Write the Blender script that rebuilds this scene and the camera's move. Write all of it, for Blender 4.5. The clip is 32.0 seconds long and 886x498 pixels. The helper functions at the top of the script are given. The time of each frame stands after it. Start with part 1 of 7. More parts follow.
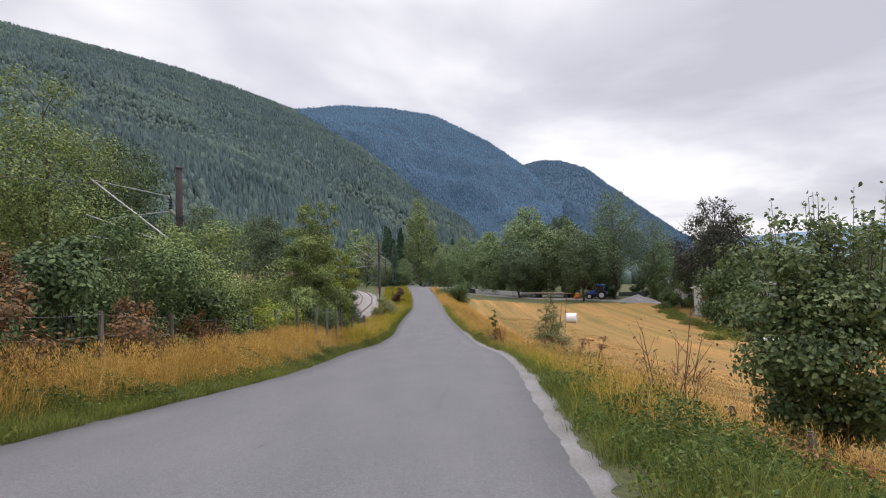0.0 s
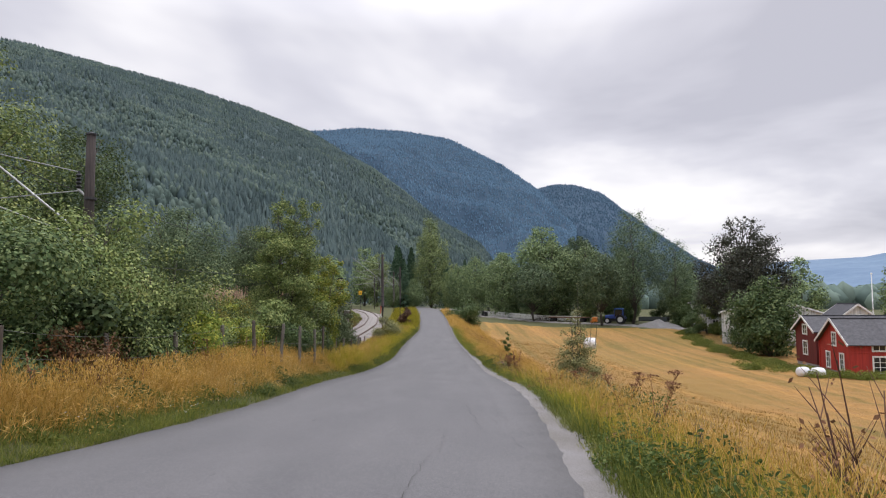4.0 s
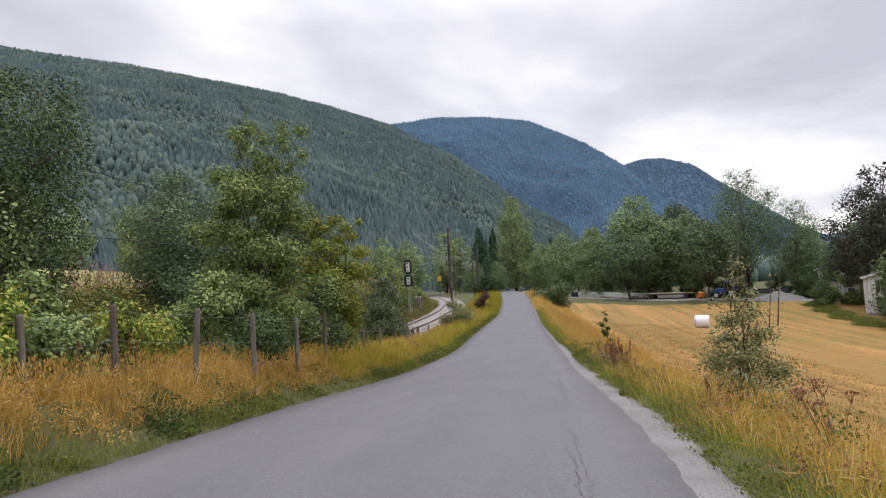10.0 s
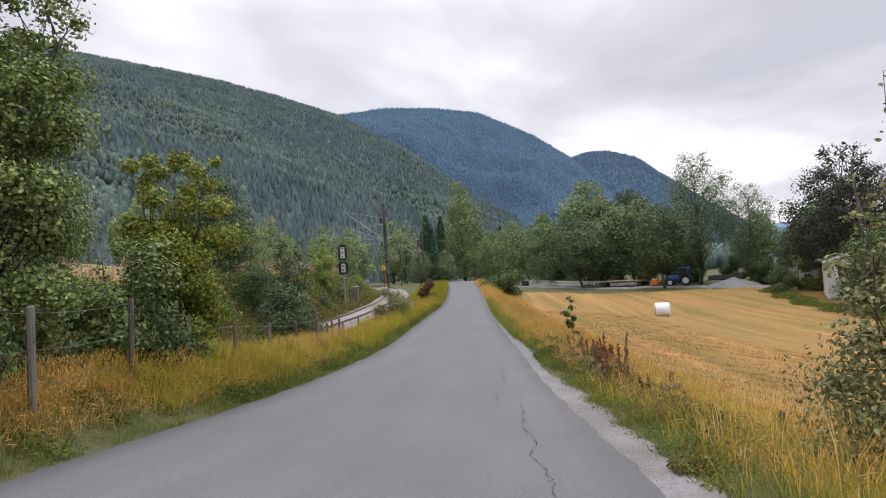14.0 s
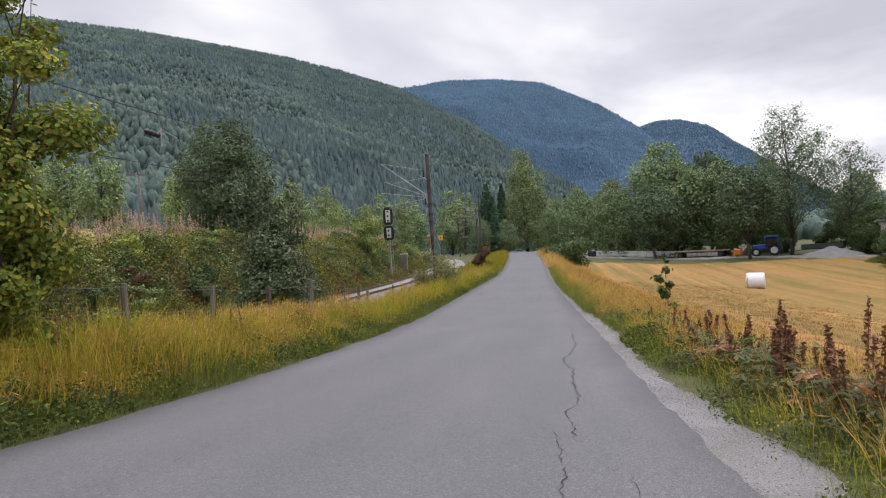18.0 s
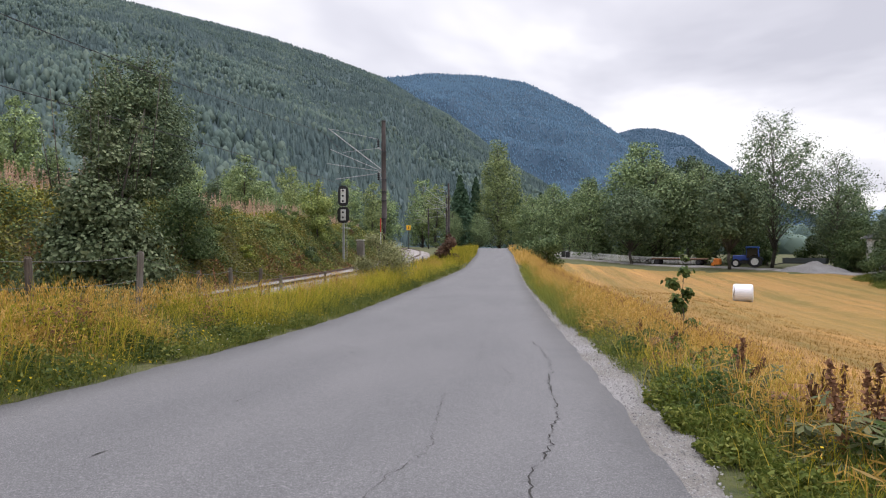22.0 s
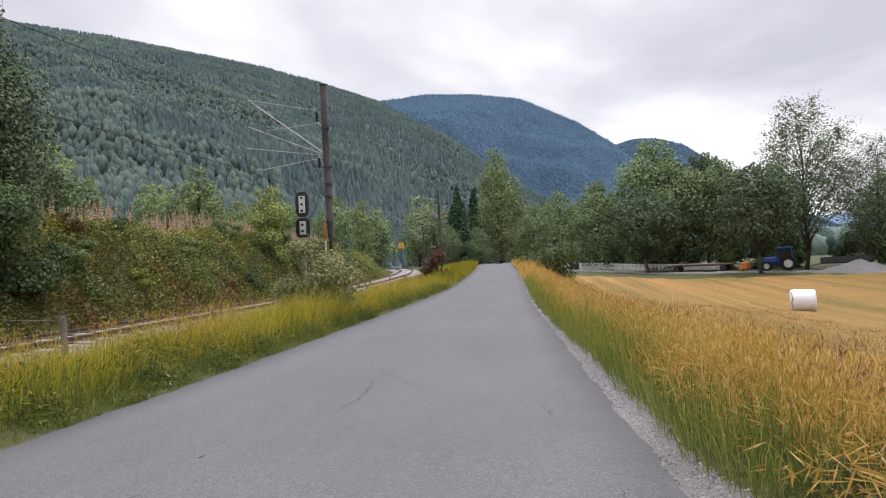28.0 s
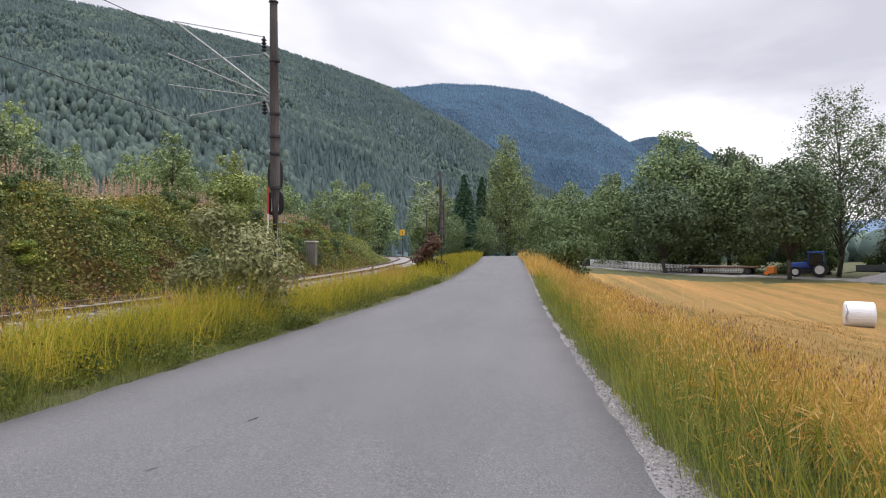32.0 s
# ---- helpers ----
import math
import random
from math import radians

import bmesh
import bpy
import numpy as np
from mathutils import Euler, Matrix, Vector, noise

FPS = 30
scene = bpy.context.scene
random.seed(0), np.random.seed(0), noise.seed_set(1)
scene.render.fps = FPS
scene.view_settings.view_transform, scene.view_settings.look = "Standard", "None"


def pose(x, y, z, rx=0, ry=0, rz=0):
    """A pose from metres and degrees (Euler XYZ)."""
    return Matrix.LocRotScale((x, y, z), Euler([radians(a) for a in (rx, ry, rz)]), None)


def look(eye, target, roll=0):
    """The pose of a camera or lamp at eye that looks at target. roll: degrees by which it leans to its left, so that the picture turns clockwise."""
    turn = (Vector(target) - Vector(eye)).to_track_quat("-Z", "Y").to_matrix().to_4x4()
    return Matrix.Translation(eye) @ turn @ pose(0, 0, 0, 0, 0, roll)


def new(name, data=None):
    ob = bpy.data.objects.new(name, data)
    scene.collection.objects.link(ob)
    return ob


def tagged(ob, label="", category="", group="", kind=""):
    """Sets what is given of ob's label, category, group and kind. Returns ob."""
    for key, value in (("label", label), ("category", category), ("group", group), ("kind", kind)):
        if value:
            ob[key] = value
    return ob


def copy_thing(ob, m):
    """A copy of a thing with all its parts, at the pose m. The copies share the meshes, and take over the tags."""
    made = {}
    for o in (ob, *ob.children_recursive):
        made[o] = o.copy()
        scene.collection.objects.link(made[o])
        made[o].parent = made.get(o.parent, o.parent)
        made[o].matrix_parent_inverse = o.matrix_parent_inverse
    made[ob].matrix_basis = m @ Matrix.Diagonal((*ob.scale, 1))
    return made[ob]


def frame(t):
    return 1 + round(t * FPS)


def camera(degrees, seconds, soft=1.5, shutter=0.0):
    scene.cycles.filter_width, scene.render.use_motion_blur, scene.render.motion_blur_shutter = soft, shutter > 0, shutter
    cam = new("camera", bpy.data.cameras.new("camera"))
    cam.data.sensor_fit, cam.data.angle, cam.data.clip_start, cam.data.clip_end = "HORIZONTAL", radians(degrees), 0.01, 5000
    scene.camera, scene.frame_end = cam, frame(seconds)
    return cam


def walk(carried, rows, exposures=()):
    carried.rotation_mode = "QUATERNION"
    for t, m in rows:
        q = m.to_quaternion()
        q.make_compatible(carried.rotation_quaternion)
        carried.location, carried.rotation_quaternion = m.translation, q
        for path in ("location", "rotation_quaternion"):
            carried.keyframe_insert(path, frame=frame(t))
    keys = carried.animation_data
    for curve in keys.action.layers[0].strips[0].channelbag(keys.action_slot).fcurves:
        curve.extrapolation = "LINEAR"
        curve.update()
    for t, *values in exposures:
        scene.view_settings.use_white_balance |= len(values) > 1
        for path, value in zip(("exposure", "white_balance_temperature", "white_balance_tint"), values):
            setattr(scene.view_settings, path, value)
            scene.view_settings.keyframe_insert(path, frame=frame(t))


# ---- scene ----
cam = camera(68.26, 32.0, soft=1.1)
PATH = [
    (0.0, 0.000, 0.088, 1.552, 92.19, 1.00, 0.04),
    (0.5, 0.038, 0.828, 1.509, 92.64, 0.83, -0.10),
    (1.0, 0.054, 1.565, 1.476, 92.92, -0.13, -0.97),
    (1.5, 0.052, 2.291, 1.450, 94.02, -0.59, -0.93),
    (2.0, 0.065, 3.002, 1.416, 94.54, -0.44, 0.20),
    (2.5, 0.068, 3.693, 1.371, 94.58, -0.56, 0.55),
    (4.5, 0.489, 6.152, 1.064, 93.82, 0.44, 1.15),
    (5.0, 0.533, 6.957, 1.004, 93.40, 0.47, -0.31),
    (5.5, 0.590, 7.785, 0.940, 93.34, 0.64, -1.40),
    (6.0, 0.649, 8.619, 0.872, 92.41, 0.61, -1.83),
    (6.5, 0.708, 9.460, 0.816, 91.99, -0.28, -1.74),
    (7.0, 0.788, 10.269, 0.765, 91.71, -1.68, -1.30),
    (7.5, 0.820, 11.105, 0.725, 92.45, -2.05, -0.19),
    (8.0, 0.840, 11.934, 0.671, 92.54, -2.24, 3.20),
    (8.5, 0.850, 12.788, 0.617, 91.62, -1.83, 7.72),
    (9.0, 0.875, 13.662, 0.566, 90.81, 0.54, 8.71),
    (9.5, 0.895, 14.500, 0.528, 93.64, 2.74, 8.86),
    (10.0, 0.919, 15.319, 0.482, 93.29, 3.07, 8.91),
    (10.5, 0.929, 16.157, 0.434, 92.45, 1.51, 6.50),
    (11.0, 0.904, 17.016, 0.396, 92.91, 1.60, 5.28),
    (11.5, 0.874, 17.891, 0.356, 92.46, 1.79, 4.88),
    (12.0, 0.874, 18.784, 0.311, 92.07, 2.60, 4.54),
    (12.5, 0.863, 19.673, 0.257, 92.23, 1.81, 3.70),
    (13.0, 0.848, 20.563, 0.191, 91.81, 1.46, 3.44),
    (13.5, 0.835, 21.455, 0.102, 93.21, 0.94, 3.73),
    (14.0, 0.827, 22.349, -0.002, 92.32, 3.56, 4.53),
    (14.5, 0.824, 23.241, -0.113, 93.40, 1.48, 4.31),
    (16.5, 0.825, 26.780, -0.550, 92.79, 0.58, 9.56),
    (17.0, 0.825, 27.624, -0.610, 93.84, -1.50, 8.78),
    (17.5, 0.817, 28.430, -0.657, 92.93, 1.28, 10.52),
    (18.0, 0.790, 29.227, -0.712, 90.36, 3.57, 10.08),
    (18.5, 0.785, 30.029, -0.767, 88.85, -0.04, 9.53),
    (19.0, 0.786, 30.823, -0.826, 88.80, -0.26, 7.50),
    (19.5, 0.800, 31.586, -0.884, 88.50, 1.47, 6.43),
    (20.0, 0.800, 32.331, -0.934, 88.00, 0.66, 7.22),
    (20.5, 0.797, 33.059, -0.984, 88.18, 1.77, 7.89),
    (21.0, 0.794, 33.779, -1.032, 88.75, 0.98, 7.65),
    (21.5, 0.772, 34.504, -1.071, 88.66, 0.95, 8.02),
    (22.0, 0.759, 35.285, -1.085, 89.75, -0.00, 7.72),
    (22.5, 0.735, 36.117, -1.101, 90.30, 0.24, 6.99),
    (23.0, 0.712, 36.982, -1.133, 90.76, -1.23, 6.13),
    (23.5, 0.718, 37.858, -1.176, 89.42, 1.19, 6.04),
    (24.0, 0.720, 38.768, -1.220, 88.74, 1.45, 4.97),
    (24.5, 0.748, 39.671, -1.260, 88.84, 0.95, 4.08),
    (25.0, 0.754, 40.531, -1.298, 89.01, 0.83, 4.06),
    (25.5, 0.680, 41.364, -1.325, 89.28, 1.03, 4.45),
    (27.5, 0.535, 44.365, -1.449, 90.32, 0.85, 6.25),
    (28.0, 0.548, 45.099, -1.478, 91.51, 2.82, 8.05),
    (28.5, 0.593, 45.811, -1.501, 90.77, 2.58, 9.04),
    (29.0, 0.637, 46.515, -1.519, 90.95, 1.71, 8.91),
    (29.5, 0.646, 47.230, -1.529, 90.69, -1.19, 7.23),
    (30.0, 0.613, 47.983, -1.532, 92.59, 2.35, 6.17),
    (30.5, 0.578, 48.778, -1.536, 92.79, -0.35, 5.41),
    (31.0, 0.507, 49.595, -1.537, 92.08, -0.10, 5.48),
    (31.5, 0.430, 50.407, -1.535, 91.79, 0.77, 6.72),
    (32.0, 0.346, 51.196, -1.532, 90.67, 0.28, 8.67),
]
walk(cam, [(t, pose(*v)) for t, *v in PATH], ((0, -0.12), (5, -0.18), (12, -0.06), (14, -0.06), (17, -0.12), (18, -0.1), (19, 0.28), (20.5, 0.24), (22, 0.02), (23, -0.05), (24, 0.08), (25, 0.15), (28, 0.0), (30, 0.02), (31, -0.15), (32, 0.04)))

# ---- world and light ----
world = bpy.data.worlds.new("overcast_sky")
scene.world = world
world.use_nodes = True
wt = world.node_tree
wt.nodes.clear()


def wnode(kind, operation=""):
    n = wt.nodes.new(kind)
    if operation:
        n.operation = operation
    return n


SUN_EL, SUN_ROT = radians(42), radians(25)
w_out = wnode("ShaderNodeOutputWorld")
w_bg = wnode("ShaderNodeBackground")
w_sky = wnode("ShaderNodeTexSky")
w_sky.sky_type, w_sky.sun_disc, w_sky.sun_elevation, w_sky.sun_rotation = "NISHITA", False, SUN_EL, SUN_ROT
w_co = wnode("ShaderNodeTexCoord")
w_sep = wnode("ShaderNodeSeparateXYZ")
wt.links.new(w_co.outputs["Generated"], w_sep.inputs[0])
# cloud sheets: flatten the dome so that the clouds grow smaller towards the horizon
w_up = wnode("ShaderNodeMath", operation="ADD")
w_up.inputs[1].default_value = 0.16
wt.links.new(w_sep.outputs["Z"], w_up.inputs[0])
w_upc = wnode("ShaderNodeMath", operation="MAXIMUM")
w_upc.inputs[1].default_value = 0.05
wt.links.new(w_up.outputs[0], w_upc.inputs[0])
w_div = []
for axis in ("X", "Y"):
    dv = wnode("ShaderNodeMath", operation="DIVIDE")
    wt.links.new(w_sep.outputs[axis], dv.inputs[0])
    wt.links.new(w_upc.outputs[0], dv.inputs[1])
    w_div.append(dv)
w_cmb = wnode("ShaderNodeCombineXYZ")
wt.links.new(w_div[0].outputs[0], w_cmb.inputs[0])
wt.links.new(w_div[1].outputs[0], w_cmb.inputs[1])
w_map = wnode("ShaderNodeMapping")
w_map.inputs["Location"].default_value = (0.95, 0.5, 0.0)
wt.links.new(w_cmb.outputs[0], w_map.inputs[0])
w_n = wnode("ShaderNodeTexNoise")
w_n.inputs["Scale"].default_value = 0.62
w_n.inputs["Detail"].default_value = 5.0
w_n.inputs["Roughness"].default_value = 0.5
w_n.inputs["Distortion"].default_value = 0.35
wt.links.new(w_map.outputs[0], w_n.inputs["Vector"])
w_ramp = wnode("ShaderNodeValToRGB")
e = w_ramp.color_ramp.elements
e[0].position, e[0].color = 0.39, (0.508, 0.505, 0.578, 1)
e[1].position, e[1].color = 0.6, (0.958, 0.938, 0.968, 1)
mid = e.new(0.5)
mid.color = (0.678, 0.670, 0.742, 1)
# thinner, brighter cloud towards the hidden sun, thicker to the east
w_dot = wnode("ShaderNodeVectorMath", operation="DOT_PRODUCT")
w_nrm = wnode("ShaderNodeVectorMath", operation="NORMALIZE")
wt.links.new(w_co.outputs["Generated"], w_nrm.inputs[0])
wt.links.new(w_nrm.outputs[0], w_dot.inputs[0])
w_dot.inputs[1].default_value = (0.12, 0.90, 0.42)
w_thin = wnode("ShaderNodeMapRange")
w_thin.interpolation_type = "SMOOTHSTEP"
w_thin.inputs["From Min"].default_value = 0.9
w_thin.inputs["From Max"].default_value = 1.0
w_thin.inputs["To Min"].default_value = -0.03
w_thin.inputs["To Max"].default_value = 0.1
wt.links.new(w_dot.outputs["Value"], w_thin.inputs["Value"])
w_sum = wnode("ShaderNodeMath", operation="ADD")
wt.links.new(w_n.outputs["Fac"], w_sum.inputs[0])
wt.links.new(w_thin.outputs[0], w_sum.inputs[1])
wt.links.new(w_sum.outputs[0], w_ramp.inputs[0])
# an overcast sky is two to three times as bright overhead as at the horizon
w_gain = wnode("ShaderNodeMapRange")
w_gain.inputs["From Min"].default_value = 0.38
w_gain.inputs["From Max"].default_value = 0.9
w_gain.inputs["To Min"].default_value = 0.95
w_gain.inputs["To Max"].default_value = 3.0
wt.links.new(w_sep.outputs["Z"], w_gain.inputs["Value"])
w_mul = wnode("ShaderNodeVectorMath", operation="SCALE")
wt.links.new(w_ramp.outputs["Color"], w_mul.inputs[0])
wt.links.new(w_gain.outputs[0], w_mul.inputs["Scale"])
w_skys = wnode("ShaderNodeVectorMath", operation="SCALE")
w_skys.inputs["Scale"].default_value = 0.006
wt.links.new(w_sky.outputs[0], w_skys.inputs[0])
w_add = wnode("ShaderNodeVectorMath", operation="ADD")
wt.links.new(w_mul.outputs[0], w_add.inputs[0])
wt.links.new(w_skys.outputs[0], w_add.inputs[1])
wt.links.new(w_add.outputs[0], w_bg.inputs["Color"])
w_bg.inputs["Strength"].default_value = 1.22
wt.links.new(w_bg.outputs[0], w_out.inputs[0])

sun_data = bpy.data.lights.new("sun", "SUN")
sun_data.energy, sun_data.angle, sun_data.color = 1.5, radians(14), (1.0, 0.95, 0.93)
sun = new("sun", sun_data)
sun.matrix_world = look((40 * math.sin(SUN_ROT), 40 * math.cos(SUN_ROT), 60), (0, 30, 0))


# ---- materials ----
def material(name):
    m = bpy.data.materials.new(name)
    m.use_nodes = True
    return m, m.node_tree, m.node_tree.nodes["Principled BSDF"]


def tnode(nt, kind, **ins):
    n = nt.nodes.new(kind)
    for k, v in ins.items():
        n.inputs[k.replace("_", " ")].default_value = v
    return n


def ramp(nt, src, stops):
    r = nt.nodes.new("ShaderNodeValToRGB")
    els = r.color_ramp.elements
    while len(els) < len(stops):
        els.new(0.5)
    for el, (p, c) in zip(els, stops):
        el.position, el.color = p, (*c, 1)
    nt.links.new(src, r.inputs[0])
    return r.outputs[0]


def mix(nt, fac, a, b, blend="MIX"):
    n = nt.nodes.new("ShaderNodeMix")
    n.data_type, n.blend_type = "RGBA", blend
    for val, sock in ((fac, n.inputs[0]), (a, n.inputs[6]), (b, n.inputs[7])):
        if isinstance(val, bpy.types.NodeSocket):
            nt.links.new(val, sock)
        else:
            sock.default_value = val if isinstance(val, float) else (*val, 1)
    return n.outputs[2]


def noise_at(nt, scale, detail=4.0, rough=0.55, stretch=(1, 1, 1), turn=0.0, coord="Object"):
    co = nt.nodes.new("ShaderNodeTexCoord")
    mp = nt.nodes.new("ShaderNodeMapping")
    mp.inputs["Scale"].default_value = stretch
    mp.inputs["Rotation"].default_value = (0, 0, turn)
    nt.links.new(co.outputs[coord], mp.inputs[0])
    n = tnode(nt, "ShaderNodeTexNoise", Scale=scale, Detail=detail, Roughness=rough)
    nt.links.new(mp.outputs[0], n.inputs["Vector"])
    return n.outputs["Fac"]


def bump(nt, bsdf, src, strength=0.4, dist=0.02):
    b = tnode(nt, "ShaderNodeBump", Strength=strength, Distance=dist)
    nt.links.new(src, b.inputs["Height"])
    nt.links.new(b.outputs[0], bsdf.inputs["Normal"])


def rough_surface(name, dark, light, scale, rough=0.85, big=0.2, big_tint=(0.8, 0.8, 0.8), bump_s=0.4, bump_d=0.01, metal=0.0,
                  stretch=(1, 1, 1), turn=0.0):
    """A material with fine grain between two colours and large faint stains."""
    m, nt, p = material(name)
    g = noise_at(nt, scale, 6.0, 0.6, stretch, turn)
    c = ramp(nt, g, [(0.3, dark), (0.7, light)])
    s = noise_at(nt, big, 3.0, 0.5)
    k = ramp(nt, s, [(0.35, big_tint), (0.65, (1, 1, 1))])
    nt.links.new(mix(nt, 1.0, c, k, "MULTIPLY"), p.inputs["Base Color"])
    p.inputs["Roughness"].default_value, p.inputs["Metallic"].default_value = rough, metal
    bump(nt, p, g, bump_s, bump_d)
    return m


def leafy(name, stops, rough=0.6, translucent=0.15, gloss=0.14, patch_scale=0.7, patch_share=0.45):
    """Foliage: a colour of its own for each leaf, patches over the crown, some light through the leaf."""
    m, nt, p = material(name)
    geo = nt.nodes.new("ShaderNodeNewGeometry")
    info = nt.nodes.new("ShaderNodeObjectInfo")
    patch = noise_at(nt, patch_scale, 2.0 if patch_scale > 0.1 else 5.0)
    a = nt.nodes.new("ShaderNodeMath")
    a.operation = "MULTIPLY_ADD"
    a.inputs[1].default_value = 1 - patch_share
    nt.links.new(geo.outputs["Random Per Island"], a.inputs[0])
    b = nt.nodes.new("ShaderNodeMath")
    b.operation = "MULTIPLY"
    b.inputs[1].default_value = patch_share
    nt.links.new(patch, b.inputs[0])
    nt.links.new(b.outputs[0], a.inputs[2])
    c = ramp(nt, a.outputs[0], stops)
    hs = tnode(nt, "ShaderNodeHueSaturation")
    mr = tnode(nt, "ShaderNodeMapRange", To_Min=0.8, To_Max=1.2)
    nt.links.new(info.outputs["Random"], mr.inputs["Value"])
    nt.links.new(mr.outputs[0], hs.inputs["Value"])
    nt.links.new(c, hs.inputs["Color"])
    nt.links.new(hs.outputs[0], p.inputs["Base Color"])
    p.inputs["Roughness"].default_value = rough
    p.inputs["Specular IOR Level"].default_value = gloss
    tr = nt.nodes.new("ShaderNodeBsdfTranslucent")
    nt.links.new(hs.outputs[0], tr.inputs["Color"])
    ms = nt.nodes.new("ShaderNodeMixShader")
    ms.inputs[0].default_value = translucent
    nt.links.new(p.outputs[0], ms.inputs[1])
    nt.links.new(tr.outputs[0], ms.inputs[2])
    nt.links.new(ms.outputs[0], nt.nodes["Material Output"].inputs[0])
    return m


def plain(name, colour, rough=0.6, metal=0.0, vary=0.15, scale=6.0):
    d = tuple(c * (1 - vary) for c in colour)
    l = tuple(min(1, c * (1 + vary)) for c in colour)
    return rough_surface(name, d, l, scale, rough, 0.8, (0.88, 0.87, 0.85), 0.15, 0.004, metal)


# asphalt: pale aggregate in dark binder, worn paler wheel tracks
M_ASPHALT, nt, p = material("worn_asphalt")
g1 = noise_at(nt, 110.0, 4.0, 0.75)
g2 = noise_at(nt, 1.1, 4.0, 0.55, (1.0, 0.25, 1))
g3 = noise_at(nt, 42.0, 3.0, 0.7)
c1 = ramp(nt, g1, [(0.28, (0.058, 0.058, 0.059)), (0.5, (0.119, 0.118, 0.120)), (0.74, (0.295, 0.292, 0.29))])
c2 = ramp(nt, g2, [(0.3, (0.86, 0.86, 0.87)), (0.7, (1.06, 1.05, 1.05))])
c3 = ramp(nt, g3, [(0.3, (0.78, 0.78, 0.78)), (0.55, (1.0, 1.0, 1.0)), (0.72, (1.3, 1.3, 1.3))])
nt.links.new(mix(nt, 1.0, mix(nt, 1.0, c1, c2, "MULTIPLY"), c3, "MULTIPLY"), p.inputs["Base Color"])
p.inputs["Roughness"].default_value = 0.85
bump(nt, p, g1, 0.35, 0.004)

M_CRACK = plain("crack_shadow_dirt", (0.03, 0.028, 0.026), 0.95)
M_GRAVEL = rough_surface("pale_gravel", (0.15, 0.142, 0.138), (0.38, 0.365, 0.36), 85.0, 0.9, 0.9, (0.7, 0.68, 0.62), 0.9, 0.02)
M_STONE = leafy("gravel_stone", [(0.2, (0.165, 0.158, 0.158)), (0.5, (0.315, 0.307, 0.300)), (0.85, (0.465, 0.450, 0.435))], 0.9, 0.0)
M_BALLAST = rough_surface("railway_ballast", (0.14, 0.125, 0.12), (0.38, 0.355, 0.34), 18.0, 0.95, 0.4, (0.8, 0.74, 0.7), 1.0, 0.05)
M_TURF = rough_surface("rough_turf", (0.035, 0.045, 0.012), (0.12, 0.11, 0.035), 9.0, 0.95, 0.5, (0.7, 0.8, 0.6), 0.8, 0.05)
M_MEADOW = rough_surface("dry_meadow", (0.22, 0.17, 0.06), (0.42, 0.31, 0.12), 5.0, 0.95, 0.12, (0.55, 0.75, 0.45), 0.6, 0.05)
M_BANK = rough_surface("bracken_bank", (0.04, 0.042, 0.017), (0.115, 0.105, 0.042), 6.0, 0.95, 0.3, (0.8, 0.85, 0.7), 0.8, 0.08)
M_FOREST = rough_surface("forest_floor", (0.015, 0.025, 0.012), (0.05, 0.06, 0.03), 0.4, 0.95, 0.01, (0.8, 0.8, 0.8), 0.3, 0.3)

# stubble field: straw in long swathes with greener strips between
M_STUBBLE, nt, p = material("stubble_field")
s1 = noise_at(nt, 14.0, 5.0, 0.65, (2.6, 1.0, 1), -0.12)
s2 = noise_at(nt, 0.75, 4.0, 0.6, (1.0, 0.018, 1), -0.12)
s3 = noise_at(nt, 0.05, 2.0, 0.5)
c1 = ramp(nt, s1, [(0.25, (0.105, 0.056, 0.013)), (0.5, (0.295, 0.158, 0.036)), (0.75, (0.53, 0.310, 0.088))])
c2 = ramp(nt, s2, [(0.36, (0.62, 0.70, 0.42)), (0.46, (0.90, 0.90, 0.80)), (0.56, (1.0, 0.97, 0.92)), (0.64, (1.28, 1.2, 1.15))])
c3 = ramp(nt, s3, [(0.35, (0.8, 0.92, 0.75)), (0.6, (1, 1, 1))])
nt.links.new(mix(nt, 1.0, mix(nt, 1.0, c1, c2, "MULTIPLY"), c3, "MULTIPLY"), p.inputs["Base Color"])
p.inputs["Roughness"].default_value = 0.9
bump(nt, p, s1, 0.8, 0.05)

M_STUB = leafy("cut_straw", [(0.15, (0.179, 0.100, 0.024)), (0.5, (0.341, 0.192, 0.048)), (0.9, (0.494, 0.306, 0.104))], 0.8, 0.2)
M_STRAW = leafy("dry_grass", [(0.1, (0.133, 0.108, 0.023)), (0.32, (0.376, 0.233, 0.049)), (0.6, (0.575, 0.361, 0.096)), (0.9, (0.763, 0.563, 0.261))], 0.7, 0.5)
M_GOLD = leafy("golden_green_grass", [(0.1, (0.068, 0.099, 0.011)), (0.4, (0.260, 0.259, 0.025)), (0.7, (0.490, 0.384, 0.050)), (0.93, (0.647, 0.499, 0.128))], 0.7, 0.5)
M_GREEN = leafy("fresh_grass", [(0.1, (0.039, 0.061, 0.012)), (0.45, (0.131, 0.166, 0.032)), (0.8, (0.281, 0.279, 0.068)), (0.95, (0.407, 0.344, 0.128))], 0.6, 0.35)
M_WEED = leafy("dark_weed_leaf", [(0.15, (0.034, 0.061, 0.017)), (0.5, (0.085, 0.130, 0.035)), (0.9, (0.190, 0.209, 0.061))], 0.6, 0.25)
M_LUPIN = leafy("lupin_leaf", [(0.15, (0.045, 0.058, 0.024)), (0.5, (0.098, 0.112, 0.044)), (0.9, (0.190, 0.168, 0.075))], 0.6, 0.25)
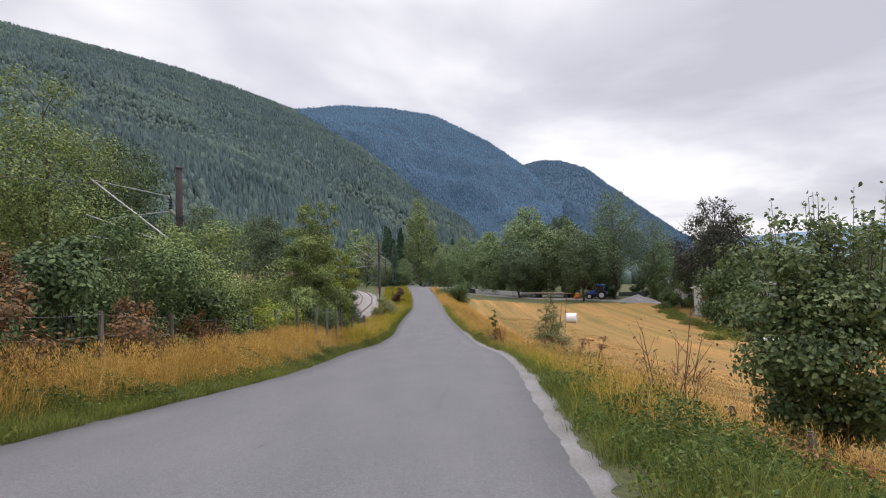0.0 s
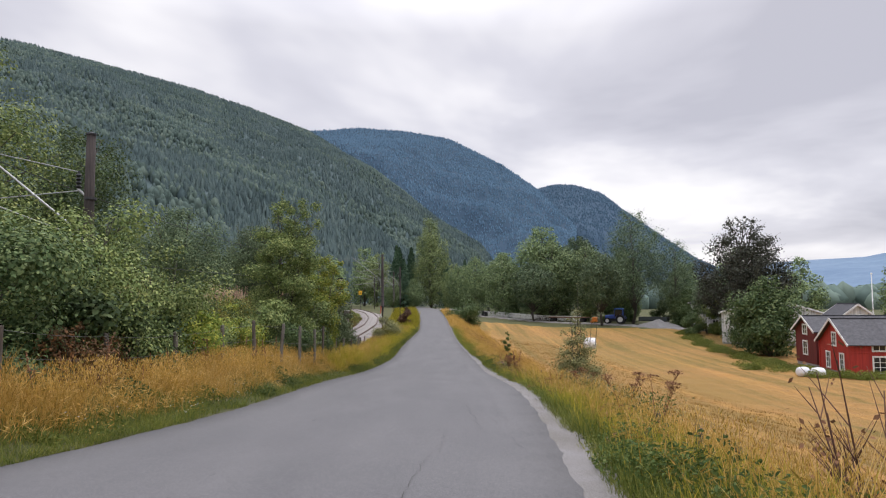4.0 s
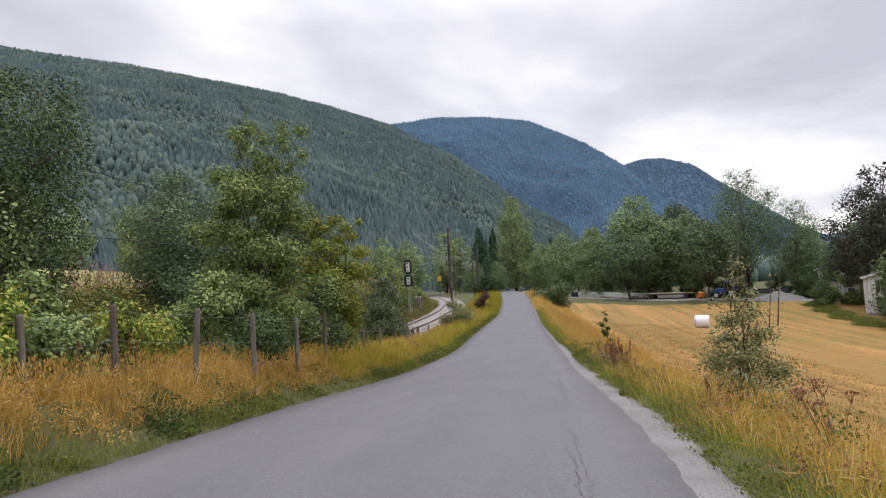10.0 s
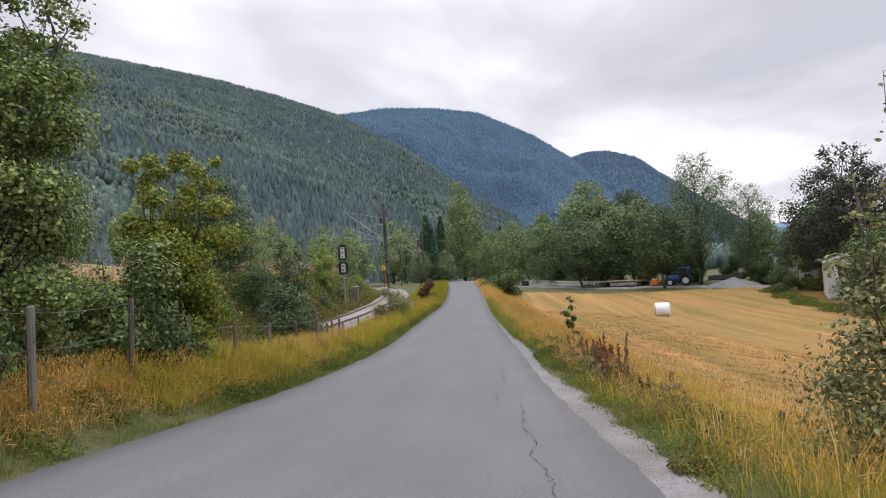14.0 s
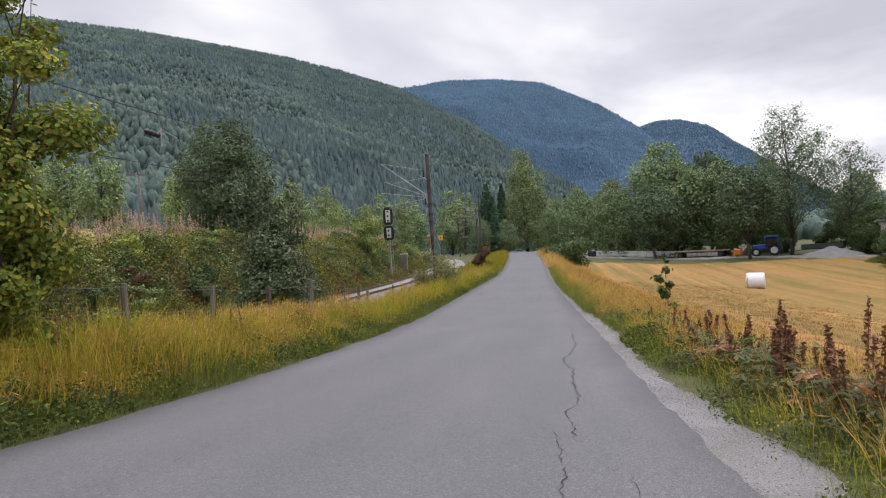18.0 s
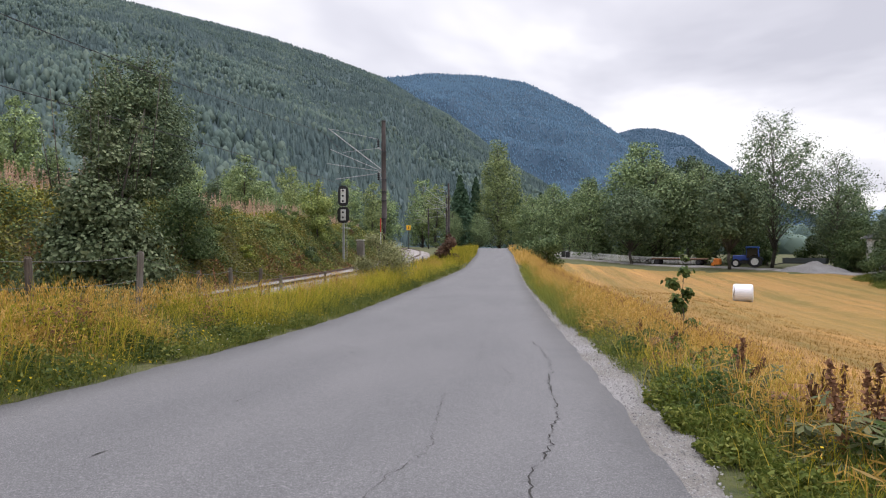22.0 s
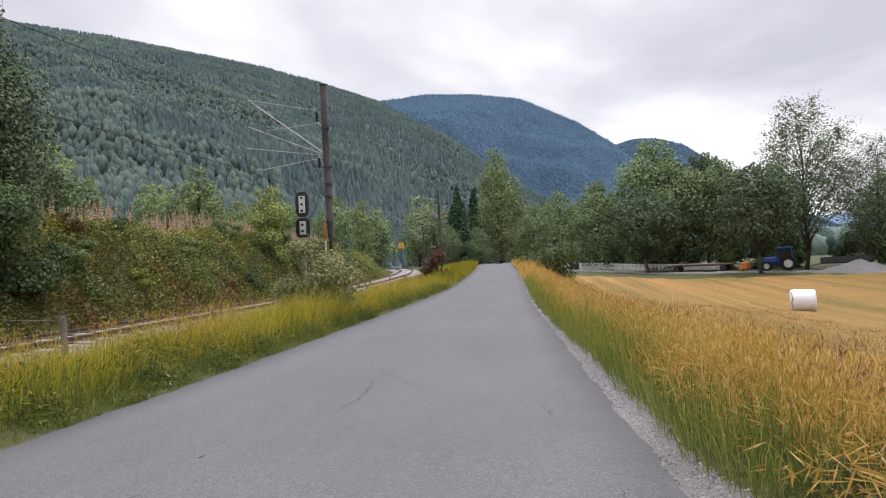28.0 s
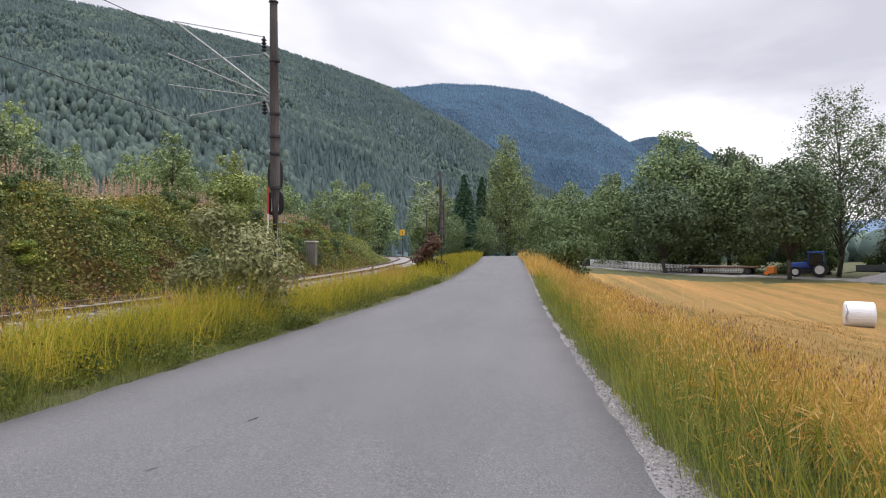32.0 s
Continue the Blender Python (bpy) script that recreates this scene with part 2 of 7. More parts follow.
M_BROWN = leafy("withered_stem", [(0.15, (0.099, 0.051, 0.031)), (0.5, (0.221, 0.112, 0.062)), (0.9, (0.399, 0.224, 0.134))], 0.8, 0.15)
M_PINK = leafy("fireweed_seedhead", [(0.15, (0.292, 0.167, 0.135)), (0.5, (0.447, 0.304, 0.234)), (0.9, (0.568, 0.470, 0.360))], 0.8, 0.3)
M_BRACKEN = leafy("bracken_leaf", [(0.15, (0.065, 0.074, 0.018)), (0.5, (0.150, 0.152, 0.038)), (0.8, (0.221, 0.171, 0.052)), (0.95, (0.296, 0.139, 0.062))], 0.7, 0.12)

M_LEAF = leafy("broad_leaf", [(0.12, (0.046, 0.072, 0.023)), (0.5, (0.161, 0.219, 0.072)), (0.88, (0.377, 0.409, 0.147))])
M_SHRUB = leafy("dark_shrub_leaf", [(0.12, (0.029, 0.049, 0.017)), (0.5, (0.103, 0.151, 0.052)), (0.88, (0.283, 0.319, 0.129))], 0.5, 0.35, 0.35)
M_OLIVE = leafy("olive_leaf", [(0.12, (0.059, 0.077, 0.025)), (0.5, (0.200, 0.229, 0.074)), (0.88, (0.416, 0.432, 0.154))])
M_BIRCH = leafy("birch_leaf", [(0.12, (0.061, 0.088, 0.022)), (0.5, (0.188, 0.241, 0.069)), (0.88, (0.419, 0.438, 0.142))])
M_DARKLEAF = leafy("dark_leaf", [(0.12, (0.023, 0.041, 0.015)), (0.5, (0.077, 0.122, 0.046)), (0.88, (0.208, 0.253, 0.103))])
M_GREYLEAF = leafy("grey_green_leaf", [(0.12, (0.031, 0.048, 0.021)), (0.5, (0.110, 0.146, 0.070)), (0.88, (0.276, 0.313, 0.177))])
M_TURNING = leafy("turning_leaf", [(0.12, (0.083, 0.139, 0.025)), (0.45, (0.209, 0.280, 0.052)), (0.7, (0.406, 0.406, 0.071)), (0.92, (0.628, 0.489, 0.077))])
M_SALLOW = leafy("sallow_leaf", [(0.12, (0.105, 0.115, 0.049)), (0.5, (0.227, 0.236, 0.101)), (0.88, (0.403, 0.385, 0.193))])
# grove leaves: extra blue in the colour stands in for distance haze
M_GROVE = leafy("grove_leaf", [(0.12, (0.053, 0.084, 0.041)), (0.5, (0.175, 0.242, 0.111)), (0.88, (0.367, 0.445, 0.203))])
M_GROVED = leafy("dark_grove_leaf", [(0.12, (0.034, 0.056, 0.032)), (0.5, (0.115, 0.166, 0.088)), (0.88, (0.254, 0.316, 0.161))])
M_GROVEP = leafy("pale_grove_leaf", [(0.12, (0.073, 0.110, 0.045)), (0.5, (0.240, 0.307, 0.124)), (0.88, (0.476, 0.534, 0.229))])
M_OAK = leafy("copper_dark_leaf", [(0.12, (0.024, 0.028, 0.021)), (0.5, (0.055, 0.058, 0.041)), (0.88, (0.107, 0.118, 0.086))])
M_RUST = leafy("rusty_leaf", [(0.12, (0.067, 0.051, 0.025)), (0.5, (0.145, 0.092, 0.046)), (0.88, (0.335, 0.153, 0.061))])
M_RED = leafy("red_leaf", [(0.12, (0.055, 0.036, 0.022)), (0.5, (0.125, 0.066, 0.044)), (0.88, (0.22, 0.14, 0.075))])
M_NEEDLE = leafy("spruce_needle", [(0.12, (0.029, 0.066, 0.037)), (0.5, (0.066, 0.124, 0.071)), (0.88, (0.143, 0.214, 0.119))], 0.7, 0.1)
# valley haze is mixed into the hillside base colours as a blue-grey tint
M_SLOPE = leafy("haze_tinted_conifer", [(0.2, (0.072, 0.106, 0.109)), (0.45, (0.141, 0.196, 0.195)), (0.62, (0.170, 0.229, 0.216)), (0.85, (0.245, 0.303, 0.273))], 1.0, 0.3, 0.0, 0.011, 0.7)
M_SLOPEB = leafy("haze_tinted_broadleaf", [(0.2, (0.096, 0.139, 0.127)), (0.5, (0.184, 0.251, 0.216)), (0.85, (0.289, 0.355, 0.281))], 1.0, 0.3, 0.0, 0.011, 0.65)
M_SLOPEG = rough_surface("haze_tinted_ground", (0.064, 0.1, 0.105), (0.085, 0.125, 0.124), 0.05, 0.95, 0.006, (0.75, 0.8, 0.8), 0.3, 0.3)
M_BARK = rough_surface("grey_bark", (0.05, 0.043, 0.036), (0.16, 0.14, 0.12), 12.0, 0.95, 1.0, (0.7, 0.7, 0.65), 0.8, 0.02, stretch=(1, 1, 0.2))
M_POLE = rough_surface("creosoted_wood", (0.024, 0.02, 0.019), (0.075, 0.06, 0.055), 10.0, 0.9, 0.7, (0.7, 0.65, 0.62), 0.5, 0.01, stretch=(3, 3, 0.15))
M_POST = rough_surface("weathered_wood", (0.1, 0.088, 0.076), (0.27, 0.243, 0.215), 14.0, 0.9, 1.5, (0.7, 0.68, 0.62), 0.6, 0.006, stretch=(3, 3, 0.15))
M_OLDPOST = rough_surface("old_dark_wood", (0.06, 0.048, 0.04), (0.2, 0.165, 0.14), 14.0, 0.9, 1.5, (0.7, 0.68, 0.62), 0.6, 0.006, stretch=(3, 3, 0.15))
M_STEEL = plain("galvanised_steel", (0.38, 0.39, 0.39), 0.5, 0.6)
M_WIRE = plain("dull_wire", (0.2, 0.2, 0.195), 0.6, 0.5)
M_RAIL = rough_surface("rusty_rail", (0.07, 0.045, 0.035), (0.17, 0.11, 0.08), 30.0, 0.6, 1.0, (0.8, 0.75, 0.7), 0.2, 0.003, 0.4)
M_BLACK = plain("black_paint", (0.012, 0.012, 0.014), 0.5)
M_DARKSTEEL = plain("dark_steel", (0.05, 0.05, 0.055), 0.5, 0.5)


# ---- mesh helpers ----
rng = np.random.default_rng(7)


def bulk(name, verts, faces, mat, parent=None, smooth=False):
    """One mesh object from arrays of vertices and of faces with the same number of corners."""
    verts, faces = np.asarray(verts, dtype=np.float32), np.asarray(faces, dtype=np.int32)
    me = bpy.data.meshes.new(name)
    k = faces.shape[1]
    me.vertices.add(len(verts))
    me.vertices.foreach_set("co", verts.ravel())
    me.loops.add(faces.size)
    me.loops.foreach_set("vertex_index", faces.ravel())
    me.polygons.add(len(faces))
    me.polygons.foreach_set("loop_start", np.arange(0, faces.size, k, dtype=np.int32))
    if smooth:
        me.polygons.foreach_set("use_smooth", np.ones(len(faces), dtype=bool))
    me.update(calc_edges=True)
    for mm in mat if isinstance(mat, (list, tuple)) else [mat]:
        me.materials.append(mm)
    ob = new(name, me)
    ob.parent = parent
    return ob


def part(name, bm, mat, parent=None, label="", smooth=False):
    me = bpy.data.meshes.new(name)
    if smooth:
        for f in bm.faces:
            f.smooth = True
    bm.to_mesh(me)
    bm.free()
    for mm in mat if isinstance(mat, (list, tuple)) else [mat]:
        me.materials.append(mm)
    ob = new(name, me)
    ob.parent = parent
    if label:
        ob["label"] = label
    return ob


def thing(name, m, label, category, group="", kind=""):
    ob = new(name)
    ob.matrix_world = m
    ob.empty_display_size = 0.2
    return tagged(ob, label, category, group, kind)


def box(bm, size, at=(0, 0, 0), rot=(0, 0, 0), bevel=0.0):
    """A box of that size, centred at a place, with rounded edges."""
    m = pose(*at, *rot) @ Matrix.Diagonal((*size, 1))
    vs = bmesh.ops.create_cube(bm, size=1.0, matrix=m)["verts"]
    if bevel:
        es = list({ed for v in vs for ed in v.link_edges})
        bmesh.ops.bevel(bm, geom=es, offset=bevel, segments=1, affect="EDGES")


def tube(bm, a, b, r0, r1=None, seg=8, caps=True):
    """A tapered round bar from a to b."""
    a, b = Vector(a), Vector(b)
    d = b - a
    m = Matrix.Translation((a + b) / 2) @ d.to_track_quat("Z", "Y").to_matrix().to_4x4()
    bmesh.ops.create_cone(bm, cap_ends=caps, segments=seg, radius1=r0, radius2=r0 if r1 is None else r1, depth=d.length, matrix=m)


def path_tube(bm, pts, radii, seg=6):
    """A bent tapered tube through the given places."""
    rings = []
    pts = [Vector(q) for q in pts]
    for i, q in enumerate(pts):
        d = (pts[min(i + 1, len(pts) - 1)] - pts[max(i - 1, 0)]).normalized()
        m = d.to_track_quat("Z", "Y").to_matrix()
        rings.append([bm.verts.new(q + m @ Vector((math.cos(2 * math.pi * k / seg) * radii[i], math.sin(2 * math.pi * k / seg) * radii[i], 0)))
                      for k in range(seg)])
    for r0, r1 in zip(rings, rings[1:]):
        for k in range(seg):
            bm.faces.new((r0[k], r0[(k + 1) % seg], r1[(k + 1) % seg], r1[k]))
    bm.faces.new(list(reversed(rings[0])))
    bm.faces.new(rings[-1])


def disc_profile(bm, profile, seg=24, m=Matrix()):
    """A turned shape round the local z axis from (radius, height) pairs."""
    rings = []
    for r, h in profile:
        rings.append([bm.verts.new(m @ Vector((r * math.cos(2 * math.pi * k / seg), r * math.sin(2 * math.pi * k / seg), h))) for k in range(seg)])
    for r0, r1 in zip(rings, rings[1:]):
        for k in range(seg):
            bm.faces.new((r0[k], r0[(k + 1) % seg], r1[(k + 1) % seg], r1[k]))
    bm.faces.new(list(reversed(rings[0])))
    bm.faces.new(rings[-1])


# ---- the plan: road, railway, ground ----
ROAD_Z = np.array([[-60, 3.9], [-5, 0.85], [0, 0.47], [5, 0.09], [10, -0.29], [15, -0.67], [20, -1.03], [25, -1.4], [30, -1.81], [35, -2.17], [40, -2.38],
                   [45, -2.58], [50, -2.75], [55, -2.82], [60, -2.84], [70, -2.78], [95, -2.3], [130, -1.7], [150, -1.5], [600, -1.5]])
ROAD_L = np.array([[-60, -5.2], [0, -4.85], [5, -4.55], [10, -4.1], [15, -3.62], [20, -3.62], [25, -3.9], [30, -4.05], [35, -3.76], [40, -3.6], [45, -3.56], [50, -3.73], [55, -3.95], [60, -4.08], [70, -4.0], [80, -3.8], [110, -5.5], [145, -8.2], [170, -11.5], [230, -24], [600, -140]])
ROAD_R = np.array([[-60, 0.3], [0, 0.7], [5, 0.98], [10, 1.28], [15, 1.68], [20, 1.92], [25, 1.96], [30, 1.83], [35, 1.63], [40, 1.54], [45, 1.43], [50, 1.2], [55, 1.01], [60, 0.74], [66, 0.42], [80, -0.15], [110, -1.35], [145, -3.3], [170, -6.2], [230, -18], [600, -134]])
TRACK_X = np.array([[-60, -14.5], [0, -12.2], [20, -11.2], [50, -10.1], [70, -9.9], [90, -10.7], [110, -12.8], [130, -16.2], [150, -21.5], [170, -29], [190, -39], [230, -64], [600, -330]])
TRACK_Z = np.array([[-60, -3.2], [20, -2.85], [55, -2.6], [75, -2.48], [150, -1.45], [600, -0.4]])
EDGE_Z = np.array([[-60, 1.0], [0, -0.9], [9, -1.25], [16, -1.95], [20, -2.3], [45, -3.7], [70, -4.2], [90, -4.15], [110, -3.7], [145, -3.1], [200, -2.8], [600, -2.8]])
FALL = np.array([[-60, -0.15], [20, -0.15], [58, -0.118], [90, -0.11], [131, -0.07], [160, -0.06], [600, -0.04]])


def smooth_line(table, y):
    """A table read with its corners rounded off."""
    y = np.asarray(y, dtype=float)
    return sum(np.interp(y + d, table[:, 0], table[:, 1]) for d in (-3, -1.5, 0, 1.5, 3)) / 5


def step(a, b, v):
    s = np.clip((v - a) / (b - a), 0, 1)
    return s * s * (3 - 2 * s)


def road_z(y):
    return smooth_line(ROAD_Z, y)


def ground_z(x, y):
    x, y = np.asarray(x, dtype=float), np.asarray(y, dtype=float)
    zr, xl, xr = road_z(y), smooth_line(ROAD_L, y), smooth_line(ROAD_R, y)
    xt, zt = smooth_line(TRACK_X, y), smooth_line(TRACK_Z, y)
    # right: verge, fill slope, field
    dx = np.maximum(x - 5, -6)
    field = smooth_line(EDGE_Z, y) + smooth_line(FALL, y) * (np.minimum(dx, 12.5) + 0.04 * np.clip(dx - 12.5, 0, 400))
    u = x - xr
    zs = zr - 0.05 - 0.06 * np.clip(u, 0, 1)
    right = zs + (np.minimum(field, zs) - zs) * step(0.7, 3.6, u)
    # left: verge bank, dip to the railway, far bank
    v = xl - x
    rise = zr - 0.04 + (0.34 - 0.24 * step(42, 54, y) + 0.22 * step(19, 24, y) * (1 - step(32, 37, y))) * step(0.2, 1.4, v)
    room = np.maximum(xl - (xt + 2.3) - 2.0, 0.5)
    left = rise + (zt - 0.32 - rise) * step(0, 1, (v - 2.0) / room)
    b = (xt - 2.3) - x
    top = 0.5 - 0.25 * step(90, 130, y) + 0.22 * np.sin(y * 0.31 + 1) + 0.16 * np.sin(y * 0.83 + 0.4 * x) + 0.1 * np.sin(y * 1.9)
    bank = zt - 0.32 + (np.maximum(top, zt + 1.2) - zt + 0.32) * step(0.0, 4.0, b) + 0.105 * np.clip(b - 4, 0, 120) + 0.02 * np.clip(b - 124, 0, 1e5)
    left = np.where(b > 0, bank, left)
    z = np.where(u > 0, right, np.where(v > 0, left, zr - 0.06))
    wob = 0.05 * np.sin(x * 1.7 + 0.3 * y) * np.sin(y * 1.3 + 1) + 0.04 * np.sin(x * 3.1 + y * 2.3)
    keep = np.where(u > 0, step(0.6, 2, u), np.where(v > 0, step(0.3, 1.5, v) * (np.abs(x - xt) > 2.5), 0))
    return z + wob * keep


def on_ground(x, y, sink=0.0):
    return Vector((x, y, float(ground_z(x, y)) - sink))


def strips(a, b, s):
    return np.arange(a, b, s)


gx = np.concatenate([-np.geomspace(2800, 62, 26), strips(-60, -26, 2.0), strips(-26, -16, 0.8), strips(-16, 7, 0.28), strips(7, 16, 0.7), strips(16, 60, 2.4), np.geomspace(62, 3600, 26)])
gy = np.concatenate([strips(-60, -6, 3.0), strips(-6, 66, 0.5), strips(66, 130, 1.6), strips(130, 240, 5), np.geomspace(250, 4600, 22)])
GX, GY = np.meshgrid(gx, gy)
GZ = ground_z(GX, GY)
nx, ny = len(gx), len(gy)
idx = np.arange(nx * ny).reshape(ny, nx)
quads = np.stack([idx[:-1, :-1], idx[:-1, 1:], idx[1:, 1:], idx[1:, :-1]], -1).reshape(-1, 4)
ground = bulk("ground", np.stack([GX, GY, GZ], -1).reshape(-1, 3), quads, [M_TURF, M_STUBBLE, M_MEADOW, M_BANK, M_FOREST], smooth=True)
tagged(ground, "valley ground with stubble field, grassy verges and railway bank", "ground", kind="structure")
cx, cy = (GX[:-1, :-1] + GX[1:, 1:]) / 2, (GY[:-1, :-1] + GY[1:, 1:]) / 2
mi = np.zeros(cx.shape, dtype=np.int32)
mi[(cx - smooth_line(ROAD_R, cy) > 3.2) & (cx < 75) & (cy < 128 - 0.16 * cx)] = 1
b_off = smooth_line(TRACK_X, cy) - 2.3 - cx
mi[b_off > 0] = 3
mi[b_off > 5] = 2
mi[(b_off > 55) | (cy > 260)] = 4
ground.data.polygons.foreach_set("material_index", mi.ravel())


def ribbon(name, left, right, y0, y1, s, lift, mat, cross=7, thick=0.12, label="", category=""):
    """A slab that follows two edge lines given as functions of y, with a skirt down into the ground."""
    ys = strips(y0, y1, s)
    l, r = left(ys), right(ys)
    f = np.linspace(0, 1, cross)
    X = l[:, None] + (r - l)[:, None] * f
    Y = np.repeat(ys[:, None], cross, 1)
    Z = lift(X, Y)
    X = np.concatenate([X[:, :1], X, X[:, -1:]], 1)
    Y = np.concatenate([Y[:, :1], Y, Y[:, -1:]], 1)
    Z = np.concatenate([Z[:, :1] - thick, Z, Z[:, -1:] - thick], 1)
    n = cross + 2
    ii = np.arange(len(ys) * n).reshape(len(ys), n)
    q = np.stack([ii[:-1, :-1], ii[:-1, 1:], ii[1:, 1:], ii[1:, :-1]], -1).reshape(-1, 4)
    return tagged(bulk(name, np.stack([X, Y, Z], -1).reshape(-1, 3), q, mat), label, category, kind="structure")


def ragged(y, amount, seed):
    return amount * (np.sin(y * 2.9 + seed) * 0.5 + np.sin(y * 7.3 + 2 * seed) * 0.35 + np.sin(y * 17.1 + 3 * seed) * 0.25)


def crown_z(x, y):
    mid = (smooth_line(ROAD_L, y) + smooth_line(ROAD_R, y)) / 2
    return road_z(y) - 0.012 * np.abs(x - mid)


road = ribbon("road", lambda y: smooth_line(ROAD_L, y) + ragged(y, 0.05, 1), lambda y: smooth_line(ROAD_R, y) + ragged(y, 0.035, 2), -60, 240, 0.2, crown_z, M_ASPHALT,
              9, 0.12, "narrow worn grey asphalt road with cracks", "road")
def shoulder_w(y):
    """How far the gravel reaches from the asphalt."""
    y = np.asarray(y, dtype=float)
    return np.interp(y, [-20, 4, 8, 12, 15, 20, 25, 34, 36, 38, 40, 44, 48, 52, 56, 59, 64, 110], [0.15, 0.17, 0.28, 0.4, 0.34, 0.32, 0.4, 0.44, 0.36, 0.24, 0.34, 0.4, 0.34, 0.27, 0.22, 0.13, 0.08, 0.06]) * (1 + 0.12 * np.sin(y * 0.61)) + ragged(y, 0.07, 5)


shoulder = ribbon("gravel_shoulder", lambda y: smooth_line(ROAD_R, y) - 0.15, lambda y: smooth_line(ROAD_R, y) + shoulder_w(y),
                  -20, 110, 0.12, lambda x, y: road_z(y) - 0.045 - 0.03 * np.abs(x - smooth_line(ROAD_R, y)), M_GRAVEL, 6, 0.15, "pale crushed gravel shoulder beside the asphalt", "shoulder")


# ---- mountains ----
def fbm(px, py, octaves=5, seed=0.0):
    """Smooth value noise on arrays."""
    out, amp, fr = np.zeros(np.shape(px)), 0.5, 1.0
    for o in range(octaves):
        ax, ay = px * fr + 17.3 * o + seed, py * fr - 9.1 * o + seed * 1.7
        ix, iy = np.floor(ax), np.floor(ay)
        fx, fy = ax - ix, ay - iy
        fx, fy = fx * fx * (3 - 2 * fx), fy * fy * (3 - 2 * fy)

        def h(i, j):
            s = np.sin(i * 127.1 + j * 311.7 + 5.3) * 43758.5453
            return s - np.floor(s)
        v = (h(ix, iy) * (1 - fx) + h(ix + 1, iy) * fx) * (1 - fy) + (h(ix, iy + 1) * (1 - fx) + h(ix + 1, iy + 1) * fx) * fy
        out = out + amp * (v - 0.5)
        amp, fr = amp * 0.5, fr * 2.03
    return out


def mountain(az, crest_az, crest_el, crest_d, foot_d, seed, relief, power=1.25, n_r=60):
    """A hillside from its foot up to a crest line and down behind it. Directions in degrees from north at the road, heights as angles of sight from there."""
    el = np.interp(az, crest_az, crest_el)
    D, F = np.interp(az, crest_az, crest_d), np.interp(az, crest_az, foot_d)
    s = np.concatenate([np.linspace(0, 1, n_r), [1.12, 1.3, 1.6]])
    r = F[:, None] + (D - F)[:, None] * s
    top = D * np.tan(np.radians(el))
    prof = np.where(s < 1, s ** power, 1 - 0.9 * (s - 1))
    a = np.radians(az)[:, None]
    X, Y = r * np.sin(a), 20 + r * np.cos(a)
    n = fbm(X / 260, Y / 260, 5, seed)
    bulge = np.sin(np.pi * np.clip(s, 0, 1))
    Z = -3 + (top[:, None] + 3) * prof + relief * n * bulge
    Z = np.where(s > 0.999, np.minimum(Z, Z[:, [n_r - 1]]), Z)
    return X, Y, Z


def mountain_mesh(name, X, Y, Z, mat, label):
    n, k = X.shape
    ii = np.arange(n * k).reshape(n, k)
    q = np.stack([ii[:-1, :-1], ii[1:, :-1], ii[1:, 1:], ii[:-1, 1:]], -1).reshape(-1, 4)
    return tagged(bulk(name, np.stack([X, Y, Z], -1).reshape(-1, 3), q, mat, smooth=True), label, "mountain", kind="structure")


def trees_on(name, X, Y, Z, n, h0, h1, slim, mat, parent, seed, broad=0, sides=3, crest=0.03):
    """Very many small trees standing on a hillside, joined into one stuff object. broad: 1 keeps to the broadleaved patches, -1 to the conifers."""
    r = np.random.default_rng(seed)
    na, nr = X.shape
    nr -= 3
    i = r.random(n) * (na - 1.001)
    j = r.random(n) ** 0.7 * (nr - 0.001)
    j = np.where(r.random(n) < crest, nr - 0.6 * r.random(n) - 0.02, j)
    i0, j0 = i.astype(int), j.astype(int)
    fi, fj = i - i0, j - j0

    def at(A):
        return (A[i0, j0] * (1 - fi) + A[i0 + 1, j0] * fi) * (1 - fj) + (A[i0, j0 + 1] * (1 - fi) + A[i0 + 1, j0 + 1] * fi) * fj
    px, py, pz = at(X), at(Y), at(Z)
    patch = fbm(px / 110, py / 110, 4, 3.0) + 0.25 * (r.random(n) - 0.5)
    ok = np.ones(n, bool) if not broad else (patch > 0.05 if broad > 0 else patch < 0.12)
    px, py, pz = px[ok], py[ok], pz[ok]
    m = len(px)
    h = h0 + (h1 - h0) * r.random(m)
    w = slim * h * (0.75 + 0.5 * r.random(m))
    levels = [(0.0, 0.55), (0.4, 1.0), (0.8, 0.75), (1.0, 0.2)] if broad > 0 else [(0.0, 0.9), (0.45, 0.62), (1.0, 0.03)]
    vs = []
    for lv, wd in levels:
        for k in range(sides):
            a = 2 * np.pi * (k / sides) + r.random(m) * 1.2
            ww = w * wd * (0.7 + 0.6 * r.random(m))
            vs.append(np.stack([px + ww * np.cos(a), py + ww * np.sin(a), pz - 0.5 + h * (lv + 0.08 * r.random(m))], -1))
    V = np.stack(vs, 1)
    base = np.arange(m)[:, None, None] * (sides * len(levels))
    f = np.array([[l * sides + k, l * sides + (k + 1) % sides, (l + 1) * sides + (k + 1) % sides, (l + 1) * sides + k] for l in range(len(levels) - 1) for k in range(sides)])
    F = (base + f[None]).reshape(-1, 4)
    ob = bulk(name, V.reshape(-1, 3), F, mat, parent, True)
    return tagged(ob, kind="stuff")


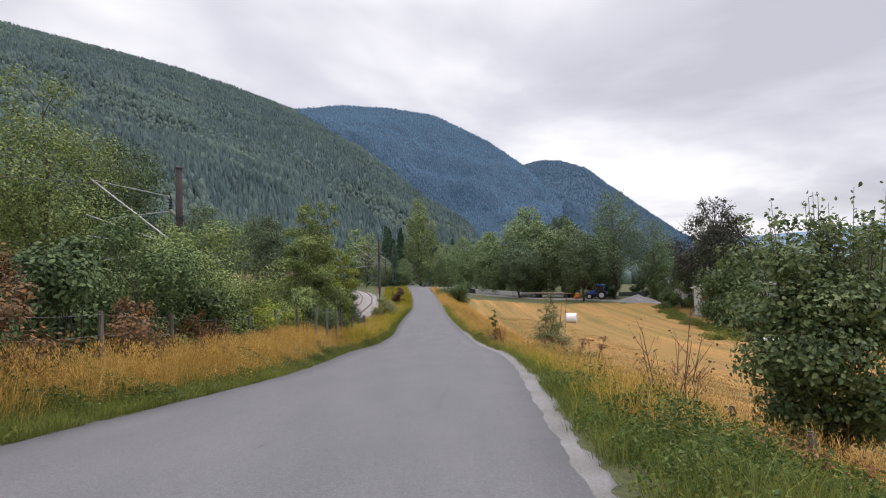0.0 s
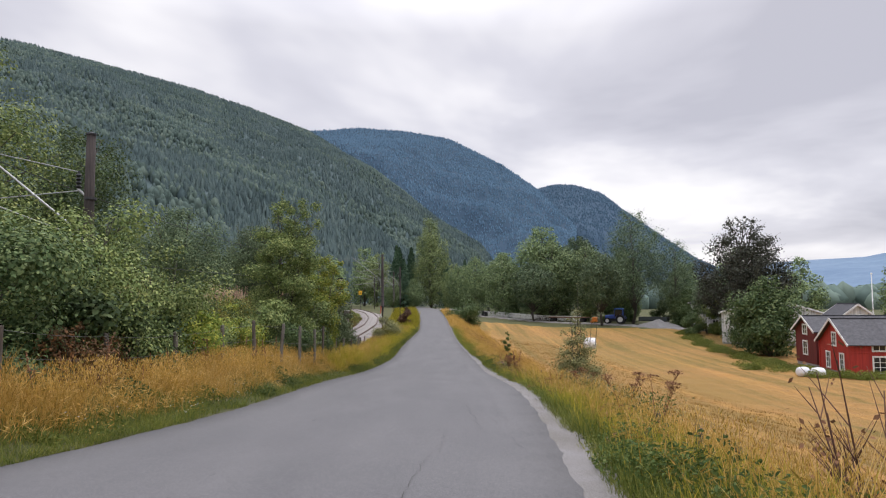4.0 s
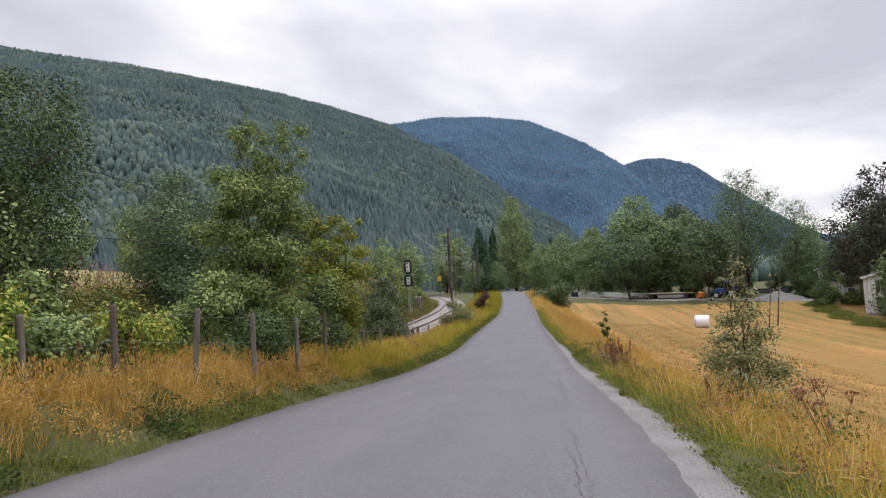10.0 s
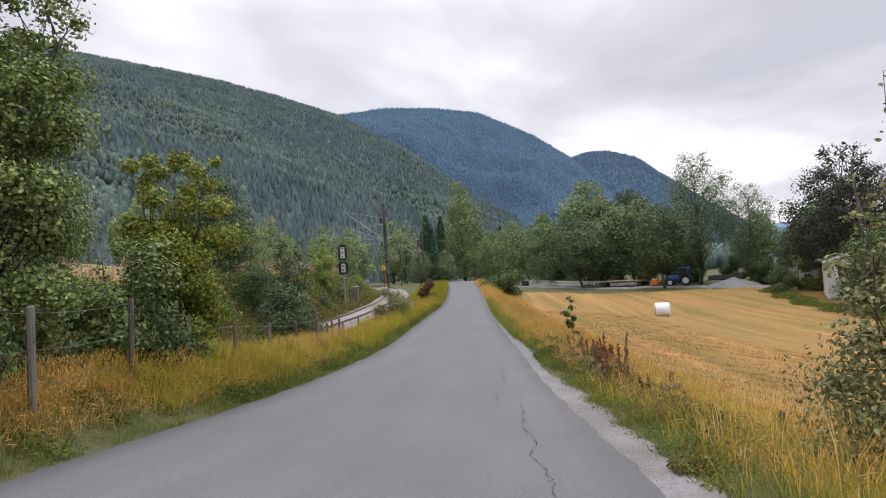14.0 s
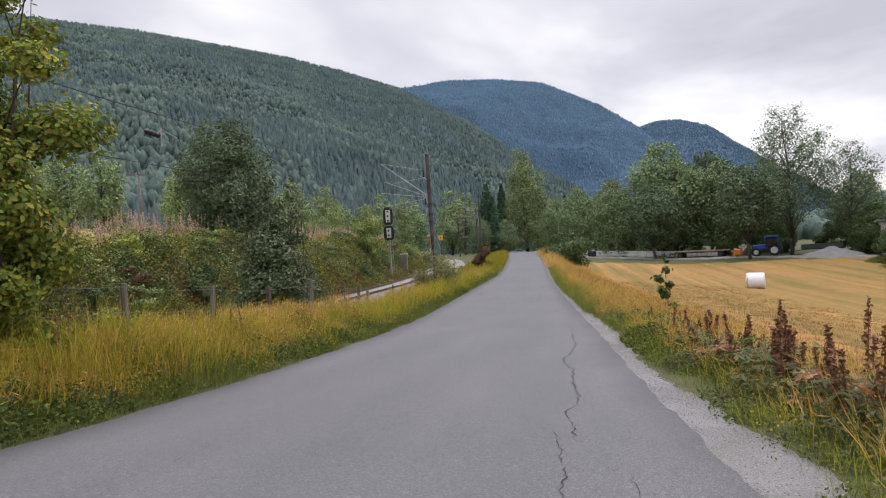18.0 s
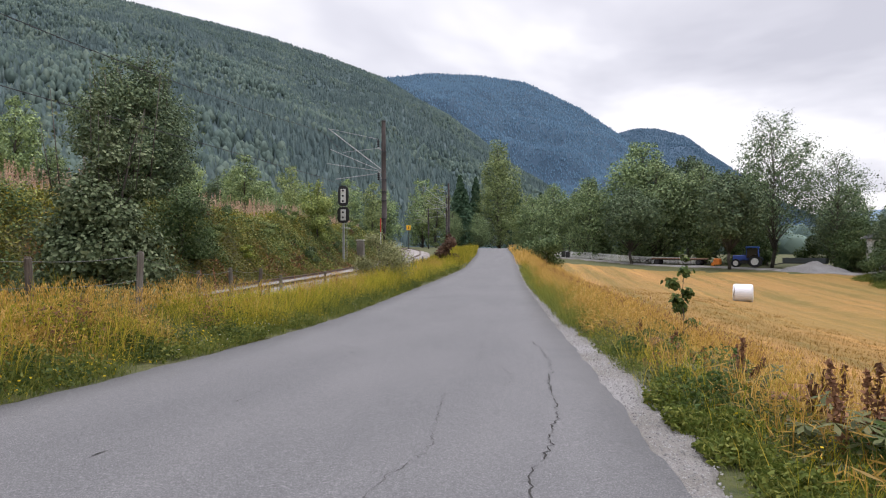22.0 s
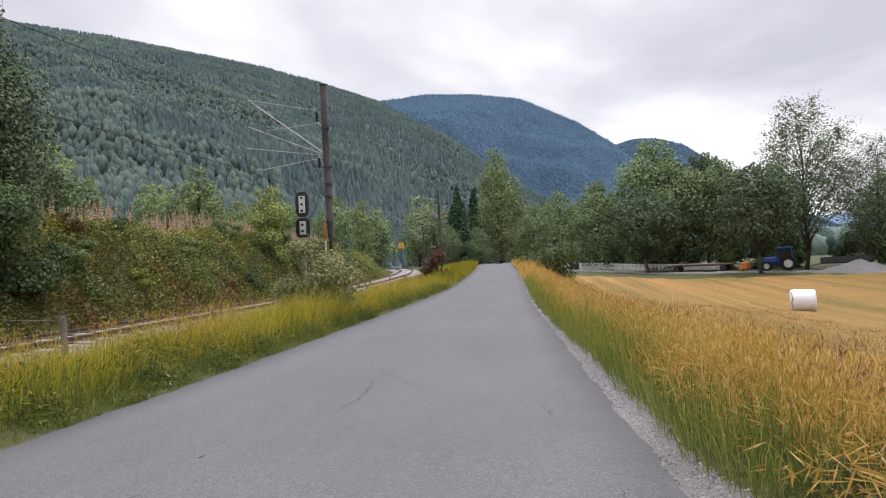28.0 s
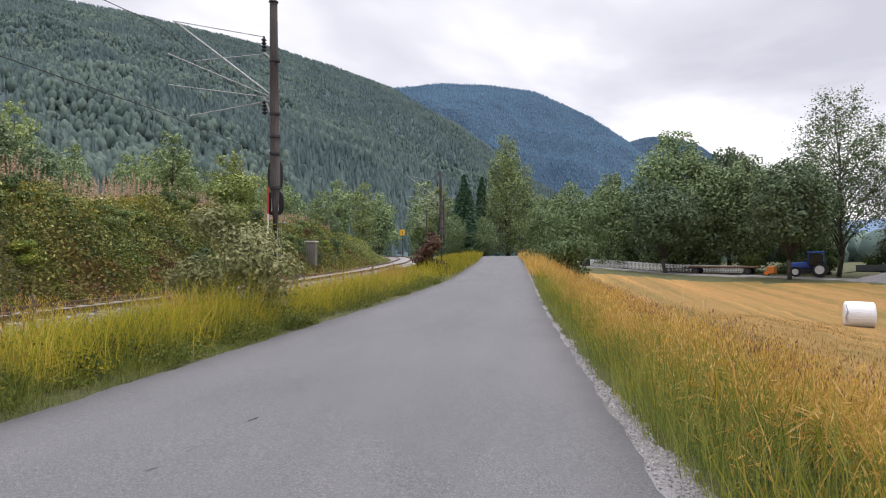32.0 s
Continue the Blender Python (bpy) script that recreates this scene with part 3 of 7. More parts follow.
az1 = np.linspace(-62, 4, 150)
NEAR = [(-62, 18.7, 2200), (-50, 18.8, 2200), (-44, 18.8, 2200), (-34.3, 18.5, 2250), (-26.8, 17.6, 2300), (-22.7, 16.95, 2350), (-18.3, 15.9, 2400), (-13, 14.20, 2450), (-7, 10.95, 2300), (-1.6, 6.75, 2100), (2.3, 4.25, 1900), (4, 1.85, 1700)]
ca, ce, cd = (np.array(v) for v in zip(*NEAR))
X1, Y1, Z1 = mountain(az1, ca, ce, cd, np.interp(ca, [-62, -30, 4], [190, 260, 480]), 1.0, 150, 1.1)
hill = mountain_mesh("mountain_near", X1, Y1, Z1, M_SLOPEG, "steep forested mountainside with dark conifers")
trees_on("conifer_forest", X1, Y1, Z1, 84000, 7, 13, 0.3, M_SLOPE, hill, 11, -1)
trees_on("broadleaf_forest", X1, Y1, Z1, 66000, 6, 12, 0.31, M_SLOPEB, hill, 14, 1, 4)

# the haze of distance is painted into these base colours as blue
M_BLUE = leafy("haze_blue_forest", [(0.2, (0.089, 0.155, 0.222)), (0.5, (0.110, 0.183, 0.255)), (0.85, (0.134, 0.213, 0.280))], 1.0, 0.15, 0.0, 0.008, 0.75)
M_BLUEG = rough_surface("haze_blue_hillside", (0.04, 0.078, 0.122), (0.052, 0.094, 0.138), 0.02, 1.0, 0.004, (0.8, 0.84, 0.88), 0.3, 6.0)
az2 = np.linspace(-24, 10.5, 100)
MID = [(-24, 12.52, 2600), (-13, 14.22, 2700), (-8.9, 14.67, 2800), (-4.5, 14.47, 2900), (-0.5, 13.82, 2900), (4.0, 11.62, 2900), (7.1, 9.47, 2900), (10.5, 6.02, 2800)]
ca, ce, cd = (np.array(v) for v in zip(*MID))
X2, Y2, Z2 = mountain(az2, ca, ce, cd, np.full(len(ca), 1500.0), 5.0, 260, 1.0)
hill2 = mountain_mesh("mountain_middle", X2, Y2, Z2, M_BLUEG, "forested mountain with a rounded top, haze painted into its colour as blue")
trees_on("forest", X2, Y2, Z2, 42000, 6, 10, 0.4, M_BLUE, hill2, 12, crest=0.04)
az3 = np.linspace(3, 24, 60)
FAR = [(3, 8.38, 3700), (7.1, 9.38, 3700), (8.8, 9.76, 3700), (10.6, 9.58, 3700), (12.7, 8.86, 3700), (14.5, 7.33, 3650), (18.0, 4.68, 3600), (20, 3.18, 3500), (24, 1.08, 3400)]
ca, ce, cd = (np.array(v) for v in zip(*FAR))
X3, Y3, Z3 = mountain(az3, ca, ce, cd, np.full(len(ca), 2200.0), 9.0, 150, 1.0)
hill3 = mountain_mesh("mountain_far", X3, Y3, Z3, M_BLUEG, "wooded mountain shoulder beyond the valley, haze painted into its colour as blue")
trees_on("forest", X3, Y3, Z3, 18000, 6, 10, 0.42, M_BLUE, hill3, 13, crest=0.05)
# the far ridge has its haze painted into the base colour
M_HAZE = rough_surface("haze_painted_ridge", (0.13, 0.2, 0.29), (0.17, 0.25, 0.34), 0.02, 1.0, 0.003, (0.85, 0.88, 0.92), 0.0, 0.1)
az4 = np.linspace(14, 80, 60)
RIDGE = [(14, 1.8, 4500), (22, 2.4, 4500), (28.4, 2.78, 4500), (31.8, 2.87, 4400), (32.9, 3.12, 4300), (36, 3.2, 4300), (45, 4.2, 4200), (60, 5, 4000), (80, 6, 3800)]
ca, ce, cd = (np.array(v) for v in zip(*RIDGE))
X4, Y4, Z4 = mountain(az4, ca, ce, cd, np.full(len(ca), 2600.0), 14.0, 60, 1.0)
mountain_mesh("backdrop_ridge", X4, Y4, Z4, M_HAZE, "mountain ridge across the valley, painted in a blue haze colour")


# ---- plants ----
def leaves(pts, size, r, up=0.35, shape=0.55, near=False, face=None):
    """A leaf at each place, turned at random or, by face, mostly outwards: vertices and faces. Leaves that are seen close have a rounded, pointed outline and a fold."""
    n = len(pts)
    d = r.normal(size=(n, 3))
    d[:, 2] *= 0.7
    d /= np.linalg.norm(d, axis=1)[:, None]
    nrm = r.normal(size=(n, 3))
    nrm[:, 2] += up
    if face is not None:
        nrm = nrm * 0.42 + face
        nrm /= np.linalg.norm(nrm, axis=1)[:, None] + 1e-9
        d -= (d * nrm).sum(1)[:, None] * nrm * 0.85
        d /= np.linalg.norm(d, axis=1)[:, None] + 1e-9
    s = np.cross(d, nrm)
    s /= np.linalg.norm(s, axis=1)[:, None] + 1e-9
    L = (size * (0.6 + 0.8 * r.random(n)))[:, None]
    if near:
        k = np.cross(s, d) * 0.12
        v = np.stack([pts - d * L * 0.5, pts + (s * shape * 0.42 - d * 0.22 + k) * L, pts + (s * shape * 0.4 + d * 0.12 + k) * L, pts + d * L * 0.5,
                      pts + (-s * shape * 0.4 + d * 0.12 + k) * L, pts + (-s * shape * 0.42 - d * 0.22 + k) * L], 1)
        f = np.array([[0, 1, 2, 3], [0, 3, 4, 5]])
        return v.reshape(-1, 3), (np.arange(n)[:, None, None] * 6 + f[None]).reshape(-1, 4)
    v = np.stack([pts - d * L * 0.5, pts + s * L * shape * 0.5, pts + d * L * 0.5, pts - s * L * shape * 0.5], 1)
    return v.reshape(-1, 3), np.arange(4 * n).reshape(n, 4)


def crown_points(blobs, n, r, shell=0.45):
    c = np.array([b[0] for b in blobs])
    rad = np.array([b[1] for b in blobs])
    w = rad.prod(axis=1) ** 0.72
    k = r.choice(len(blobs), n, p=w / w.sum())
    d = r.normal(size=(n, 3))
    d /= np.linalg.norm(d, axis=1)[:, None]
    q = (r.random(n) ** shell)[:, None] + r.normal(size=(n, 1)) * 0.1
    return c[k] + d * q * rad[k], d


def tree(name, seed, height, spread, base, leaf_n, leaf_size, mat, label, category="tree", blobs_n=16, stems=1, trunk_r=0.12, profile="round", bark=None, shoots=0, shell=0.45, near=False, clump=1.0, leader=0.0):
    """A broadleaved tree or shrub at the world's origin: a tapered trunk with limbs, and a crown of single leaves in uneven clumps."""
    r = np.random.default_rng(seed)
    ob = thing(name, Matrix(), label, category)
    bm = bmesh.new()
    blobs = []
    for st in range(stems):
        lean = r.normal(size=2) * (0.05 if stems == 1 else 0.22) * height * 0.5
        pts = [Vector((lean[0] * f ** 1.5 + r.normal() * 0.01 * height, lean[1] * f ** 1.5 + r.normal() * 0.01 * height, -0.25 + f * (height * 0.93 + 0.25))) for f in np.linspace(0, 1, 7)]
        path_tube(bm, pts, [trunk_r * (1 - 0.88 * f) / (stems ** 0.4) for f in np.linspace(0, 1, 7)], 7)
        for k in range(max(3, blobs_n // stems)):
            f = (k + r.random()) / max(3, blobs_n // stems)
            h = base + (height - base) * f
            if profile == "round":
                rad = spread * (max(0.02, math.sin(math.pi * (0.16 + 0.8 * f)))) ** 0.8
            elif profile == "cone":
                rad = spread * (1.02 - f) ** 0.8
            else:
                rad = spread * (0.75 + 0.35 * math.sin(math.pi * f)) * (1.0 if f < 0.8 else 0.65)
            a = k * 2.4 + r.random() * 1.2
            q = f * 0.9
            ax = Vector((lean[0] * q ** 1.5, lean[1] * q ** 1.5, 0))
            out = rad * (0.35 + 0.4 * r.random())
            c = ax + Vector((math.cos(a) * out, math.sin(a) * out, h))
            br = rad * (0.42 + 0.25 * r.random()) * clump
            blobs.append((tuple(c), (br, br, br * (0.6 + 0.35 * r.random()))))
            s0 = max(base * 0.4, h - rad * 0.7)
            q0 = min(1, s0 / height)
            a0 = Vector((lean[0] * q0 ** 1.5, lean[1] * q0 ** 1.5, s0))
            midp = (a0 + c) / 2 + Vector((0, 0, 0.08 * rad))
            rr = max(0.008, trunk_r * 0.34 * (1 - 0.7 * f))
            path_tube(bm, [a0, midp, c, c + (c - midp) * 0.7], [rr, rr * 0.7, rr * 0.45, rr * 0.15], 5)
    blobs.append(((0, 0, height * 0.95), (spread * 0.16, spread * 0.16, height * 0.06)))
    P, N = crown_points(blobs, leaf_n, r, shell)
    axis = P - np.array((0, 0, base + 0.35 * (height - base)))
    N = N * 0.7 + 0.45 * axis / (np.linalg.norm(axis, axis=1)[:, None] + 1e-9)
    keep = P[:, 2] > max(0.04, base * 0.8)
    P, N = P[keep], N[keep]
    extra = []
    for s in range(shoots):
        a, rad = r.random() * 6.28, spread * 0.55 * math.sqrt(r.random())
        h1 = height * (0.86 + 0.24 * r.random())
        p0 = Vector((math.cos(a) * rad, math.sin(a) * rad, height * 0.6))
        p1 = Vector((math.cos(a) * rad * 1.25, math.sin(a) * rad * 1.25, h1))
        path_tube(bm, [p0, (p0 + p1) / 2, p1], [0.012, 0.009, 0.004], 4)
        for t in np.linspace(0.1, 1, 22):
            extra.append(np.array(p0.lerp(p1, t)) + r.normal(size=3) * 0.05)
    if leader:
        path_tube(bm, [(0, 0, height * 0.8), (0.03, 0, height), (0.05, 0.02, height + leader)], [0.012, 0.008, 0.003], 5)
        for t in np.linspace(0, 1, 13):
            extra.append(np.array((0.05 * t, 0, height + leader * t)) + r.normal(size=3) * 0.045 * (1.2 - t))
    if extra:
        P = np.concatenate([P, np.array(extra)])
        N = np.concatenate([N, r.normal(size=(len(extra), 3))])
    part("trunk", bm, bark or M_BARK, ob, smooth=True)
    v, f = leaves(P, leaf_size, r, near=near, shape=0.7 if near else 0.62, face=N)
    bulk("crown", v, f, mat, ob)
    return ob


def spruce(name, seed, height, spread, leaf_n, size, label):
    """A conifer: a straight trunk with tiers of drooping boughs."""
    r = np.random.default_rng(seed)
    ob = thing(name, Matrix(), label, "tree")
    bm = bmesh.new()
    tube(bm, (0, 0, -0.3), (0, 0, height), 0.02 * height, 0.02, 7)
    f = r.random(leaf_n) ** 0.8
    tier = np.round(f * 22) / 22 + r.normal(size=leaf_n) * 0.008
    h = height * (0.06 + 0.94 * tier)
    bough = np.floor(r.random(leaf_n) * 9)
    a = bough * 2 * np.pi / 9 + np.round(f * 22) * 1.7 + r.normal(size=leaf_n) * 0.16
    rad = spread * (1.03 - tier) ** 0.85 * np.sqrt(r.random(leaf_n)) * (0.8 + 0.3 * np.sin(bough * 5 + np.round(f * 22) * 3))
    P = np.stack([rad * np.cos(a), rad * np.sin(a), h - 0.28 * rad], -1)
    for k in range(40):
        ff = (k + 0.5) / 40
        hh, aa = height * (0.06 + 0.9 * ff), k * 2.4
        rr = spread * (1 - ff) ** 0.85 * 0.8
        tube(bm, (0, 0, hh), (rr * math.cos(aa), rr * math.sin(aa), hh - 0.28 * rr), 0.05 * (1 - ff) + 0.01, 0.01, 4)
    part("trunk", bm, M_BARK, ob, smooth=True)
    v, fc = leaves(P, size, r, up=1.2, shape=0.5, face=np.stack([np.cos(a) * 0.6, np.sin(a) * 0.6, 0 * a + 0.5], -1))
    bulk("crown", v, fc, M_NEEDLE, ob)
    return ob


def plant(proto, x, y, scale=1.0, turn=0.0, sink=0.05, tall=1.0, label="", group=""):
    """A copy of a tree that stands on the ground."""
    q = on_ground(x, y, sink)
    c = copy_thing(proto, pose(q.x, q.y, q.z, 0, 0, turn))
    c.scale = (scale, scale, scale * tall)
    return tagged(c, label, group=group)


def drop_proto(ob):
    for o in list(ob.children_recursive) + [ob]:
        bpy.data.objects.remove(o)


def place(ob, x, y, turn=0.0, sink=0.05):
    q = on_ground(x, y, sink)
    ob.matrix_world = pose(q.x, q.y, q.z, 0, 0, turn)
    return ob


# trees close to the road on the railway side
place(tree("birch_tree", 21, 6.7, 1.3, 0.0, 46000, 0.07, M_LEAF, "bushy green deciduous tree with several stems behind the wire fence", blobs_n=110, stems=5, trunk_r=0.085, profile="column", near=True, leader=0.3, shell=0.6, clump=0.66), -6.55, 31.2)
place(tree("maple_tree", 22, 5.0, 0.95, 0.15, 28000, 0.074, M_TURNING, "young maple turning yellow behind the wire fence", blobs_n=44, stems=3, trunk_r=0.08, profile="column", near=True, shoots=6, shell=0.5, clump=0.8), -6.0, 36.0)
place(tree("willow_tree", 24, 4.6, 1.55, 0.05, 40000, 0.075, M_GREYLEAF, "grey-green conical young willow beside the railway", blobs_n=44, stems=2, trunk_r=0.07, profile="cone", near=True, shoots=8, shell=0.6), -7.0, 46.2)
place(tree("round_tree", 23, 6.8, 2.9, 0.0, 40000, 0.13, M_GROVED, "dense round green tree on the railway bank", profile="round", blobs_n=110, stems=5, trunk_r=0.18, shoots=30, clump=0.78, shell=0.4), -17.2, 63.2, sink=0.3)
place(tree("lilac_bush", 37, 7.2, 3.0, 0.0, 16000, 0.22, M_DARKLEAF, "dense green bush before the white farmhouse", "shrub", 40, 5, 0.1, "column"), 38.9, 92.2)
place(tree("dark_bush", 35, 3.0, 2.0, 0.0, 18000, 0.1, M_DARKLEAF, "dark green bush on the slope of the railway bank", "shrub", 24, 5, 0.06), -13.9, 61.2)
place(tree("young_birch", 36, 4.4, 1.25, 0.1, 7000, 0.13, M_BIRCH, "pale green young tree on the railway bank beside the signal", blobs_n=26, stems=3, trunk_r=0.06, profile="column", shoots=10), -15.0, 82.0)
place(tree("broadleaf_tree", 25, 6.6, 2.9, 0.2, 34000, 0.11, M_GROVED, "dense dark green tree with yellowing top", blobs_n=28, stems=2, trunk_r=0.16), -15.5, 43.0)
place(tree("alder_tree", 26, 10.5, 3.2, 0.6, 32000, 0.12, M_LEAF, "tall green tree beyond the railway", blobs_n=30, stems=2, trunk_r=0.2, profile="column"), -17.5, 29.0)
place(tree("alder_tree", 27, 9.0, 3.0, 0.5, 30000, 0.12, M_DARKLEAF, "dark tree beyond the railway", blobs_n=30, stems=2, trunk_r=0.18, profile="column"), -18.5, 36.5)
place(tree("rowan_tree", 28, 5.6, 1.9, 0.4, 26000, 0.085, M_RUST, "tree with rust-brown withering leaves", blobs_n=22, stems=3, trunk_r=0.09, profile="column"), -9.4, 14.0)
place(tree("birch_tree", 29, 5.4, 1.7, 0.3, 26000, 0.08, M_LEAF, "green sapling behind the wire fence", blobs_n=22, stems=3, trunk_r=0.08, profile="column"), -7.9, 17.6)
place(tree("alder_tree", 38, 5.6, 1.8, 0.2, 28000, 0.078, M_LEAF, "green young alder behind the wire fence", blobs_n=28, stems=3, trunk_r=0.08, profile="column"), -7.7, 18.9)
place(tree("alder_tree", 39, 4.8, 1.6, 0.2, 24000, 0.076, M_DARKLEAF, "dark green young alder behind the wire fence", blobs_n=26, stems=3, trunk_r=0.08, profile="column"), -7.3, 15.6)
place(tree("rowan_tree", 40, 4.4, 1.5, 0.2, 20000, 0.075, M_LEAF, "young green rowan behind the wire fence", blobs_n=24, stems=3, trunk_r=0.07, profile="column"), -7.2, 21.9)
shrub_a = tree("shrub", 31, 2.4, 1.15, 0.05, 10500, 0.086, M_DARKLEAF, "dark green bush behind the wire fence", "shrub", 18, 5, 0.05)
shrub_b = tree("shrub", 32, 2.0, 1.1, 0.05, 9000, 0.082, M_TURNING, "yellow-green bush behind the wire fence", "shrub", 18, 5, 0.04)
shrub_c = tree("shrub", 33, 2.9, 1.0, 0.05, 10000, 0.086, M_LEAF, "upright leafy green bush behind the wire fence", "shrub", 18, 6, 0.04, "column", shoots=6)
shrub_d = tree("shrub", 34, 1.7, 1.0, 0.02, 6500, 0.078, M_RUST, "brownish bramble bush by the wire fence", "shrub", 16, 6, 0.03)
k = 0
for x, y, s, pr in ((-6.2, 9.0, 1.0, "d"), (-7.0, 11.0, 1.2, "a"), (-6.4, 13.2, 0.9, "d"), (-7.2, 15.3, 1.1, "a"), (-6.2, 16.8, 0.8, "d"), (-6.6, 19.6, 1.1, "a"), (-7.4, 21.6, 1.25, "a"),
                    (-6.4, 22.8, 0.85, "b"), (-7.0, 24.4, 1.0, "c"), (-6.4, 26.0, 0.8, "b"), (-7.4, 27.4, 1.1, "a"), (-6.5, 28.6, 0.85, "c"), (-6.9, 33.0, 0.9, "a"), (-6.2, 34.4, 0.75, "c"),
                    (-6.6, 35.6, 0.7, "a"), (-6.6, 39.2, 0.6, "b"), (-8.2, 12.2, 1.5, "a"), (-8.4, 18.6, 1.35, "c"), (-8.2, 24.6, 1.3, "a"), (-8.0, 30.0, 1.2, "a"), (-6.0, 5.5, 1.0, "a"), (-7.6, 7.0, 1.5, "d"),
                    (-8.6, 9.6, 1.9, "a"), (-6.4, 2.5, 1.1, "d"), (-8.6, 4.0, 1.9, "a"), (-7.0, 20.4, 0.9, "b"), (-7.9, 36.2, 0.9, "a"), (-6.1, 30.4, 0.6, "a"), (-5.9, 33.6, 0.95, "c"), (-6.3, 35.0, 1.0, "a"), (-6.0, 29.2, 0.9, "a"), (-6.6, 41.5, 0.5, "d"), (-7.4, 13.2, 1.5, "a"), (-7.0, 17.6, 1.3, "a")):
    plant({"a": shrub_a, "b": shrub_b, "c": shrub_c, "d": shrub_d}[pr], x, y, s, 67 * k, tall=0.9 + 0.25 * ((k * 7) % 5) / 5, group="bushes along the fence")
    k += 1
# willow scrub by the mast, red-leaved and dark bushes further on
place(tree("willow_bush", 41, 2.3, 1.45, 0.05, 9000, 0.08, M_SALLOW, "olive grey-green willow bush at the foot of the mast", "shrub", 40, 7, 0.03, clump=0.8), -5.75, 63.4)
place(tree("red_bush", 42, 2.3, 0.95, 0.05, 3200, 0.16, M_RED, "reddish-brown bush on the verge", "shrub", 16, 4, 0.05), -5.9, 88.0)
place(tree("dark_bush", 43, 4.3, 2.7, 0.05, 8000, 0.24, M_DARKLEAF, "large dark green bush at the roadside", "shrub", 24, 5, 0.1), 2.3, 107.6)
# the roadside on the field side
place(tree("big_shrub", 51, 4.0, 1.55, 0.45, 25000, 0.08, M_SHRUB, "large dark green leafy shrub with tall shoots at the field edge", "shrub", 84, 7, 0.06, "round", shoots=26, near=True, clump=0.72, shell=0.5), 5.85, 10.1)
place(tree("sapling", 52, 3.5, 1.2, 0.3, 15000, 0.052, M_SALLOW, "young tree with small grey-green leaves and a bare leader", "sapling", 60, 3, 0.045, "cone", shoots=4, shell=0.8, near=True, leader=0.95, clump=0.9), 4.7, 29.0)
place(tree("sapling", 53, 2.25, 0.27, 0.3, 800, 0.1, M_WEED, "thin maple sapling with brown-edged leaves", "sapling", 10, 1, 0.02, "column", shell=0.9, near=True), 3.75, 48.9)

place(tree("rowan_tree", 54, 9.2, 3.9, 0.15, 15000, 0.3, M_DARKLEAF, "dense rounded dark green tree beside the red farmhouse", blobs_n=44, stems=3, trunk_r=0.2, shell=0.6), 36.0, 81.5)
place(tree("dark_bush", 55, 6.8, 4.1, 0.0, 22000, 0.24, M_DARKLEAF, "broad dark green bush beside the gravel mound", "shrub", 60, 6, 0.12, "column", clump=0.75, shell=0.4), 43.4, 127.0)
# trees round the farm and across the end of the field
maple = tree("maple_tree", 61, 13.5, 5.4, 4.3, 15000, 0.35, M_GROVED, "broad dark green maple by the farm track", blobs_n=90, trunk_r=0.3, clump=0.62, shell=0.3)
ash = tree("ash_tree", 62, 16, 4.7, 1.0, 15000, 0.35, M_GROVE, "tall full green deciduous tree", blobs_n=90, trunk_r=0.32, profile="column", clump=0.62, shell=0.3)
birch = tree("birch_tree", 63, 18, 4.2, 1.0, 14500, 0.31, M_GROVEP, "tall pale green birch", blobs_n=80, trunk_r=0.25, profile="column", clump=0.68, shell=0.35)
airy = tree("birch_tree", 64, 21.5, 5.6, 5.0, 20000, 0.24, M_GROVED, "tall airy birch with thin crown", blobs_n=54, trunk_r=0.28, profile="column", shell=0.8)
oak = tree("copper_tree", 65, 16.5, 7.4, 3.2, 13000, 0.3, M_OAK, "dark-leaved open tree beside the white house", blobs_n=80, trunk_r=0.36, stems=2, shell=0.45, clump=0.44)
lime = tree("lime_tree", 67, 15, 5.2, 0.8, 15000, 0.35, M_GROVE, "broad olive-green deciduous tree", blobs_n=80, trunk_r=0.35, clump=0.75, shell=0.3)
fir = spruce("spruce_tree", 66, 17, 4.6, 10000, 0.6, "dark spruce at the bend of the road")
# lighter forms of the same trees for the woods that stand far off
far_maple = tree("maple_tree", 71, 13.5, 5.4, 0.6, 5500, 0.5, M_GROVED, "distant dark green maple in the woods", blobs_n=36, trunk_r=0.3, clump=0.75, shell=0.3)
far_ash = tree("ash_tree", 72, 16, 4.7, 0.6, 5500, 0.5, M_GROVE, "distant full green deciduous tree", blobs_n=36, trunk_r=0.32, profile="column", clump=0.75, shell=0.3)
far_birch = tree("birch_tree", 73, 18, 4.2, 0.6, 5500, 0.46, M_GROVEP, "distant pale green birch in the woods", blobs_n=36, trunk_r=0.25, profile="column", clump=0.75, shell=0.35)
far_lime = tree("lime_tree", 77, 15, 5.2, 0.6, 5500, 0.5, M_GROVE, "distant olive-green deciduous tree", blobs_n=36, trunk_r=0.35, clump=0.8, shell=0.3)
low_a = tree("shrub", 74, 2.4, 1.15, 0.05, 3600, 0.13, M_DARKLEAF, "dark green bush under the grove trees", "shrub", 16, 4, 0.05)
low_b = tree("shrub", 75, 2.0, 1.1, 0.05, 3200, 0.13, M_TURNING, "yellow-green bush on the railway bank", "shrub", 16, 4, 0.04)
low_c = tree("shrub", 76, 2.9, 1.0, 0.05, 3600, 0.13, M_LEAF, "upright leafy green bush under the grove trees", "shrub", 16, 4, 0.04, "column")
low_d = tree("shrub", 78, 1.7, 1.0, 0.02, 2600, 0.12, M_RUST, "brownish bramble bush on the railway bank", "shrub", 14, 4, 0.03)
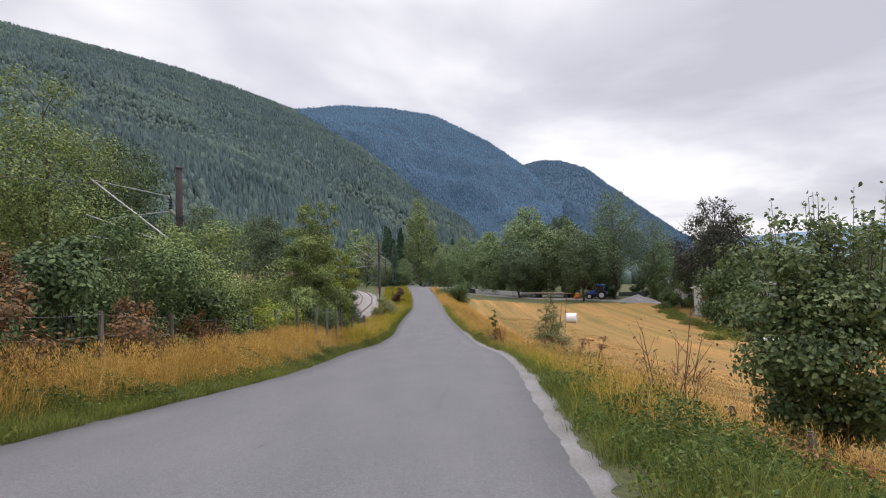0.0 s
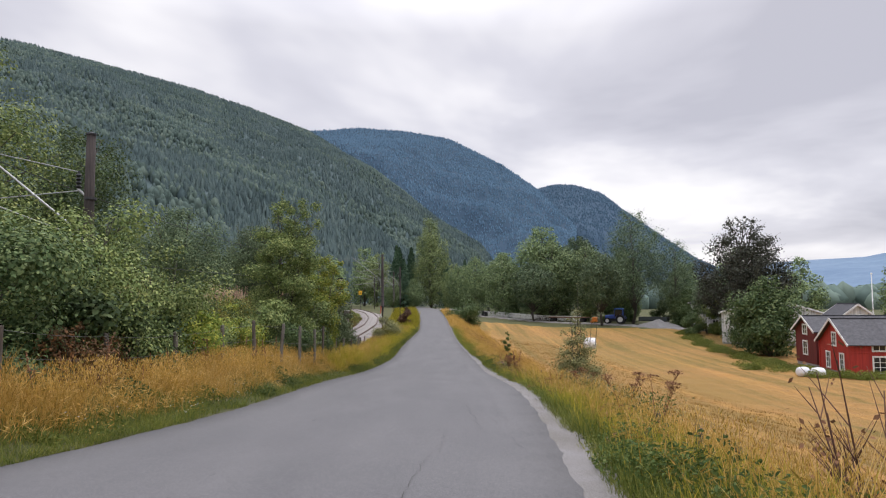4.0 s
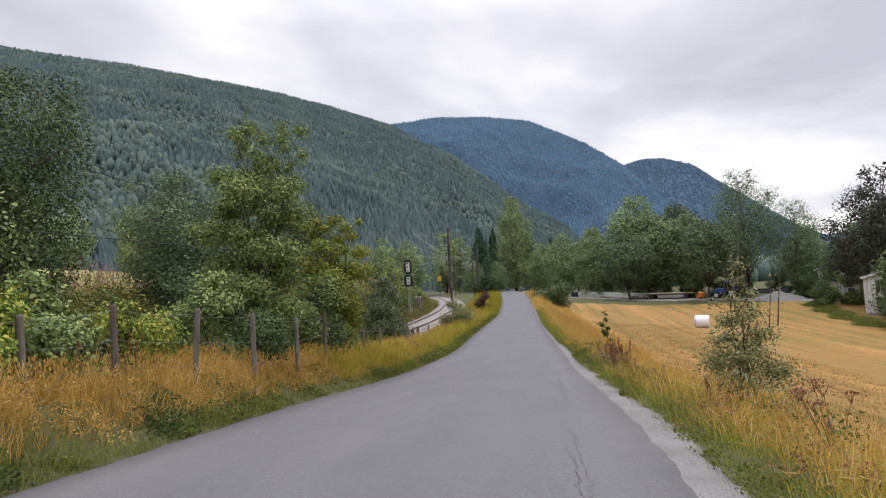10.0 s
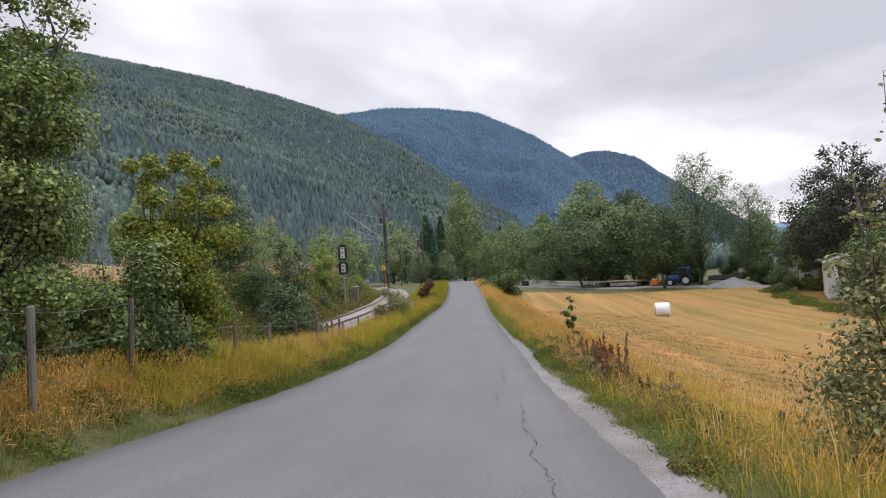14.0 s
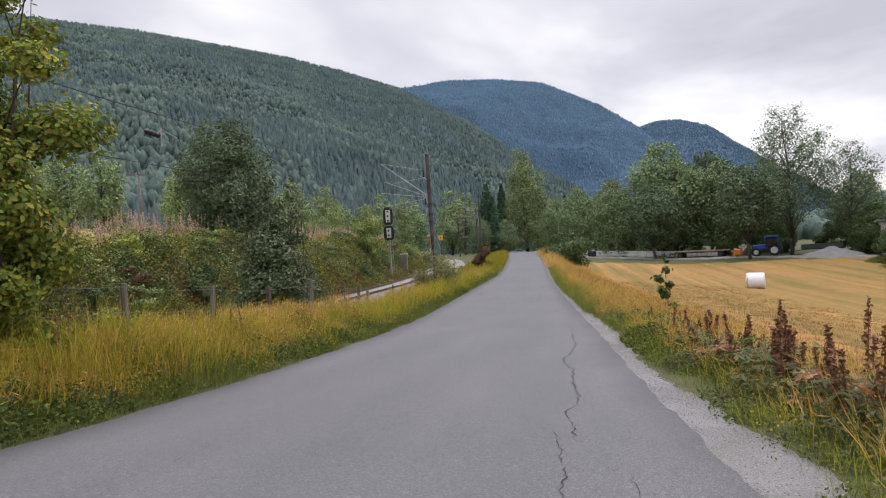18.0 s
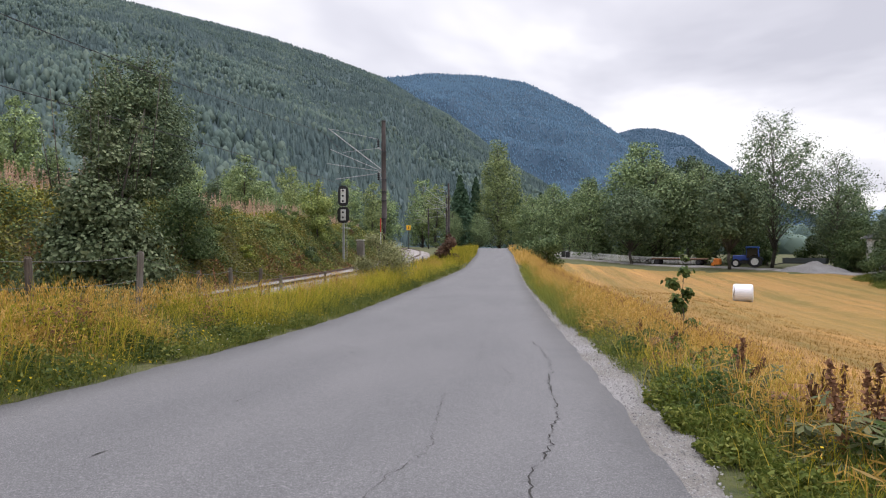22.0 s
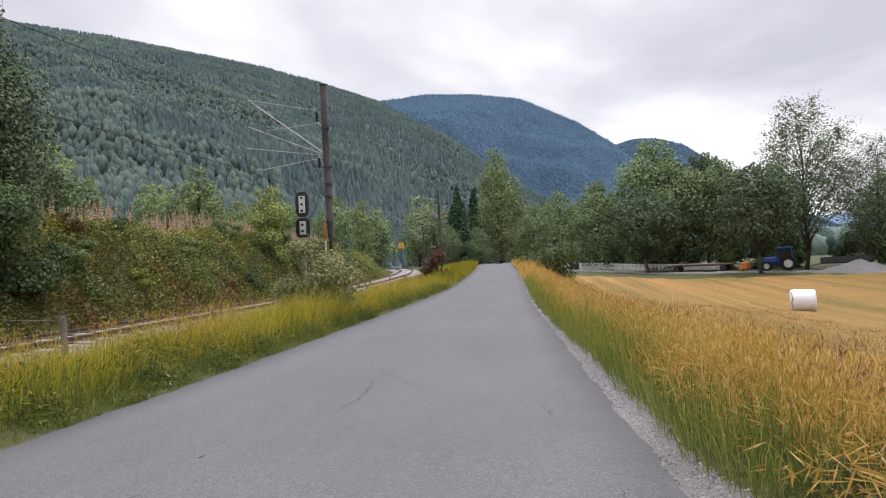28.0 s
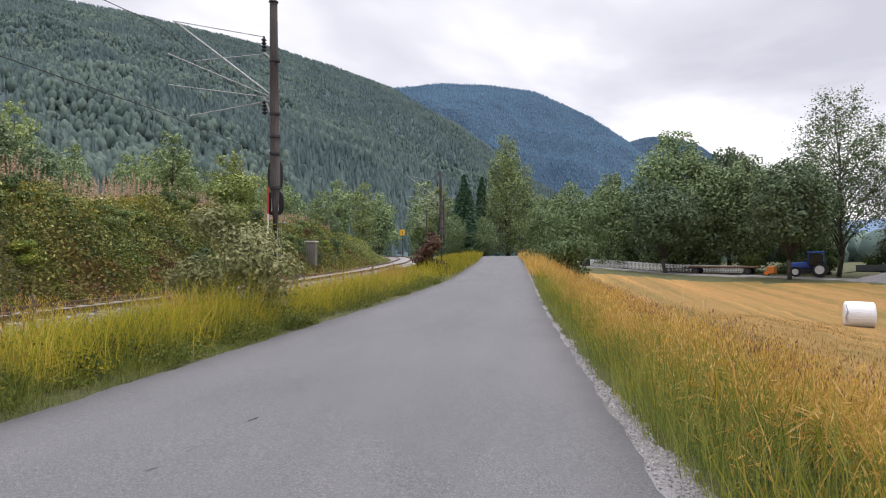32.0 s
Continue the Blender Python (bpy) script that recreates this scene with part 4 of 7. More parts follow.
FAR_FORM = {maple: far_maple, ash: far_ash, birch: far_birch, lime: far_lime, shrub_a: low_a, shrub_c: low_c}
k = 0
for x, y, s, pr in ((16.2, 140.6, 0.98, maple), (27.6, 129.5, 0.95, maple), (21, 147, 1.15, lime), (11, 152, 0.95, ash), (5, 160, 0.85, lime), (28, 145, 1.05, lime), (19, 151, 1.32, ash), (1, 170, 0.8, ash), (29, 158, 1.32, maple),
                    (36, 146, 0.95, ash), (46, 138, 0.8, ash), (-6.5, 182, 1.22, birch), (-1.0, 174, 0.66, birch), (35.4, 135, 1.06, airy), (42, 131, 0.82, airy), (42.6, 107, 1.05, oak), (48, 110, 0.98, oak), (43.5, 118, 0.7, maple), (45, 119, 0.5, ash),
                    (52, 128, 0.9, maple), (60, 120, 0.8, ash), (39.0, 114, 1.9, shrub_a), (46.5, 123, 0.45, lime), (42.5, 110, 2.0, shrub_c), (37.2, 109, 1.5, shrub_a), (45, 116, 2.1, shrub_c), (40.6, 112, 1.6, shrub_c), (36.5, 141, 1.8, shrub_a), (32, 142, 1.7, shrub_a), (24, 149, 1.8, shrub_a), (41, 137, 1.9, shrub_a), (28, 143, 1.7, shrub_c), (13, 152, 1.6, shrub_a), (20, 148, 1.7, shrub_a), (36, 152, 1.0, maple), (9, 178, 1.0, maple), (72, 112, 0.8, ash), (90, 108, 0.7, maple), (58, 140, 1.0, ash),
                    (64, 100, 0.3, ash), (72, 96, 0.3, maple), (82, 100, 0.34, ash), (95, 98, 0.34, maple), (110, 104, 0.36, ash), (56, 94, 0.26, ash), (60, 92, 0.26, maple), (67, 103, 0.34, ash), (77, 104, 0.36, lime), (88, 104, 0.36, birch),
                    (-13, 172, 0.78, fir), (-14.5, 176, 0.85, fir), (-12, 186, 0.95, fir), (-16.5, 184, 0.8, fir), (-17, 196, 0.95, fir), (-3, 200, 0.9, fir), (3, 204, 0.9, fir), (-10.5, 172, 0.55, lime), (-15.5, 170, 0.5, lime), (14, 200, 1.1, ash), (-22, 190, 0.9, birch),
                    (-30, 160, 0.6, birch), (-34, 150, 0.5, ash), (-38, 170, 0.8, ash), (-44, 162, 0.7, lime), (-50, 168, 0.75, birch), (-33, 182, 0.9, lime), (-56, 155, 0.7, ash), (-27, 200, 1.0, ash),
                    (-28, 98, 0.4, ash), (-31, 84, 0.36, maple), (-35, 92, 0.42, maple), (-38, 80, 0.42, ash), (-42, 98, 0.45, birch), (-28, 112, 0.34, birch), (-48, 88, 0.5, ash), (-22, 118, 0.22, maple), (-36, 122, 0.4, ash),
                    (-33, 66, 0.36, birch), (-36, 56, 0.4, ash), (-29, 48, 0.42, ash), (-36, 40, 0.5, maple), (-27, 32, 0.55, ash), (-25, 20, 0.62, ash), (-22, 10, 0.6, birch), (-44, 66, 0.5, ash), (-52, 74, 0.5, birch),
                    (-66, 100, 0.6, ash), (-72, 126, 0.6, lime), (-68, 84, 0.6, lime), (-34, 109, 0.42, lime), (-38, 112, 0.42, maple), (-31, 115, 0.3, lime), (-44, 116, 0.42, ash), (-58, 56, 0.6, ash), (-48, 44, 0.6, maple), (-66, 136, 0.6, ash), (-52, 132, 0.5, birch), (-42, 136, 0.45, ash)):
    light = pr in (shrub_a, shrub_c) or x < -20 or x > 50 or s < 0.4
    plant(FAR_FORM.get(pr, pr) if light else pr, x, y, s, 83 * k, tall=0.92 + 0.2 * ((k * 5) % 7) / 7, sink=0.1)
    k += 1
# bushes on the slope of the railway bank
r = np.random.default_rng(44)
for k in range(46):
    y = 38 + 70 * (k + r.random()) / 46
    b = 0.9 + 3.6 * r.random()
    plant((low_a, low_a, low_c, low_d, low_b)[k % 5], float(smooth_line(TRACK_X, y)) - 2.3 - b, y, 0.34 + 0.34 * r.random(), 71 * k, tall=0.8, sink=0.1, label="low bush on the slope of the railway bank", group="bushes on the railway bank")
for pr in (shrub_a, shrub_b, shrub_c, shrub_d, maple, ash, birch, airy, oak, lime, fir, far_maple, far_ash, far_birch, far_lime, low_a, low_b, low_c, low_d):
    drop_proto(pr)


# woods on the valley floor beyond the farm
vx, vy = np.meshgrid(np.linspace(30, 620, 30), np.concatenate([np.linspace(170, 560, 14), [570, 580, 590]]), indexing="ij")
# shares the hillside broadleaf colour, with its painted haze tint
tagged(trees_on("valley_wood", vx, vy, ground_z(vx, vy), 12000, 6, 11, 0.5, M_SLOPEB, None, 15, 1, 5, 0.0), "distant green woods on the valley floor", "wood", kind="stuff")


# ---- grass ----
def blades(x, y, h, w, r, lean=0.35, plume=0.0, way=None):
    """Single blades of grass that bend over: each a narrow strip of two faces, and a loose seed head where plume says so."""
    n = len(x)
    z = ground_z(x, y) - 0.02
    a = r.random(n) * 2 * np.pi if way is None else way
    ln = h * lean * (0.3 + r.random(n))
    b = a + np.pi / 2 + r.normal(size=n) * 0.4
    wx, wy = np.cos(b) * w / 2, np.sin(b) * w / 2
    dx, dy = np.cos(a) * ln, np.sin(a) * ln
    m = 0.4 + 0.25 * r.random(n)
    k = 0.5 + plume
    v = np.stack([np.stack([x, y, z], -1), np.stack([x + dx * 0.3 + wx * k, y + dy * 0.3 + wy * k, z + h * m], -1),
                  np.stack([x + dx, y + dy, z + h], -1), np.stack([x + dx * 0.3 - wx * k, y + dy * 0.3 - wy * k, z + h * m], -1)], 1)
    return v.reshape(-1, 3), np.arange(4 * n).reshape(n, 4)


def sward(name, n, y0, y1, off0, off1, side, h0, h1, w, mat, label, seed, lean=0.35, plume=0.0, clump=0.0, near=1.0, clump_s=0.7, cut=-0.1, tuft=1.0):
    """Grass along the road: off0 to off1 metres from the asphalt's edge on one side; near above 1 sets the blades closer where the road begins."""
    r = np.random.default_rng(seed)
    # tufts: some blades spring from one root and lean away from its middle, each tuft of its own height
    m = n // 11
    ty = y0 + (y1 - y0) * r.random(m) ** near
    to = off0 + (off1 - off0) * r.random(m)
    if side > 0:
        to = np.maximum(to, shoulder_w(ty) * (0.8 + 0.5 * r.random(m)))
    tx = (smooth_line(ROAD_L, ty) - to) if side < 0 else (smooth_line(ROAD_R, ty) + to)
    c = fbm(tx / clump_s, ty / clump_s, 3, seed)
    ok = c > cut if clump else np.ones(m, bool)
    tx, ty, c = tx[ok], ty[ok], c[ok]
    th = (0.5 + 0.75 * r.random(len(tx))) * (1 + clump * c) * (1 + 1.2 * fbm(tx / 2.3, ty / 2.3, 2, 40.0))
    k = np.repeat(np.arange(len(tx)), 11)
    ux, uy = (r.normal(size=len(k)) * (0.035 + 0.16 * h1) * tuft for _ in range(2))
    x, y = tx[k] + ux, ty[k] + uy
    if side < 0:
        x = np.minimum(x, smooth_line(ROAD_L, y) - 0.02)
    else:
        x = np.maximum(x, smooth_line(ROAD_R, y) + shoulder_w(y) * 0.7)
    way = np.arctan2(uy, ux) + r.normal(size=len(k)) * 0.7
    h = (h0 + (h1 - h0) * r.random(len(k)) ** 1.2) * th[k]
    if side < 0:
        h = h * (1 - 0.35 * step(46, 54, y) * step(0.9, 2.0, smooth_line(ROAD_L, y) - x))
    v, f = blades(x, y, h, w * (0.6 + 0.8 * r.random(len(x))), r, lean, plume, way)
    return tagged(bulk(name, v, f, mat), label, "grass", kind="stuff")


sward("dry_grass", 120000, -1, 44, 0.65, 2.7, -1, 0.1, 0.48, 0.0095, M_STRAW, "tall straw-coloured dry grass on the verge", 71, 0.7, 0.3, 0.8)
sward("dry_grass", 15000, 34, 75, 0.9, 2.6, -1, 0.2, 0.48, 0.016, M_STRAW, "straw-coloured dry grass among green", 72, 0.6, 0.3, 0.8, cut=0.0)
sward("golden_grass", 84000, 32, 82, 0.6, 3.2, -1, 0.24, 0.78, 0.0105, M_GOLD, "golden green tall grass on the verge", 73, 0.6, 0.2, 0.8)
sward("golden_grass", 26000, 80, 150, 0.1, 4.5, -1, 0.3, 0.9, 0.0400, M_GOLD, "golden green grass at the bend", 74, 0.5, 0.2, 0.8)
sward("green_grass", 96000, -2, 64, 0.0, 1.3, -1, 0.05, 0.22, 0.0112, M_GREEN, "short green grass at the road's edge", 75, 0.8, 0.0, 0.6)
sward("green_grass", 90000, 36, 80, 0.2, 3.0, -1, 0.14, 0.5, 0.0095, M_GREEN, "fresh green grass on the verge", 85, 0.6, 0.0, 0.8)
sward("dry_grass", 43200, -2, 46, 2.4, 5.5, -1, 0.3, 0.8, 0.0140, M_STRAW, "dry grass behind the wire fence", 76, 0.5, 0.3, 0.8)
sward("golden_grass", 46000, 6, 48, 0.6, 3.8, 1, 0.12, 0.5, 0.007, M_GOLD, "golden green grass on the field edge", 77, 0.6, 0.25, 0.9)
sward("golden_grass", 34000, 49.5, 84, 0.35, 4.2, 1, 0.14, 0.62, 0.011, M_GOLD, "tall golden grass on the field edge", 78, 0.5, 0.25, 0.8)
sward("dry_grass", 70000, 49, 84, 0.7, 4.6, 1, 0.2, 0.8, 0.0095, M_STRAW, "tall straw-coloured grass with seed heads", 86, 0.6, 0.35, 0.9, cut=-0.06)
sward("golden_grass", 30000, 84, 132, 0.25, 4.5, 1, 0.35, 0.9, 0.0360, M_STRAW, "straw-coloured grass along the far verge", 79, 0.5, 0.3, 0.6)
sward("green_grass", 36000, 48.5, 78, 0.2, 1.5, 1, 0.14, 0.6, 0.011, M_GREEN, "fresh green tall grass beside the gravel", 80, 0.45, 0.0, 0.8)
sward("green_grass", 60000, -1, 18, 0.0, 1.1, -1, 0.05, 0.2, 0.012, M_GREEN, "short green grass along the asphalt", 92, 0.8, 0.0, 0.6, near=1.3)
sward("green_grass", 40000, -1, 20, 0.28, 2.2, 1, 0.06, 0.3, 0.013, M_GREEN, "low green grass on the slope below the gravel", 93, 0.7, 0.0, 0.8, near=1.2)
sward("green_grass", 70000, -2, 48, 0.36, 2.6, 1, 0.08, 0.35, 0.008, M_GREEN, "low green grass beside the gravel", 81, 0.7, 0.0, 0.8)
sward("dry_grass", 60000, 7, 50, 0.9, 4.6, 1, 0.16, 0.6, 0.008, M_STRAW, "dry stalks on the field edge", 82, 0.5, 0.4, 0.9, cut=-0.02)
sward("stubble", 90000, 4, 90, 3.2, 16, 1, 0.05, 0.16, 0.0200, M_STUB, "cut straw stubble on the field", 87, 0.5, 0.2, 0.0, near=1.3, tuft=9.0)


def plumes(name, n, y0, y1, off0, off1, side, h0, h1, mat, label, seed, cut=-0.05, size=0.05):
    """Loose seed heads of grass: thin flecks in small upright tufts over the sward."""
    r = np.random.default_rng(seed)
    y = y0 + (y1 - y0) * r.random(n)
    o = off0 + (off1 - off0) * r.random(n)
    x = (smooth_line(ROAD_L, y) - o) if side < 0 else (smooth_line(ROAD_R, y) + o)
    ok = fbm(x / 0.9, y / 0.9, 3, seed) > cut
    x, y = x[ok], y[ok]
    h = h0 + (h1 - h0) * r.random(len(x))
    k = np.repeat(np.arange(len(x)), 5)
    f = r.random(len(k))
    P = np.stack([x[k] + r.normal(size=len(k)) * 0.018 + 0.05 * f, y[k] + r.normal(size=len(k)) * 0.018, ground_z(x, y)[k] + h[k] + 0.12 * (f - 0.5)], -1)
    d = np.stack([r.normal(size=len(k)) * 0.25, r.normal(size=len(k)) * 0.25, np.ones(len(k))], -1) * (size * (0.5 + r.random(len(k))))[:, None] * 0.5
    a = r.random(len(k)) * 6.28
    w = np.stack([np.cos(a), np.sin(a), 0 * a], -1) * size * 0.11
    V = np.stack([P - d, P + w, P + d, P - w], 1).reshape(-1, 3)
    return tagged(bulk(name, V, np.arange(len(V)).reshape(-1, 4), mat), label, "grass", kind="stuff")


def tangle(name, n, y0, y1, off0, off1, side, top, size, mat, label, seed):
    """Broken and curled dead blades that lie across the standing grass at every height."""
    r = np.random.default_rng(seed)
    y = y0 + (y1 - y0) * r.random(n)
    o = off0 + (off1 - off0) * r.random(n)
    if side > 0:
        o = np.maximum(o, shoulder_w(y) + 0.05)
    x = (smooth_line(ROAD_L, y) - o) if side < 0 else (smooth_line(ROAD_R, y) + o)
    f = fbm(x / 0.6, y / 0.6, 3, seed)
    x, y, o, f = x[f > -0.08], y[f > -0.08], o[f > -0.08], f[f > -0.08]
    z = ground_z(x, y) + top * (0.15 + 0.85 * r.random(len(x)) ** 0.7) * step(-0.1, 0.9, o) * (0.8 + 1.2 * f)
    v, fc = leaves(np.stack([x, y, z], -1), size, r, 0.8, 0.085)
    return tagged(bulk(name, v, fc, mat), label, "grass", kind="stuff")


tangle("dead_grass", 42000, 47, 74, 0.4, 4.4, 1, 0.6, 0.15, M_STRAW, "curled dead blades in the tall grass", 95)
tangle("dead_grass", 16000, 6, 47, 0.7, 4.0, 1, 0.4, 0.13, M_STRAW, "curled dead blades on the field edge", 96)
tangle("dead_grass", 30000, 0, 44, 0.5, 2.9, -1, 0.42, 0.13, M_STRAW, "curled dead blades in the dry verge", 97)
tangle("dead_grass", 20000, 42, 72, 0.4, 2.9, -1, 0.42, 0.13, M_GOLD, "bent yellow-green blades in the verge", 98)
plumes("seed_heads", 17000, -1, 46, 0.8, 2.7, -1, 0.3, 0.6, M_STRAW, "feathery straw-coloured seed heads over the verge", 88)
plumes("seed_heads", 9000, 40, 78, 0.7, 2.7, -1, 0.35, 0.7, M_STRAW, "feathery seed heads over the green verge", 89, 0.0)
plumes("seed_heads", 5000, 47, 80, 1.0, 4.4, 1, 0.45, 0.85, M_BROWN, "red-brown seed heads over the tall grass", 94, -0.02, 0.045)
plumes("seed_heads", 19000, 46, 84, 0.6, 4.4, 1, 0.3, 0.8, M_STRAW, "feathery straw-coloured seed heads on the field edge", 90)
plumes("seed_heads", 8000, 6, 47, 1.0, 4.0, 1, 0.35, 0.65, M_STRAW, "feathery seed heads among the weeds", 91, 0.0)


# ---- railway ----
def track_at(y):
    x, z = float(smooth_line(TRACK_X, y)), float(smooth_line(TRACK_Z, y))
    a = math.atan2(float(smooth_line(TRACK_X, y + 1)) - float(smooth_line(TRACK_X, y - 1)), 2.0)
    return x, z, a


ribbon("ballast", lambda y: smooth_line(TRACK_X, y) - 2.15, lambda y: smooth_line(TRACK_X, y) + 2.15, -20, 230, 0.5,
       lambda x, y: smooth_line(TRACK_Z, y) - 0.16 - 0.2 * step(1.3, 2.15, np.abs(x - smooth_line(TRACK_X, y))), M_BALLAST, 9, 0.3, "pale railway ballast bed", "ballast")
M_SLEEPER = plain("concrete_sleeper", (0.34, 0.32, 0.3), 0.9)
railway = thing("railway_track", Matrix(), "single railway track with rusty rails on sleepers", "railway track")
for side in (-1, 1):
    bm = bmesh.new()
    prev = None
    for y in strips(-20, 228, 2.0):
        x, z, a = track_at(y)
        n = Vector((math.cos(a), -math.sin(a), 0))
        c = Vector((x, y, z)) + n * side * 0.7535
        prof = [(-0.07, -0.13), (0.07, -0.13), (0.07, -0.11), (0.012, -0.08), (0.012, -0.04), (0.036, -0.035), (0.036, 0.0), (-0.036, 0.0), (-0.036, -0.035), (-0.012, -0.04), (-0.012, -0.08), (-0.07, -0.11)]
        ring = [bm.verts.new(c + n * px + Vector((0, 0, pz))) for px, pz in prof]
        if prev:
            for i in range(len(prof)):
                bm.faces.new((prev[i], prev[(i + 1) % len(prof)], ring[(i + 1) % len(prof)], ring[i]))
        prev = ring
    part("rail", bm, M_RAIL, railway)
bm = bmesh.new()
box(bm, (2.4, 0.24, 0.16), (0, 0, 0), bevel=0.02)
me = bpy.data.meshes.new("sleeper")
bm.to_mesh(me)
bm.free()
me.materials.append(M_SLEEPER)
for y in strips(30, 180, 0.62):
    x, z, a = track_at(y)
    sl = new("sleeper", me)
    sl.parent = railway
    sl.matrix_world = pose(x, y, z - 0.2, 0, 0, -math.degrees(a))


def catenary_mast(x, y, z, height, arms, label):
    """A creosoted wooden mast with a braced cantilever over the track, insulators and steel bands."""
    ob = thing("railway_mast", pose(x, y, z), label, "railway mast", "masts along the railway")
    bm = bmesh.new()
    path_tube(bm, [(0, 0, -0.6), (0.01, 0, height * 0.4), (-0.02, 0, height * 0.75), (-0.03, 0, height)], [0.15, 0.128, 0.115, 0.1], 14)
    part("pole", bm, M_POLE, ob, smooth=True)
    bm = bmesh.new()
    disc_profile(bm, [(0.0, -0.01), (0.125, -0.01), (0.125, 0.02), (0.02, 0.06)], 14, pose(-0.03, 0, height))
    part("cap", bm, M_DARKSTEEL, ob)
    for h in arms["bands"]:
        bm = bmesh.new()
        disc_profile(bm, [(0.1, h - 0.03), (0.142, h - 0.03), (0.142, h + 0.03), (0.1, h + 0.03)], 14, pose(0, 0, 0))
        part("steel_band", bm, M_DARKSTEEL, ob)
    for a, b, r in arms["tubes"]:
        bm = bmesh.new()
        tube(bm, a, b, r, r, 8)
        part("cantilever_tube", bm, M_STEEL, ob)
    for a in arms["insulators"]:
        bm = bmesh.new()
        disc_profile(bm, [(0.02, -0.22)] + [(0.03 + 0.045 * (i % 2), -0.2 + 0.045 * i) for i in range(9)] + [(0.02, 0.22)], 10, pose(*a))
        part("insulator", bm, M_DARKSTEEL, ob, "dark ribbed insulator")
    return ob


def arms_for(h):
    """The cantilever of a mast of height h: stay, strut and steady arms that reach out over the track."""
    return {"bands": [h - 1.55, h - 2.95, h - 3.55, h - 4.0, h - 4.9],
            "tubes": [((-0.1, 0, h - 2.45), (-2.9, 0.1, h - 0.3), 0.026), ((-0.3, 0, h - 0.9), (-2.95, 0.1, h - 0.28), 0.012), ((-0.25, 0, h - 1.35), (-2.0, -0.5, h - 1.6), 0.012),
                      ((-0.12, 0, h - 2.5), (-2.5, -0.9, h - 1.5), 0.016), ((-0.12, 0, h - 2.52), (-2.9, -0.2, h - 2.1), 0.014), ((-0.12, 0, h - 2.6), (-2.6, 0.3, h - 2.85), 0.018),
                      ((-0.05, 0.1, h - 2.4), (-0.28, 0.25, h - 2.55), 0.03), ((-0.1, 0, h - 1.5), (-0.32, 0, h - 1.3), 0.03), ((-0.1, 0, h - 3.0), (-0.3, 0, h - 2.5), 0.03)],
            "insulators": [(-0.3, 0, h - 1.1), (-0.28, 0, h - 2.75)]}


MASTS = [(-8.3, 20.7, 5.05), (-6.6, 67.5, 5.2), (-8.3, 106.9, 5.8), (-11.4, 129, 5.9), (-18.8, 159, 6.2)]
for x, y, top in MASTS:
    z0 = float(ground_z(x, y))
    mast = catenary_mast(x, y, z0, top - z0, arms_for(top - z0), "dark wooden railway mast with steel cantilever arms")
    mast.rotation_euler[2] = -track_at(y)[2]
    if y == 67.5:
        for h0, h1, mat in ((1.75, 2.45, plain("signal_red", (0.6, 0.04, 0.03), 0.5)), (1.15, 1.75, plain("signal_white", (0.75, 0.75, 0.73), 0.5))):
            bm = bmesh.new()
            box(bm, (0.1, 0.025, h1 - h0), (-0.155, -0.1, (h0 + h1) / 2 + 0.6), (0, 0, -55), 0.004)
            part("marker_plate", bm, mat, mast)


def wire(name, pts, r, label, sag=0.0, group=""):
    bm = bmesh.new()
    out = []
    for a, b in zip(pts, pts[1:]):
        for t in np.linspace(0, 1, 9)[:-1]:
            q = Vector(a).lerp(Vector(b), t)
            q.z -= sag * 4 * t * (1 - t)
            out.append(q)
    out.append(Vector(pts[-1]))
    path_tube(bm, out, [r] * len(out), 5)
    return tagged(part(name, bm, M_DARKSTEEL), label, "wire", group)


mp = [(-14.0, -20, 4.0)] + MASTS
wire("contact_wire", [(track_at(y)[0], y, top - 2.75) for x, y, top in mp], 0.012, "thin dark contact wire over the railway", 0.05, "railway wires")
wire("catenary_wire", [(track_at(y)[0], y, top - 0.4) for x, y, top in mp], 0.012, "thin dark suspension wire over the railway", 0.9, "railway wires")


